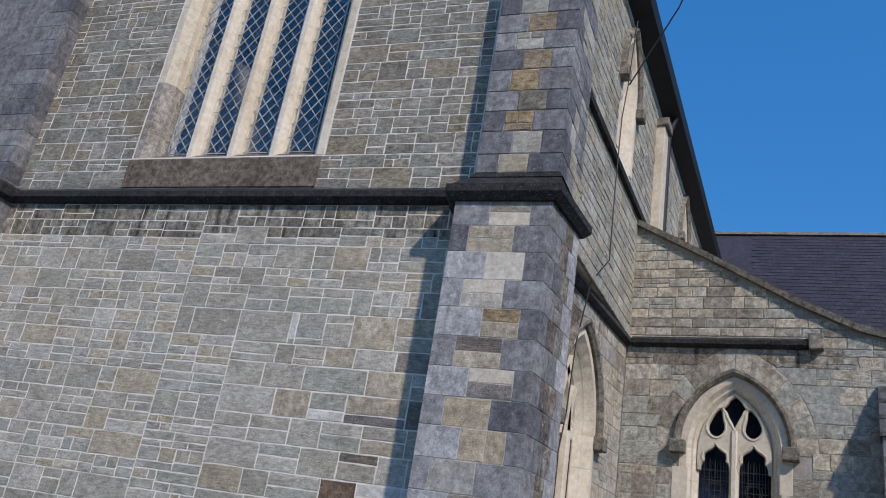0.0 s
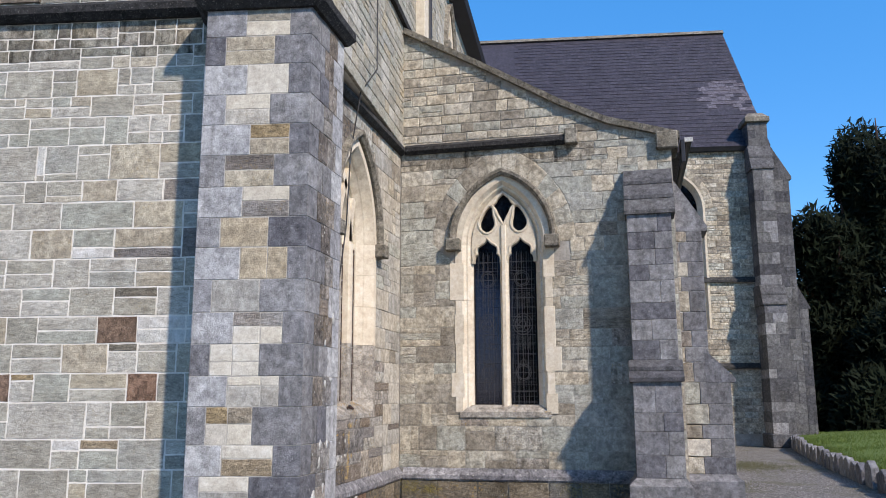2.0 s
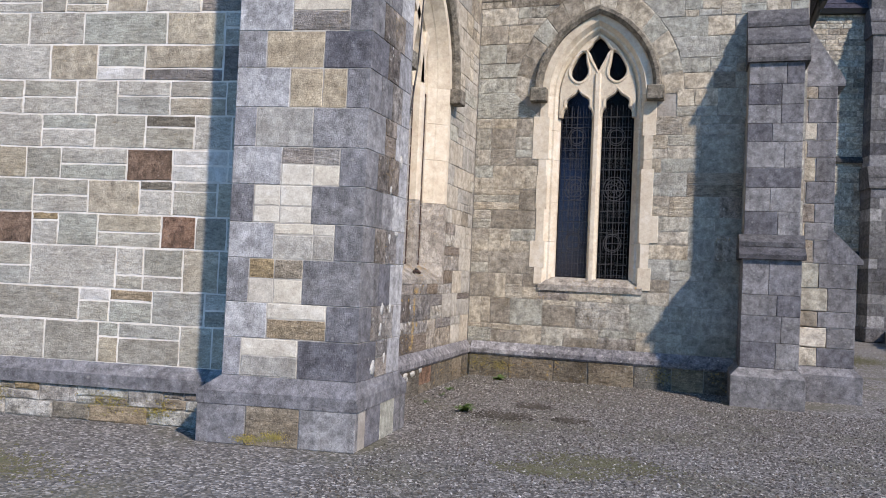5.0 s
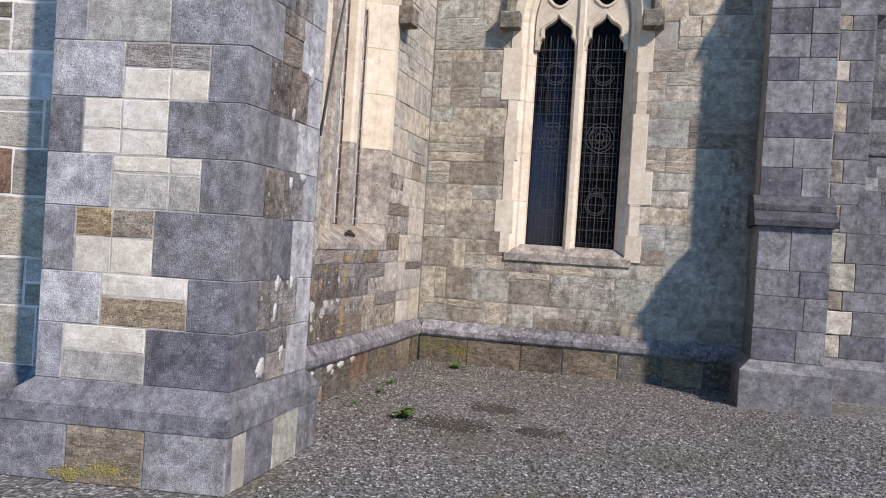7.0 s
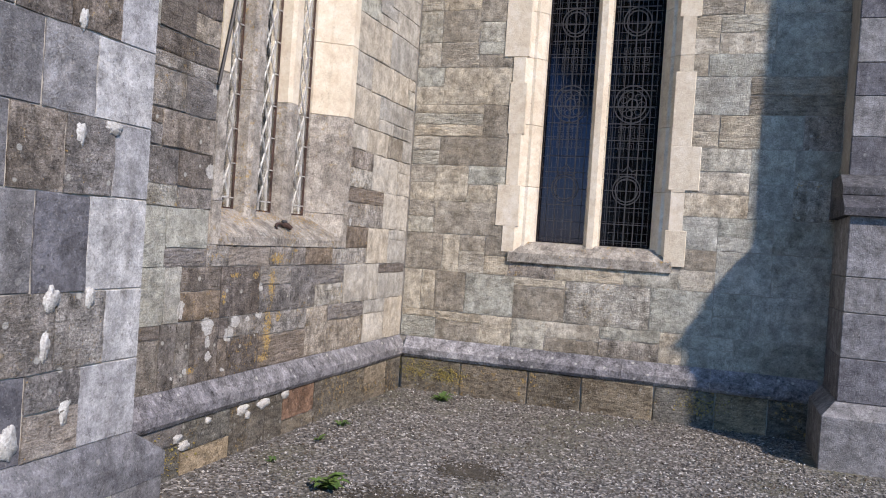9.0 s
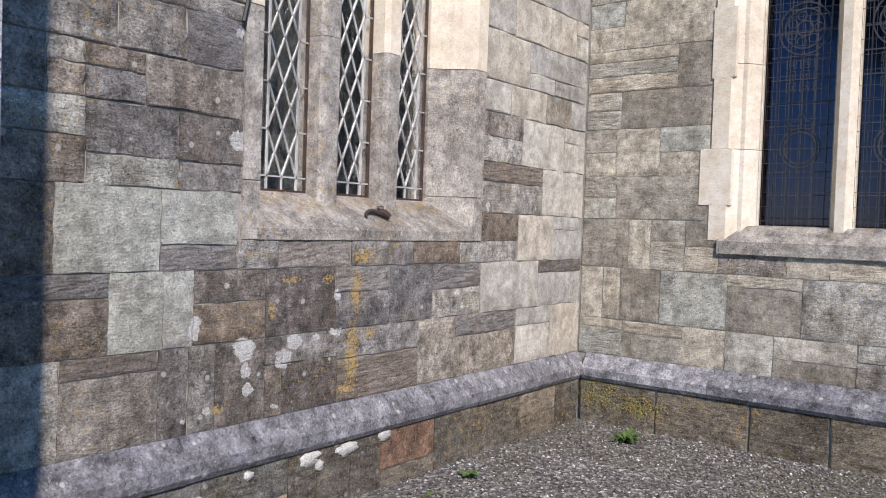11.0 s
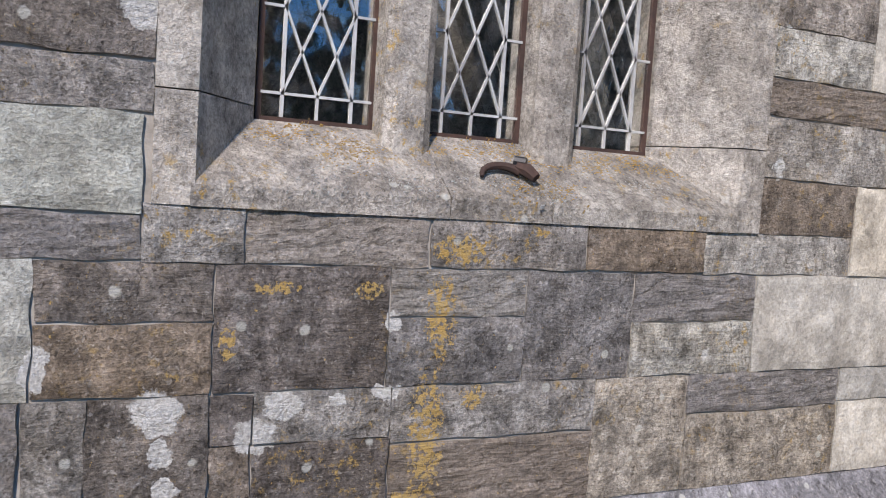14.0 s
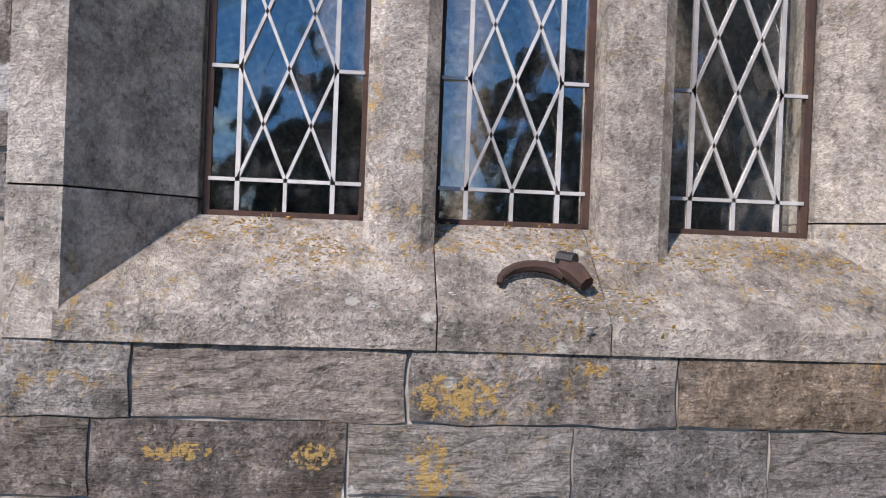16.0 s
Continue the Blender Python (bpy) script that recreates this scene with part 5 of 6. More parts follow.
for c in (1.555, 2.145):
    lh = light_head(c)
    pth = [(u, z, a, b) for u, z, a, b in loop_path(lh)[1:-1]]
    part("tracery_roll", sweep(FC, pth, [(-o, d) for o, d in RIM]), m_cream, w3)
hood(FC, Arch(1.85, 0.80, 1.38, 4.40, 1.12), w3, m_hood)
# leading and roundels of the stained glass, with the wire guard in front
for s in (-1, 1):
    c = 1.85 + s * 0.295
    bm = bmesh.new()
    for z in [1.62 + 0.16 * i for i in range(16)]:
        box(FC, c - 0.21, c + 0.21, z, z + 0.008, -0.198, -0.188, bm=bm)
    for u in (-0.17, -0.085, 0.0, 0.085, 0.17):
        box(FC, c + u - 0.004, c + u + 0.004, 1.58, 4.2, -0.198, -0.189, bm=bm)
    for z, radii in ((2.11, (0.13, 0.105)), (2.93, (0.17, 0.13, 0.05)), (3.72, (0.13, 0.10))):
        for rr in radii:
            ringp = [(c + rr * math.cos(t), z + rr * 1.05 * math.sin(t)) for t in [2 * math.pi * i / 22 for i in range(22)]]
            sweep(FC, loop_path(ringp), [(-0.005, -0.196), (-0.005, -0.184), (0.005, -0.184), (0.005, -0.196)], True, bm=bm)
    for z in (2.5, 2.58, 2.66, 3.25, 3.33, 3.41):
        for u in (-0.11, -0.02, 0.07):
            for f in (0.0, 0.018):
                sq = [(c + u + f, z + f), (c + u + 0.06 - f, z + f), (c + u + 0.06 - f, z + 0.06 - f), (c + u + f, z + 0.06 - f)]
                sweep(FC, loop_path(sq), [(-0.002, -0.196), (-0.002, -0.187), (0.002, -0.187), (0.002, -0.196)], True, bm=bm)
    for k in range(7):
        t = 2 * math.pi * k / 7
        petal = [(c + 0.09 * math.cos(t) + 0.03 * math.cos(v), 2.93 + 0.09 * math.sin(t) + 0.03 * math.sin(v)) for v in [2 * math.pi * i / 10 for i in range(10)]]
        sweep(FC, loop_path(petal), [(-0.003, -0.196), (-0.003, -0.186), (0.003, -0.186), (0.003, -0.196)], True, bm=bm)
    crown = [(c - 0.07, 2.24), (c + 0.07, 2.24), (c + 0.09, 2.31), (c + 0.04, 2.29), (c, 2.35), (c - 0.04, 2.29), (c - 0.09, 2.31)]
    sweep(FC, loop_path(crown), [(-0.004, -0.196), (-0.004, -0.186), (0.004, -0.186), (0.004, -0.196)], True, bm=bm)
    part("lead_lattice", bm, m_lead_dark, w3, "dark leading with roundels")
    bm = bmesh.new()
    for z in [1.6 + 0.1 * i for i in range(25)]:
        box(FC, c - 0.235, c + 0.235, z, z + 0.003, -0.135, -0.132, bm=bm)
    for i in range(11):
        u = c - 0.225 + 0.045 * i
        box(FC, u - 0.0012, u + 0.0012, 1.57, 4.15, -0.134, -0.131, bm=bm)
    part("wire_guard", bm, m_lead_dark, w3, "fine wire guard")

# ---- aisle corner buttresses ----
def weathering(fr, u0, u1, z0, z1, d0, d1, tiers, mat, parent, lip=0.045):
    """Sloping slabs that step a buttress back."""
    for i in range(tiers):
        za, zb = z0 + (z1 - z0) * i / tiers, z0 + (z1 - z0) * (i + 1) / tiers
        da, db = d0 + (d1 - d0) * i / tiers, d0 + (d1 - d0) * (i + 1) / tiers
        part("weathering", run(fr, u0 - lip, u1 + lip, [(da + lip, za), (da + lip, za + 0.06), (db + 0.03, zb), (-0.2, zb), (-0.2, za)]), mat, parent, "sloping blue-grey weathering slab")


d1 = thing("front_buttress", "stepped blue-grey limestone buttress on a chamfered plinth", "buttress", "structure")


def stack(fr, u0, u1, z0, z1, dfront, dback, parent, hs=(0.24, 0.36), mats=(m_blue,), halves=True):
    z, k = z0, 0
    while z < z1 - 0.01:
        h = rng.uniform(*hs)
        if z1 - z < h * 1.5:
            h = z1 - z
        cuts = [u0, u1]
        if halves and rng.random() < 0.7:
            cuts = [u0, u0 + (u1 - u0) * rng.choice((0.35, 0.45, 0.6, 0.68)), u1]
        for a, b in zip(cuts, cuts[1:]):
            part("stone", box(fr, a + 0.002, b - 0.002, z + 0.002, z + h - 0.002, dback, dfront + rng.uniform(-0.003, 0.003), 0.005), rng.choice(mats), parent)
        z, k = z + h, k + 1


part("core", box(FC, 3.96, 4.64, 0.0, 4.6, -0.3, 0.46), m_mortar_d, d1)
part("core", box(FC, 3.96, 4.64, 0.0, 2.0, -0.3, 0.8), m_mortar_d, d1)
part("plinth", prism(box(FC, 3.83, 4.73, -0.05, 0.40, -0.1, 0.98, 0.004), [P(FC.p(u, 0, d)) for u, d in ((3.83, 0.98), (4.73, 0.98), (4.73, 0.0), (3.83, 0.0))], 0.398, 0.50,
     top=[P(FC.p(u, 0, d)) for u, d in ((3.93, 0.86), (4.66, 0.86), (4.66, 0.0), (3.93, 0.0))]), m_blue, d1, "chamfered limestone plinth")
stack(FC, 3.94, 4.66, 0.50, 1.92, 0.85, -0.1, d1)
weathering(FC, 3.94, 4.66, 1.92, 2.26, 0.85, 0.52, 2, m_blue_dark, d1)
stack(FC, 3.96, 4.66, 2.26, 4.6, 0.50, -0.1, d1)
weathering(FC, 3.98, 4.68, 4.6, 5.46, 0.50, 0.02, 3, m_blue_dark, d1)

d2 = thing("side_buttress", "stepped limestone side buttress with cream rubble infill", "buttress", "structure")
FDF = Plane(4.70, 0.22, 0)          # its front face
part("core", box(FDF, -0.05, 0.70, 0.0, 1.9, -0.7, -0.012), m_mortar_l, d2)
part("core", box(FDF, -0.05, 0.42, 0.0, 4.4, -0.7, -0.012), m_mortar_l, d2)
part("plinth", prism(box(FDF, -0.1, 0.88, -0.05, 0.38, -0.8, 0.10, 0.004), [P(FDF.p(u, 0, d)) for u, d in ((-0.1, 0.10), (0.88, 0.10), (0.88, -0.8), (-0.1, -0.8))], 0.378, 0.48,
     top=[P(FDF.p(u, 0, d)) for u, d in ((-0.1, 0.0), (0.78, 0.0), (0.78, -0.7), (-0.1, -0.7))]), m_blue, d2, "limestone plinth")
z, k = 0.48, 0
while z < 1.88:
    h = min(rng.uniform(0.22, 0.34), 1.92 - z)
    if 1.92 - z - h < 0.1:
        h = 1.92 - z
    cut = 0.42 if k % 2 else 0.30
    part("quoin", box(FDF, cut, 0.78, z + 0.002, z + h - 0.002, -0.7, 0.003, 0.006), m_blue, d2)
    lay(FDF, courses(rng, -0.04, cut, z, z + h, (h, h), (0.2, 0.42), split=0.2), m_aisle, d2, rng, name="infill_stone", odd=lambda q, r: m_ochre if r.random() < 0.3 else (m_infill if r.random() < 0.3 else None))
    z, k = z + h, k + 1
part("weathering", prism(bmesh.new(),
     [P(FDF.p(u, 0, d)) for u, d in ((0.40, 0.004), (0.86, 0.004), (0.86, -0.72), (0.40, -0.72))], 1.92, [2.46, 1.98, 1.98, 2.46]), m_blue, d2, "sloping limestone weathering")
z, k = 1.92, 0
while z < 4.38:
    h = min(rng.uniform(0.24, 0.36), 4.42 - z)
    if 4.42 - z - h < 0.1:
        h = 4.42 - z
    cut = 0.10 if k % 2 else 0.22
    part("quoin", box(FDF, cut, 0.47, z + 0.002, z + h - 0.002, -0.65, 0.003, 0.006), m_blue, d2)
    lay(FDF, courses(rng, -0.04, cut, z, z + h, (h, h), (0.2, 0.42), split=0.0), m_aisle, d2, rng, name="infill_stone", odd=lambda q, r: m_bay if r.random() < 0.5 else None)
    z, k = z + h, k + 1
part("weathering", prism(bmesh.new(), [P(FDF.p(u, 0, d)) for u, d in ((0.0, 0.004), (0.57, 0.004), (0.57, -0.68), (0.0, -0.68))], 4.42, [5.42, 4.50, 4.50, 5.42]), m_blue, d2, "sloping limestone weathering")

# ---- aisle behind its end wall ----
FAS = Plane(4.74, 0.6, 90)
tagged(wall_body("wall_south_aisle", FAS, 0.0, 15.0, 0.0, 5.9, 0.5, m_aisle_far), "grey stone aisle side wall", "wall", kind="structure")


def slab(name, pts, thick, mat, label, category, kind="structure"):
    """A flat roof plane of some thickness on four corners."""
    v = [Vector(p) for p in pts]
    n = (v[1] - v[0]).cross(v[3] - v[0]).normalized() * thick
    k = len(v)
    ob = solid(name, v + [p - n for p in v], [tuple(range(k)), tuple(range(2 * k - 1, k - 1, -1))] + [(i, i + k, (i + 1) % k + k, (i + 1) % k) for i in range(k)], mat)
    return tagged(ob, label, category, kind=kind)


slab("aisle_roof", [(5.0, 0.55, 5.98), (5.0, 15.5, 5.98), (-0.3, 15.5, 8.45), (-0.3, 0.55, 8.45)], 0.12, m_slate, "dark slate lean-to aisle roof", "roof")
gut = thing("aisle_gutter", "black iron eaves gutter with a pale end", "gutter", "structure")
bm = bmesh.new()
sect = [(0.07 * math.cos(a), 0.07 * math.sin(a)) for a in [math.pi + math.pi * i / 8 for i in range(9)]] + [(0.058 * math.cos(a), 0.058 * math.sin(a)) for a in [2 * math.pi - math.pi * i / 8 for i in range(9)]]
ra = [bm.verts.new((5.04 + x, -0.02, 5.98 + z)) for x, z in sect]
rb = [bm.verts.new((5.04 + x, 15.0, 5.98 + z)) for x, z in sect]
for i in range(18):
    bm.faces.new((ra[i], ra[(i + 1) % 18], rb[(i + 1) % 18], rb[i]))
part("trough", bm, m_black, gut)
part("stop_end", prism(bmesh.new(), [(4.97, -0.025), (5.11, -0.025), (5.11, -0.015), (4.97, -0.015)], 5.91, 5.985), m_white, gut, "pale gutter end")
part("bracket", prism(bmesh.new(), [(4.90, -0.06), (4.97, -0.06), (4.97, 0.3), (4.90, 0.3)], 5.55, 5.95, 0.01), m_black, gut)

# ---- clerestory of the nave ----
U1, U2 = Arch(-1.55, 0.52, 8.9, 10.35, 1.1), Arch(5.4, 0.52, 8.9, 10.35, 1.1)
nave = thing("wall_south_clerestory", "tall rubble clerestory wall with narrow pointed windows", "wall", "structure")
wall_body("wall_face", FU, -4.6, 1.2, 6.2, 12.0, 0.6, m_mortar_l, U1, parent=nave)
wall_body("wall_face", FU, 1.2, 9.0, 6.2, 12.0, 0.6, m_mortar_l, U2, parent=nave)
wall_body("wall_face", FU, 9.0, 20.0, 6.2, 12.0, 0.6, m_aisle_far, parent=nave)
lay_joined(FU, courses(rng, -4.6, 1.2, 6.18, 12.0, (0.15, 0.26), (0.25, 0.6), [U1.grown(0.12)]) + courses(rng, 1.2, 9.0, 7.2, 12.0, (0.15, 0.26), (0.25, 0.6), [U2.grown(0.12)]),
           m_west_far, nave, rng, joint=0.008)
for ar in (U1, U2):
    jamb = [(0.14, -0.3), (0.14, 0.01), (0.0, 0.01), (-0.16, -0.2), (-0.16, -0.3)]
    part("window_surround", sweep(FU, ar.outline(8), jamb), m_cream, nave, "cream stone window surround")
    arch_sheet(FU, Arch(ar.uc, 0.40, ar.zs, ar.zi, 0.85), -0.22, 0.01, m_glass, "pane", nave)
    hood(FU, ar.grown(0.14), nave, m_hood)
part("string_course", run(FU, -4.6, 0.35, [(-0.03, 8.5), (0.08, 8.5), (0.1, 8.58), (0.0, 8.7), (-0.03, 8.7)]), m_string, nave)
for u in (1.35, 8.6):
    part("pilaster", box(FU, u - 0.22, u + 0.22, 7.4, 11.3, -0.1, 0.18, 0.01), m_cream, nave, "pale stone pilaster strip")
    part("pilaster_cap", box(FU, u - 0.26, u + 0.26, 11.25, 11.45, -0.1, 0.26, 0.02), m_hood, nave)
part("eaves_gutter", run(FU, -4.9, 20.0, [(0.0, 11.85), (0.36, 11.98), (0.42, 12.12), (0.30, 12.16), (0.0, 12.16)]), m_black, nave, "black eaves gutter")


def tube(name, pts, r, mat, parent=None, label="", sides=8, closed=False):
    bm = bmesh.new()
    rings = []
    for i, p in enumerate(pts):
        a, b = Vector(pts[max(0, i - 1)]), Vector(pts[min(len(pts) - 1, i + 1)])
        t = (b - a).normalized()
        x = t.orthogonal().normalized() if abs(t.z) > 0.9 else t.cross(Vector((0, 0, 1))).normalized()
        y = t.cross(x)
        rr = r[i] if isinstance(r, (list, tuple)) else r
        rings.append([bm.verts.new(Vector(p) + (x * math.cos(2 * math.pi * k / sides) + y * math.sin(2 * math.pi * k / sides)) * rr) for k in range(sides)])
    for a, b in zip(rings, rings[1:]):
        for k in range(sides):
            bm.faces.new((a[k], a[(k + 1) % sides], b[(k + 1) % sides], b[k]))
    bm.faces.new(rings[0][::-1])
    bm.faces.new(rings[-1])
    return part(name, bm, mat, parent, label)


tagged(tube("downpipe", [FU.p(1.95, 11.95, 0.25), FU.p(1.95, 11.5, 0.12), FU.p(1.95, 7.3, 0.12)], 0.06, m_black), "black iron rainwater downpipe on the clerestory", "downpipe")
cab = [FU.p(-2.2, 11.4, 0.2), FU.p(-2.35, 9.95, 0.16), FU.p(-2.5, 9.2, 0.14), FU.p(-2.55, 8.0, 0.14), FU.p(-2.6, 6.6, 0.16), FB.p(-2.75, 6.2, 0.17), FB.p(-2.85, 5.2, 0.06), FB.p(-2.95, 4.1, 0.05), FB.p(-3.2, 3.2, 0.04), FB.p(-3.36, 2.4, 0.02)]
tagged(tube("cable", cab, 0.011, m_black, sides=6), "black cable hanging down the side wall", "cable")
tagged(tube("overhead_wire", [FU.p(-2.35, 9.95, 0.18), (1.2, -2.6, 11.2), (2.6, -3.2, 14.2), (5.0, -4.0, 20.0)], 0.014, m_black, sides=6), "black overhead service wire", "wire")

# nave roof and the plain walls that close the building
slab("nave_roof", [tuple(FU.p(-5.0, 12.14, 0.38)), tuple(FU.p(22.0, 12.14, 0.38)), tuple(FU.p(22.0, 17.2, -4.6)), tuple(FU.p(-5.0, 17.2, -4.6))], 0.1, m_slate, "steep dark slate nave roof", "roof")
slab("nave_roof_north", [tuple(FU.p(-5.0, 17.2, -4.6)), tuple(FU.p(22.0, 17.2, -4.6)), tuple(FU.p(22.0, 12.14, -9.4)), tuple(FU.p(-5.0, 12.14, -9.4))], 0.1, m_slate, "steep dark slate nave roof", "roof")
tagged(wall_body("wall_north", Plane(-9.2, 16.0, -91), 0.0, 22.2, 0.0, 12.1, 0.5, m_aisle_far), "plain grey stone north wall", "wall", kind="structure")
tagged(part("floor", prism(bmesh.new(), [(-8.6, -5.6), (-0.5, -4.4), (-0.6, 16.0), (-8.0, 16.0)], 0.0, 0.02), m_dark), "dark church floor", "floor", kind="structure")
tagged(part("aisle_floor", prism(bmesh.new(), [(-0.4, 0.6), (4.2, 0.6), (4.2, 15.4), (-0.4, 15.4)], 0.0, 0.02), m_dark), "dark aisle floor", "floor", kind="structure")

# ---- transept ----
tr = thing("transept", "stone transept with a steep dark slate roof", "building", "structure")
E_WIN = Arch(-2.35, 0.75, 4.0, 8.3, 1.2)
wall_body("wall_face", FE, -8.6, 0.8, 0.0, 10.5, 0.6, m_mortar_d, E_WIN, parent=tr)
E_RING = E_WIN.grown(0.36)
E_RING.low = E_WIN.a + 0.08
lay_joined(FE, courses(rng, -4.2, 0.8, 0.4, 10.5, (0.14, 0.24), (0.25, 0.6), [E_RING]), m_aisle_far, tr, rng)
ri, ro = E_WIN.grown(0.08).curve(12), E_WIN.grown(0.36).curve(12)
for i in range(24):
    a, b, c, d = ri[i], ri[i + 1], ro[i + 1], ro[i]
    lay(FE, [((b[0], b[1]), (a[0], a[1]), (d[0], d[1]), (c[0], c[1]))], m_aisle, tr, rng, joint=0.0, proud=(0.01, 0.014), name="voussoir", rough=0.004)
part("window_surround", sweep(FE, E_WIN.outline(8), [(0.08, -0.3), (0.08, 0.02), (0.0, 0.02), (-0.14, -0.2), (-0.14, -0.3)]), m_cream, tr)
arch_sheet(FE, Arch(-2.35, 0.62, 4.0, 8.3, 1.0), -0.25, 0.01, m_stained, "pane", tr)
for z in (2.6, 5.6):
    part("string_course", run(FE, -4.0, 0.05, [(-0.03, z), (0.1, z), (0.1, z + 0.08), (0.0, z + 0.2), (-0.03, z + 0.2)]), m_string, tr)
part("eaves_gutter", run(FE, -8.6, 0.05, [(0.0, 10.36), (0.16, 10.36), (0.22, 10.5), (0.0, 10.55)]), m_black, tr, "black eaves gutter")
eave, ridge = (0.2, 10.5), (-5.2, 17.35)
slope = lambda u, t: FE.p(u, eave[1] + (ridge[1] - eave[1]) * t, eave[0] + (ridge[0] - eave[0]) * t)
bmr = bmesh.new()
roofv = [slope(-10.5, 0), slope(0.85, 0), slope(0.85, 1), slope(-10.5, 1)]
nrm = (roofv[1] - roofv[0]).cross(roofv[3] - roofv[0]).normalized()
top_v = [bmr.verts.new(v) for v in roofv] + [bmr.verts.new(v - nrm * 0.1) for v in roofv]
for f in ((0, 1, 2, 3), (7, 6, 5, 4), (0, 4, 5, 1), (1, 5, 6, 2), (2, 6, 7, 3), (3, 7, 4, 0)):
    bmr.faces.new([top_v[i] for i in f])
part("roof", bmr, m_slate, tr)
part("roof_behind", prism(bmesh.new(), [P(FE.p(u, 0, d)) for u, d in ((-10.5, -5.2), (0.85, -5.2), (0.85, -10.6), (-10.5, -10.6))], 10.4, [17.35, 17.35, 10.5, 10.5]), m_slate, tr)
for pale in (False, True):
    av, af = [], []
    rr = random.Random(5)
    for row in range(34):
        t0, t1 = row / 34, (row + 1.35) / 34
        u = -8.2 + (row % 2) * 0.16
        while u < 0.8:
            w = 0.32
            t = row / 34
            is_pale = 0.24 < t < 0.52 and u > -1.7 + abs(t - 0.40) * 3.0 - 0.2 and rr.random() < 0.72 and u > -1.5 + rr.random() * 0.7 and t > 0.2 + (0.85 - u) * 0.02
            if is_pale == pale and t1 < 1.01:
                k = len(av)
                lift = rr.uniform(0.008, 0.016)
                av += [tuple(slope(u + 0.004, t0) + nrm * (lift + 0.008)), tuple(slope(min(0.86, u + w) - 0.004, t0) + nrm * (lift + 0.008)),
                       tuple(slope(min(0.86, u + w) - 0.004, t1) + nrm * 0.003), tuple(slope(u + 0.004, t1) + nrm * 0.003),
                       tuple(slope(u + 0.004, t0)), tuple(slope(min(0.86, u + w) - 0.004, t0))]
                af += [(k, k + 1, k + 2, k + 3), (k + 4, k + 5, k + 1, k)]
            u += w
    me = bpy.data.meshes.new("slates")
    me.from_pydata(av, [], af)
    me.materials.append(m_slate_pale if pale else m_slate)
    ob = new("slates", me)
    ob.parent, ob["kind"] = tr, "stuff"
part("ridge_tiles", sweep(FE, [(-10.5, 17.35, 0, 1), (0.9, 17.35, 0, 1)], [(-0.1, -5.0), (0.08, -5.14), (0.08, -5.26), (-0.1, -5.4)]), m_hood, tr)
part("end_wall", prism(bmesh.new(), [P(FE.p(u, 0, d)) for u, d in ((0.3, 0.0), (0.8, 0.0), (0.8, -10.4), (0.3, -10.4))], 0.0, 10.4), m_aisle_far, tr)
eb = thing("transept_buttress", "tall stepped grey stone corner buttress with a capped pinnacle", "buttress", "structure")
z = 0.0
part("plinth", box(FE, -0.08, 0.82, 0.0, 0.45, -0.2, 1.05, 0.03), m_blue_dark, eb)
stack(FE, 0.0, 0.74, 0.45, 4.7, 0.95, -0.2, eb, (0.3, 0.42), (m_blue_dark, m_blue_dark, m_blue))
weathering(FE, 0.0, 0.74, 4.7, 5.4, 0.95, 0.7, 2, m_blue_dark, eb)
stack(FE, 0.02, 0.72, 5.4, 9.5, 0.7, -0.2, eb, (0.3, 0.42), (m_blue_dark, m_blue_dark, m_blue))
weathering(FE, 0.02, 0.72, 9.5, 10.4, 0.7, 0.42, 2, m_blue_dark, eb)
stack(FE, 0.03, 0.71, 10.4, 11.3, 0.42, -0.3, eb, (0.25, 0.35), (m_blue_dark,))
part("pinnacle_cap", prism(box(FE, -0.06, 0.80, 11.3, 11.5, -0.4, 0.52, 0.02), [P(FE.p(u, 0, d)) for u, d in ((-0.02, 0.47), (0.76, 0.47), (0.76, -0.36), (-0.02, -0.36))], 11.5, 11.68,
     top=[P(FE.p(u, 0, d)) for u, d in ((0.12, 0.3), (0.62, 0.3), (0.62, -0.2), (0.12, -0.2))]), m_hood, eb, "moulded cap stone")
stack(FE, 0.76, 1.35, 0.0, 9.2, 0.3, -0.5, eb, (0.3, 0.42), (m_blue_dark,))
part("weathering", prism(bmesh.new(), [P(FE.p(u, 0, d)) for u, d in ((0.72, 0.3), (1.45, 0.3), (1.45, -0.5), (0.72, -0.5))], 9.2, [10.6, 9.3, 9.3, 10.6]), m_blue_dark, eb)
stack(FE, 1.35, 1.65, 0.0, 4.6, 0.3, -0.5, eb, (0.3, 0.42), (m_blue_dark,))
part("weathering", prism(bmesh.new(), [P(FE.p(u, 0, d)) for u, d in ((1.35, 0.3), (1.72, 0.3), (1.72, -0.5), (1.35, -0.5))], 4.6, [5.4, 4.65, 4.65, 5.4]), m_blue_dark, eb)

# ---- graveyard ----
bm = bmesh.new()
nx, ny = 30, 40
grid = []
for i in range(nx + 1):
    row = []
    for j in range(ny + 1):
        y = 1.0 + 17 * j / ny
        edge = 8.25 + 0.045 * max(0, y - 4) + 0.004 * max(0, y - 8) ** 2
        x = edge + 0.14 + 30 * (i / nx) ** 1.6
        hgt = 0.34 + 0.22 * math.sin(min(1, (x - edge) / 5) * 1.5) + 0.05 * noise.noise((x * 0.6, y * 0.6, 0))
        row.append(bm.verts.new((x, y, hgt if 0 < i else 0.30)))
    grid.append(row)
for i in range(nx):
    for j in range(ny):
        bm.faces.new((grid[i][j], grid[i + 1][j], grid[i + 1][j + 1], grid[i][j + 1]))
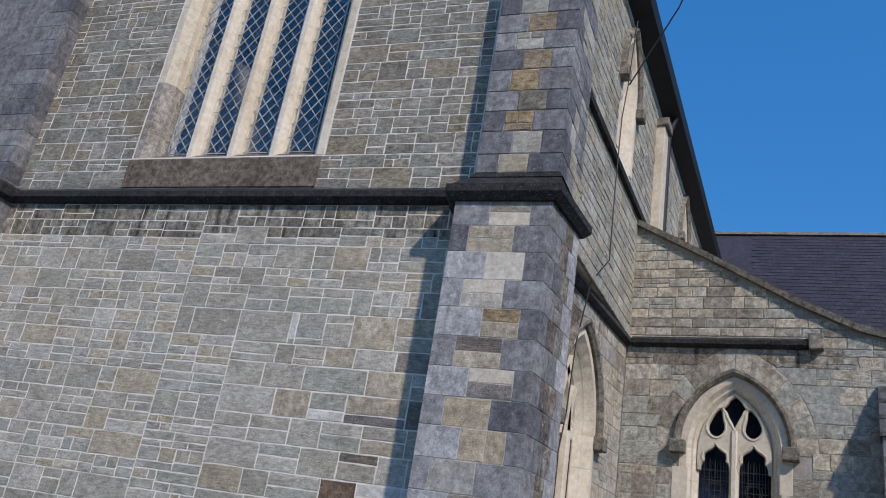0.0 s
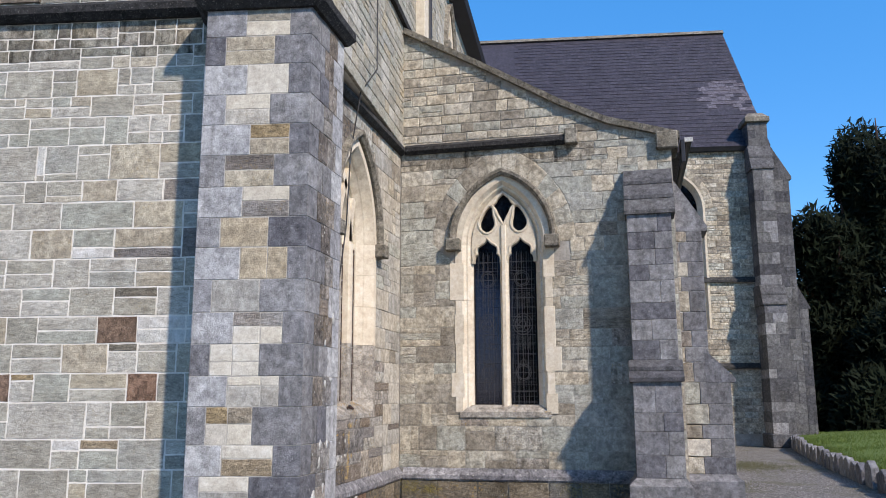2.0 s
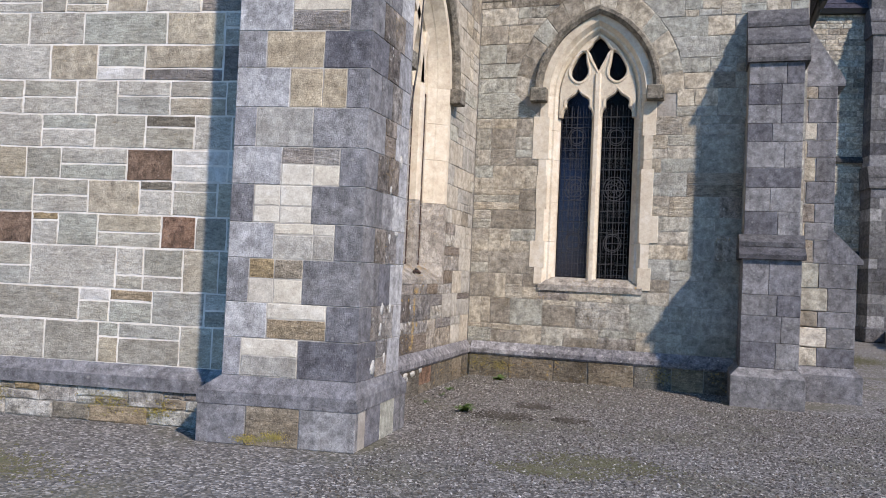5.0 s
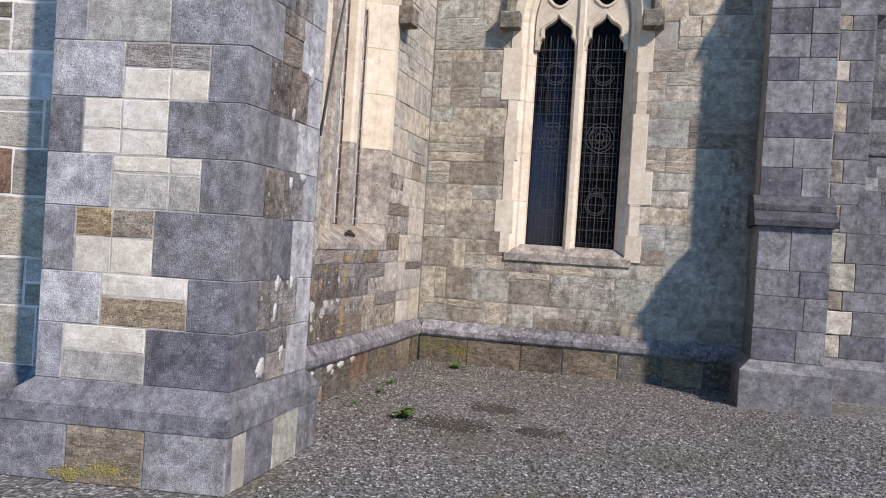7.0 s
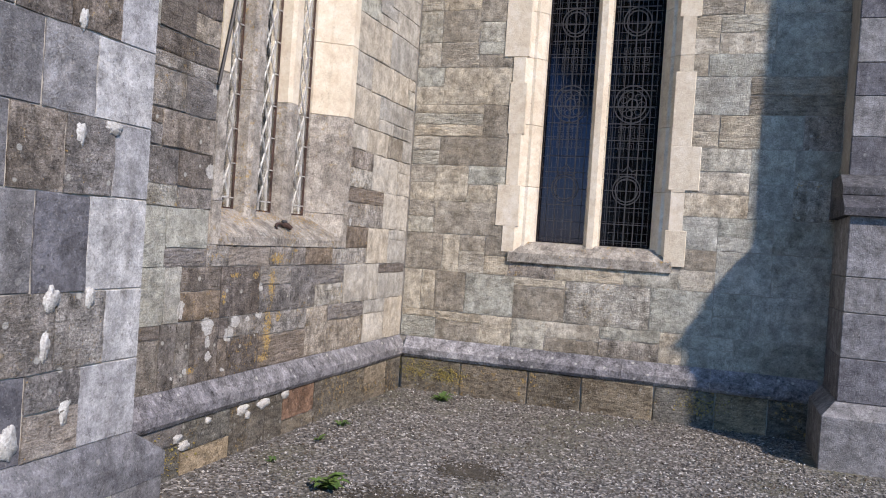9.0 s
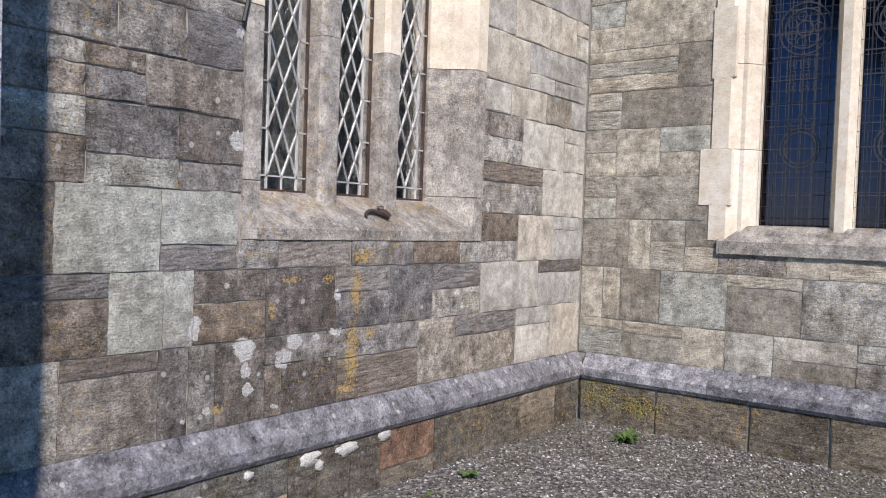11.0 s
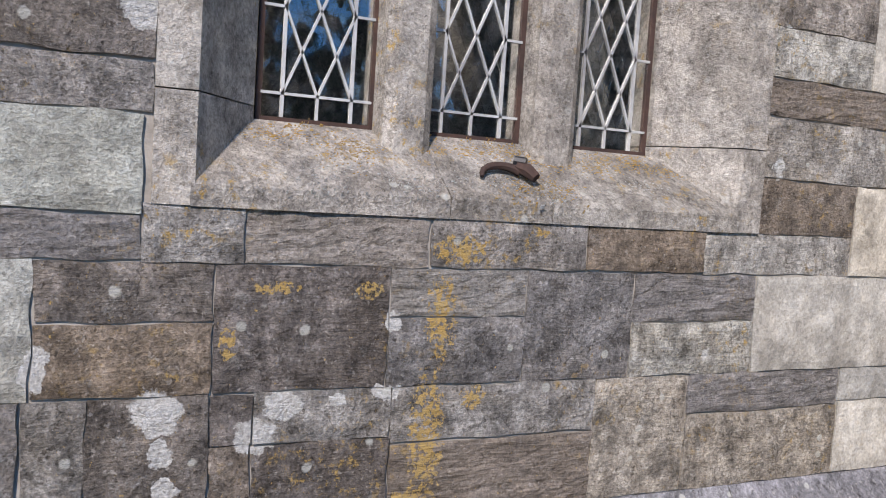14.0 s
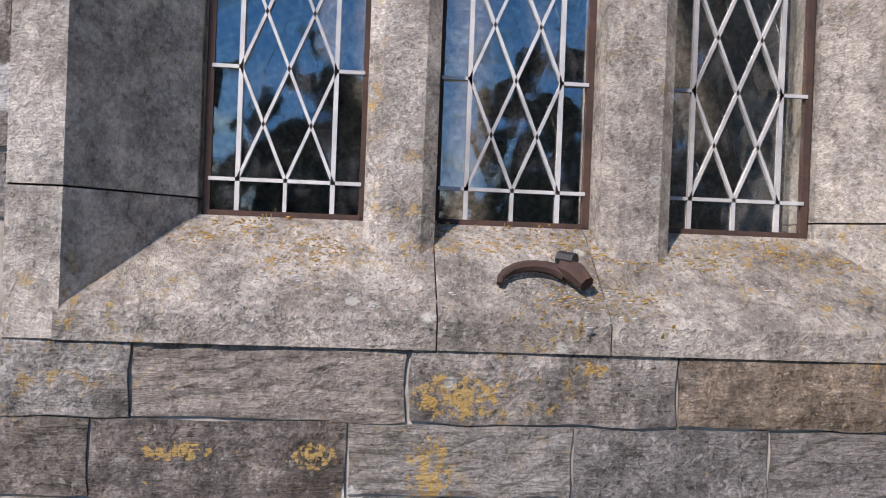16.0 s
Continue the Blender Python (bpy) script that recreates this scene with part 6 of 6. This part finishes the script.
skirt = [bm.verts.new((v.co.x, v.co.y, -0.1)) for v in grid[0]]
for j in range(ny):
    bm.faces.new((grid[0][j + 1], grid[0][j], skirt[j], skirt[j + 1]))
skirt = [bm.verts.new((row[0].co.x, row[0].co.y, -0.1)) for row in grid]
for i in range(nx):
    bm.faces.new((grid[i][0], grid[i + 1][0], skirt[i + 1], skirt[i]))
for f in bm.faces:
    f.smooth = True
lawn = tagged(part("lawn", bm, m_grass), "raised bright green mown lawn", "lawn", kind="structure")
rg = random.Random(3)
av, af = [], []
for i in range(26000):
    y = 1.2 + 16 * rg.random() ** 1.2
    edge = 8.25 + 0.045 * max(0, y - 4) + 0.004 * max(0, y - 8) ** 2
    x = edge + 0.12 + 7 * rg.random() ** 1.7
    hgt = 0.34 + 0.22 * math.sin(min(1, (x - edge) / 5) * 1.5) - 0.01
    a, l, w = rg.uniform(0, 6.28), rg.uniform(0.04, 0.1), 0.006
    k = len(av)
    lx, ly = rg.uniform(-0.03, 0.03), rg.uniform(-0.03, 0.03)
    av += [(x - w * math.cos(a), y - w * math.sin(a), hgt), (x + w * math.cos(a), y + w * math.sin(a), hgt), (x + lx, y + ly, hgt + l)]
    af.append((k, k + 1, k + 2))
me = bpy.data.meshes.new("grass")
me.from_pydata(av, [], af)
me.materials.append(m_grass)
tagged(new("grass", me), "short green grass blades on the lawn", "grass", kind="stuff")

kerb = thing("lawn_edging", "row of rough upright grey edging stones round the lawn", "edging", "structure")
y = 1.1
while y < 20:
    w = rg.uniform(0.42, 0.75)
    edge = 8.25 + 0.045 * max(0, y - 4) + 0.004 * max(0, y - 8) ** 2
    fr = Plane(edge, y, 90 - 4 - 0.4 * max(0, y - 8))
    h = rg.uniform(0.34, 0.5)
    top = [(-w / 2, 0), (w / 2, 0), (w / 2 * rg.uniform(0.8, 1), h * rg.uniform(0.7, 0.95)), (rg.uniform(-0.1, 0.1), h), (-w / 2 * rg.uniform(0.8, 1), h * rg.uniform(0.7, 0.95))]
    vs = [fr.p(u, zz, d) for d in (0.06, -0.08) for u, zz in top]
    me_bm = bmesh.new()
    vv = [me_bm.verts.new(v) for v in vs]
    for f in [(0, 1, 2, 3, 4), (9, 8, 7, 6, 5)] + [(i, i + 5, (i + 1) % 5 + 5, (i + 1) % 5) for i in range(5)]:
        me_bm.faces.new([vv[i] for i in f])
    bmesh.ops.recalc_face_normals(me_bm, faces=me_bm.faces)
    bmesh.ops.bevel(me_bm, geom=list(me_bm.edges), offset=0.02, segments=2, affect="EDGES", profile=0.6)
    part("edging_stone", me_bm, m_blue, kerb)
    y += w + rg.uniform(0.0, 0.06)

tomb = thing("chest_tomb", "brown stone chest tomb with an orange lichened top", "tomb")
FTB = Plane(5.20, -6.72, -67)      # its long side, running towards the viewer


part("base", box(FTB, -0.1, 2.1, -0.02, 0.40, -1.0, 0.1, 0.03), m_tomb, tomb)
part("chest", box(FTB, 0.0, 2.0, 0.40, 0.66, -0.9, 0.02, 0.02), m_tomb, tomb)
part("top_slab", box(FTB, -0.02, 2.02, 0.66, 0.75, -0.92, 0.04, 0.03), m_tombtop, tomb, "slab with orange lichen")


def yew(x, y, h, r, seed, n=15000):
    t = thing("yew_tree", "tall dark green churchyard yew tree", "tree", group="yews behind the church")
    q = random.Random(seed)
    tube("trunk", [(x, y, 0), (x + 0.1, y, h * 0.3), (x, y + 0.1, h * 0.6), (x, y, h * 0.9)], [r * 0.16, r * 0.12, r * 0.07, 0.02], m_bark, t)
    for i in range(6):
        a, z = i * 1.05 + q.random(), h * (0.15 + 0.1 * i)
        tube("limb", [(x, y, z), (x + math.cos(a) * r * 0.5, y + math.sin(a) * r * 0.5, z + h * 0.12), (x + math.cos(a) * r * 0.55, y + math.sin(a) * r * 0.55, min(h * 0.85, z + h * 0.22))],
             [r * 0.06, r * 0.04, 0.02], m_bark, t, sides=6)
    lobes = [(q.uniform(0, 6.28), q.uniform(0.05, 0.85), q.uniform(0.35, 0.6)) for _ in range(44)]
    vs, fs = [], []
    for i in range(n):
        a, zz, k = q.choice(lobes)
        th, ph = q.uniform(0, 6.28), math.acos(q.uniform(-1, 1))
        prof = (1 - zz) ** 0.55 * 0.9 + 0.12
        rad = r * k * 0.62 * q.uniform(0.8, 1.05)
        cx, cy, cz = x + math.cos(a) * r * prof * 0.62, y + math.sin(a) * r * prof * 0.62, h * (0.1 + 0.82 * zz)
        p = Vector((cx + rad * math.sin(ph) * math.cos(th), cy + rad * math.sin(ph) * math.sin(th), max(0.2, cz + rad * 1.5 * math.cos(ph))))
        s = q.uniform(0.16, 0.42)
        d1v = Vector((q.gauss(0, 1), q.gauss(0, 1), q.gauss(0.6, 1))).normalized()
        d2v = d1v.orthogonal().normalized()
        b = len(vs)
        vs += [tuple(p - d2v * s * 0.4), tuple(p + d1v * s * 0.5 + d2v * 0.1 * s), tuple(p + d2v * s * 0.4), tuple(p + d1v * s * 1.3)]
        fs += [(b, b + 1, b + 3), (b + 1, b + 2, b + 3)]
    me = bpy.data.meshes.new("crown")
    me.from_pydata(vs, [], fs)
    me.materials.append(m_yew)
    ob = new("crown", me)
    ob.parent = t


yew(12.7, 24.0, 10.8, 2.6, 1, 18000)
yew(15.1, 24.5, 15.5, 3.3, 2, 34000)
yew(14.2, 20.5, 5.5, 2.4, 3)
yew(19.5, 20.0, 11.0, 3.6, 4, 18000)
yew(13.4, 29.0, 6.5, 3.0, 6)
yew(16.8, 18.5, 5.5, 2.6, 8)
yew(12.2, 27.0, 4.0, 2.2, 9)
# Three yews out of view, added to darken low reflections in the bay glass.
yew(17.5, -4.5, 5.5, 3.0, 11)
yew(18.5, 1.5, 6.5, 3.2, 12)
yew(17.0, -10.0, 4.5, 2.8, 13)
# Low yews added to stand for the dark shade beyond the lawn.
yew(14.6, 17.5, 2.6, 1.6, 10, 9000)
yew(12.3, 18.6, 2.4, 1.5, 14, 9000)
yew(17.2, 16.0, 3.0, 1.8, 15, 9000)
yew(10.9, 21.5, 2.2, 1.3, 16, 7000)

# ---- gravel, weeds, lichen and small things ----
def scatter(n, seed):
    g = np.random.default_rng(seed)
    base = np.array([(1, 0, 0), (-1, 0, 0), (0, 1, 0), (0, -1, 0), (0, 0, 1), (0, 0, -0.6)], float)
    tri = np.array([(0, 2, 4), (2, 1, 4), (1, 3, 4), (3, 0, 4), (2, 0, 5), (1, 2, 5), (3, 1, 5), (0, 3, 5)])
    x, y = g.uniform(0.06, 7.5, n), -g.uniform(0, 1, n) ** 1.25 * 10.5
    wanted = ~((y < -4.3) & (x < 0.75)) & ~((x > 3.75) & (x < 5.7) & (y > -1.05))
    x, y = x[wanted], y[wanted]
    m = len(x)
    size = 0.005 + 0.010 * g.random(m) ** 2.0
    sc = size[:, None] * g.uniform(0.6, 1.3, (m, 3)) * np.array([1, 1, 0.7])
    a = g.uniform(0, 6.28, m)
    v = base[None] * sc[:, None] * g.uniform(0.75, 1.25, (m, 6, 1))
    c, s = np.cos(a)[:, None], np.sin(a)[:, None]
    vx, vy = v[..., 0] * c - v[..., 1] * s + x[:, None], v[..., 0] * s + v[..., 1] * c + y[:, None]
    vz = v[..., 2] + (size * 0.35)[:, None]
    vs = np.stack([vx, vy, vz], -1).reshape(-1, 3)
    fs = (tri[None] + 6 * np.arange(m)[:, None, None]).reshape(-1, 3)
    me = bpy.data.meshes.new("gravel")
    me.vertices.add(len(vs))
    me.vertices.foreach_set("co", vs.ravel())
    me.loops.add(fs.size)
    me.loops.foreach_set("vertex_index", fs.ravel().astype(np.int32))
    me.polygons.add(len(fs))
    me.polygons.foreach_set("loop_start", np.arange(0, fs.size, 3, dtype=np.int32))
    me.update(calc_edges=True)
    me.materials.append(m_pebble)
    tagged(new("gravel", me), "loose grey and white gravel stones", "gravel", kind="stuff")


scatter(110000, 4)

for i in range(9):
    patch("lichen_patch", FB, -4.1 + i * 0.22 + rg.uniform(-0.1, 0.1), rg.uniform(0.18, 0.31), rg.uniform(0.05, 0.2), rg.uniform(0.04, 0.09), m_white, "white lichen crust on the plinth", "lichen", 70 + i, d=0.052,
          group="lichen on the bay wall")
for fr, u, z, w, h, d in ((FC, 0.2, 0.22, 0.4, 0.22, 0.056), (FC, 0.55, 0.18, 0.3, 0.15, 0.056), (FC, 2.95, 0.2, 0.35, 0.2, 0.056), (FB, -3.9, 0.12, 0.5, 0.16, 0.056), (FA, -0.9, 0.18, 0.5, 0.2, 0.085),
                          (FA, -0.45, 0.15, 0.3, 0.18, 0.085), (FA, -2.2, 0.2, 0.4, 0.15, 0.085), (FT, -0.95, 0.05, 0.25, 0.06, 0.004), (FT, -0.72, 0.09, 0.2, 0.07, 0.004)):
    patch("moss_patch", fr, u, z, w, h, m_moss, "yellow-green moss on the plinth", "moss", int(100 * w + 1000 * abs(u)), d=d, group="moss on the plinths", flecks=130, spread=1.4)
for i, (u, z, w, h) in enumerate(((0.5, 1.02, 0.05, 0.14), (0.52, 1.2, 0.08, 0.12), (0.62, 1.85, 0.06, 0.12), (0.35, 0.68, 0.1, 0.14), (0.62, 0.75, 0.06, 0.1), (0.72, 1.2, 0.05, 0.1), (0.8, 1.9, 0.12, 0.06), (0.6, 2.3, 0.05, 0.1), (0.85, 2.6, 0.06, 0.12))):
    patch("lichen_patch", FS, u, z, w, h, m_white, "white lichen drip on the buttress side", "lichen", 200 + i, d=0.0125, group="lichen on the buttress")

class Flat(Plane):
    """The level ground: u runs along x, z along y."""

    def p(self, u, z, d=0.0):
        return Vector((u, z, d))


FG = Flat(0, 0, 0)
for i, (x, y, w, h, m, lab) in enumerate(((1.36, -3.34, 0.5, 0.42, m_damp, "dark damp patch of bare earth in the gravel"), (1.55, -2.5, 0.3, 0.25, m_damp, "small damp patch of earth in the gravel"),
                                          (2.1, -3.25, 0.25, 0.2, m_damp, "small damp patch of earth in the gravel"), (2.65, -5.15, 0.9, 0.5, m_green, "mossy patch in the gravel"),
                                          (2.3, -5.6, 0.7, 0.3, m_green, "mossy patch in the gravel"), (5.4, 3.5, 1.2, 1.6, m_green, "mossy patch in the gravel"), (6.6, 8.0, 1.4, 2.6, m_green, "mossy patch in the gravel"),
                                          (-2.0, -7.4, 1.6, 0.6, m_green, "mossy patch in the gravel"))):
    patch("ground_patch", FG, x, y, w, h, m, lab, "moss" if m is m_green else "earth", 500 + i, d=0.007, group="patches in the gravel", flecks=int(900 * max(0.3, w * h) ** 0.5), spread=3.0)


class SillSlope(Plane):
    """The sloping top of the sill: z runs from 0 at its front edge to 1 at the glass."""

    def p(self, u, z, d=0.0):
        return FB.p(u, 1.468 + 0.157 * z + d * 0.81, -0.22 * z + d * 0.58)


FSL = SillSlope(0, 0, 90)
for i in range(16):
    u = -3.0 + 1.42 * i / 15 + rg.uniform(-0.05, 0.05)
    patch("lichen_patch", FSL, u, rg.uniform(0.72, 0.95), 0.13, 0.3, m_orange, "orange lichen on the window sill", "lichen", 300 + i, d=0.0025, group="orange lichen", flecks=34)
for i in range(12):
    patch("lichen_patch", FSL, rg.uniform(-3.1, -1.55), rg.uniform(0.1, 0.6), 0.16, 0.4, m_white if i % 3 else m_orange, "pale lichen flecks on the window sill", "lichen", 330 + i, d=0.0022, group="pale lichen", flecks=26)
# rusty iron shackle lying on the sill
iron = thing("iron_shackle", "rusty curved iron shackle lying on the window sill", "shackle")
sill = lambda u, d: FB.p(u, 1.468 + (0.0 - d) * 0.714 + 0.012, d)
arc = [sill(-2.325 + 0.075 * math.cos(math.pi - t) - 0.015, -0.065 - 0.035 * math.sin(t)) + Vector((0.004, 0, 0.012 * math.sin(t))) for t in [math.pi * i / 10 for i in range(9)]]
tube("hook", arc, [0.006, 0.008, 0.010, 0.011, 0.012, 0.012, 0.013, 0.014, 0.015], m_rust, iron)
tube("eye", [sill(-2.285, -0.09) + Vector((0, 0, 0.02)), sill(-2.262, -0.075) + Vector((0.01, 0, 0.02)), sill(-2.245, -0.06) + Vector((0.02, 0, 0.01))], [0.018, 0.022, 0.016], m_rust, iron)
tube("cap", [sill(-2.29, -0.10) + Vector((0, 0, 0.03)), sill(-2.262, -0.088) + Vector((0.012, 0, 0.034))], [0.016, 0.016], m_black, iron, "dark rubber cap")


def weed(x, y, r, n, seed):
    q = random.Random(seed)
    ob = tagged(new("weed"), "small green weed growing in the gravel", "weed", group="weeds in the gravel")
    ob.location, ob.empty_display_size = (x, y, 0), 0.05
    for i in range(n):
        a, l = q.uniform(0, 6.28), r * q.uniform(0.5, 1.1)
        w, up, ox, oy = l * 0.22, q.uniform(0.3, 1.0), q.uniform(-r, r) * 0.3, q.uniform(-r, r) * 0.3
        c, s = math.cos(a), math.sin(a)
        rows = [(0.0, 0.12, 0.0), (0.3, 0.8, 0.42), (0.6, 1.0, 0.6), (0.85, 0.55, 0.55), (1.0, 0.05, 0.42)]
        bm = bmesh.new()
        vs = [[bm.verts.new((ox + c * l * f - s * w * g * e, oy + s * l * f + c * w * g * e, l * (hh + (0.08 if e else 0)) * up + 0.004)) for e in (-1, 0, 1)] for f, g, hh in rows]
        for p0, p1 in zip(vs, vs[1:]):
            bm.faces.new((p0[0], p0[1], p1[1], p1[0]))
            bm.faces.new((p0[1], p0[2], p1[2], p1[1]))
        part("leaf", bm, m_leaf, ob)
    return ob


for i, (x, y, r, n) in enumerate(((0.62, -0.42, 0.11, 22), (0.3, -1.85, 0.07, 14), (0.35, -2.35, 0.06, 10), (0.9, -3.3, 0.12, 26), (0.35, -3.0, 0.05, 8), (0.55, -0.32, 0.06, 8))):
    weed(x, y, r, n, i)
rush = thing("rush_tuft", "tuft of thin dark grass beside the tomb", "grass tuft")
for i in range(14):
    x, y = 4.95 + rg.uniform(-0.18, 0.1), -6.9 + rg.uniform(-0.2, 0.2)
    tube("blade", [(x, y, 0), (x + rg.uniform(-0.05, 0.05), y, 0.15), (x + rg.uniform(-0.12, 0.12), y + rg.uniform(-0.1, 0.1), rg.uniform(0.22, 0.36))], [0.005, 0.004, 0.001], m_leaf, rush, sides=4)
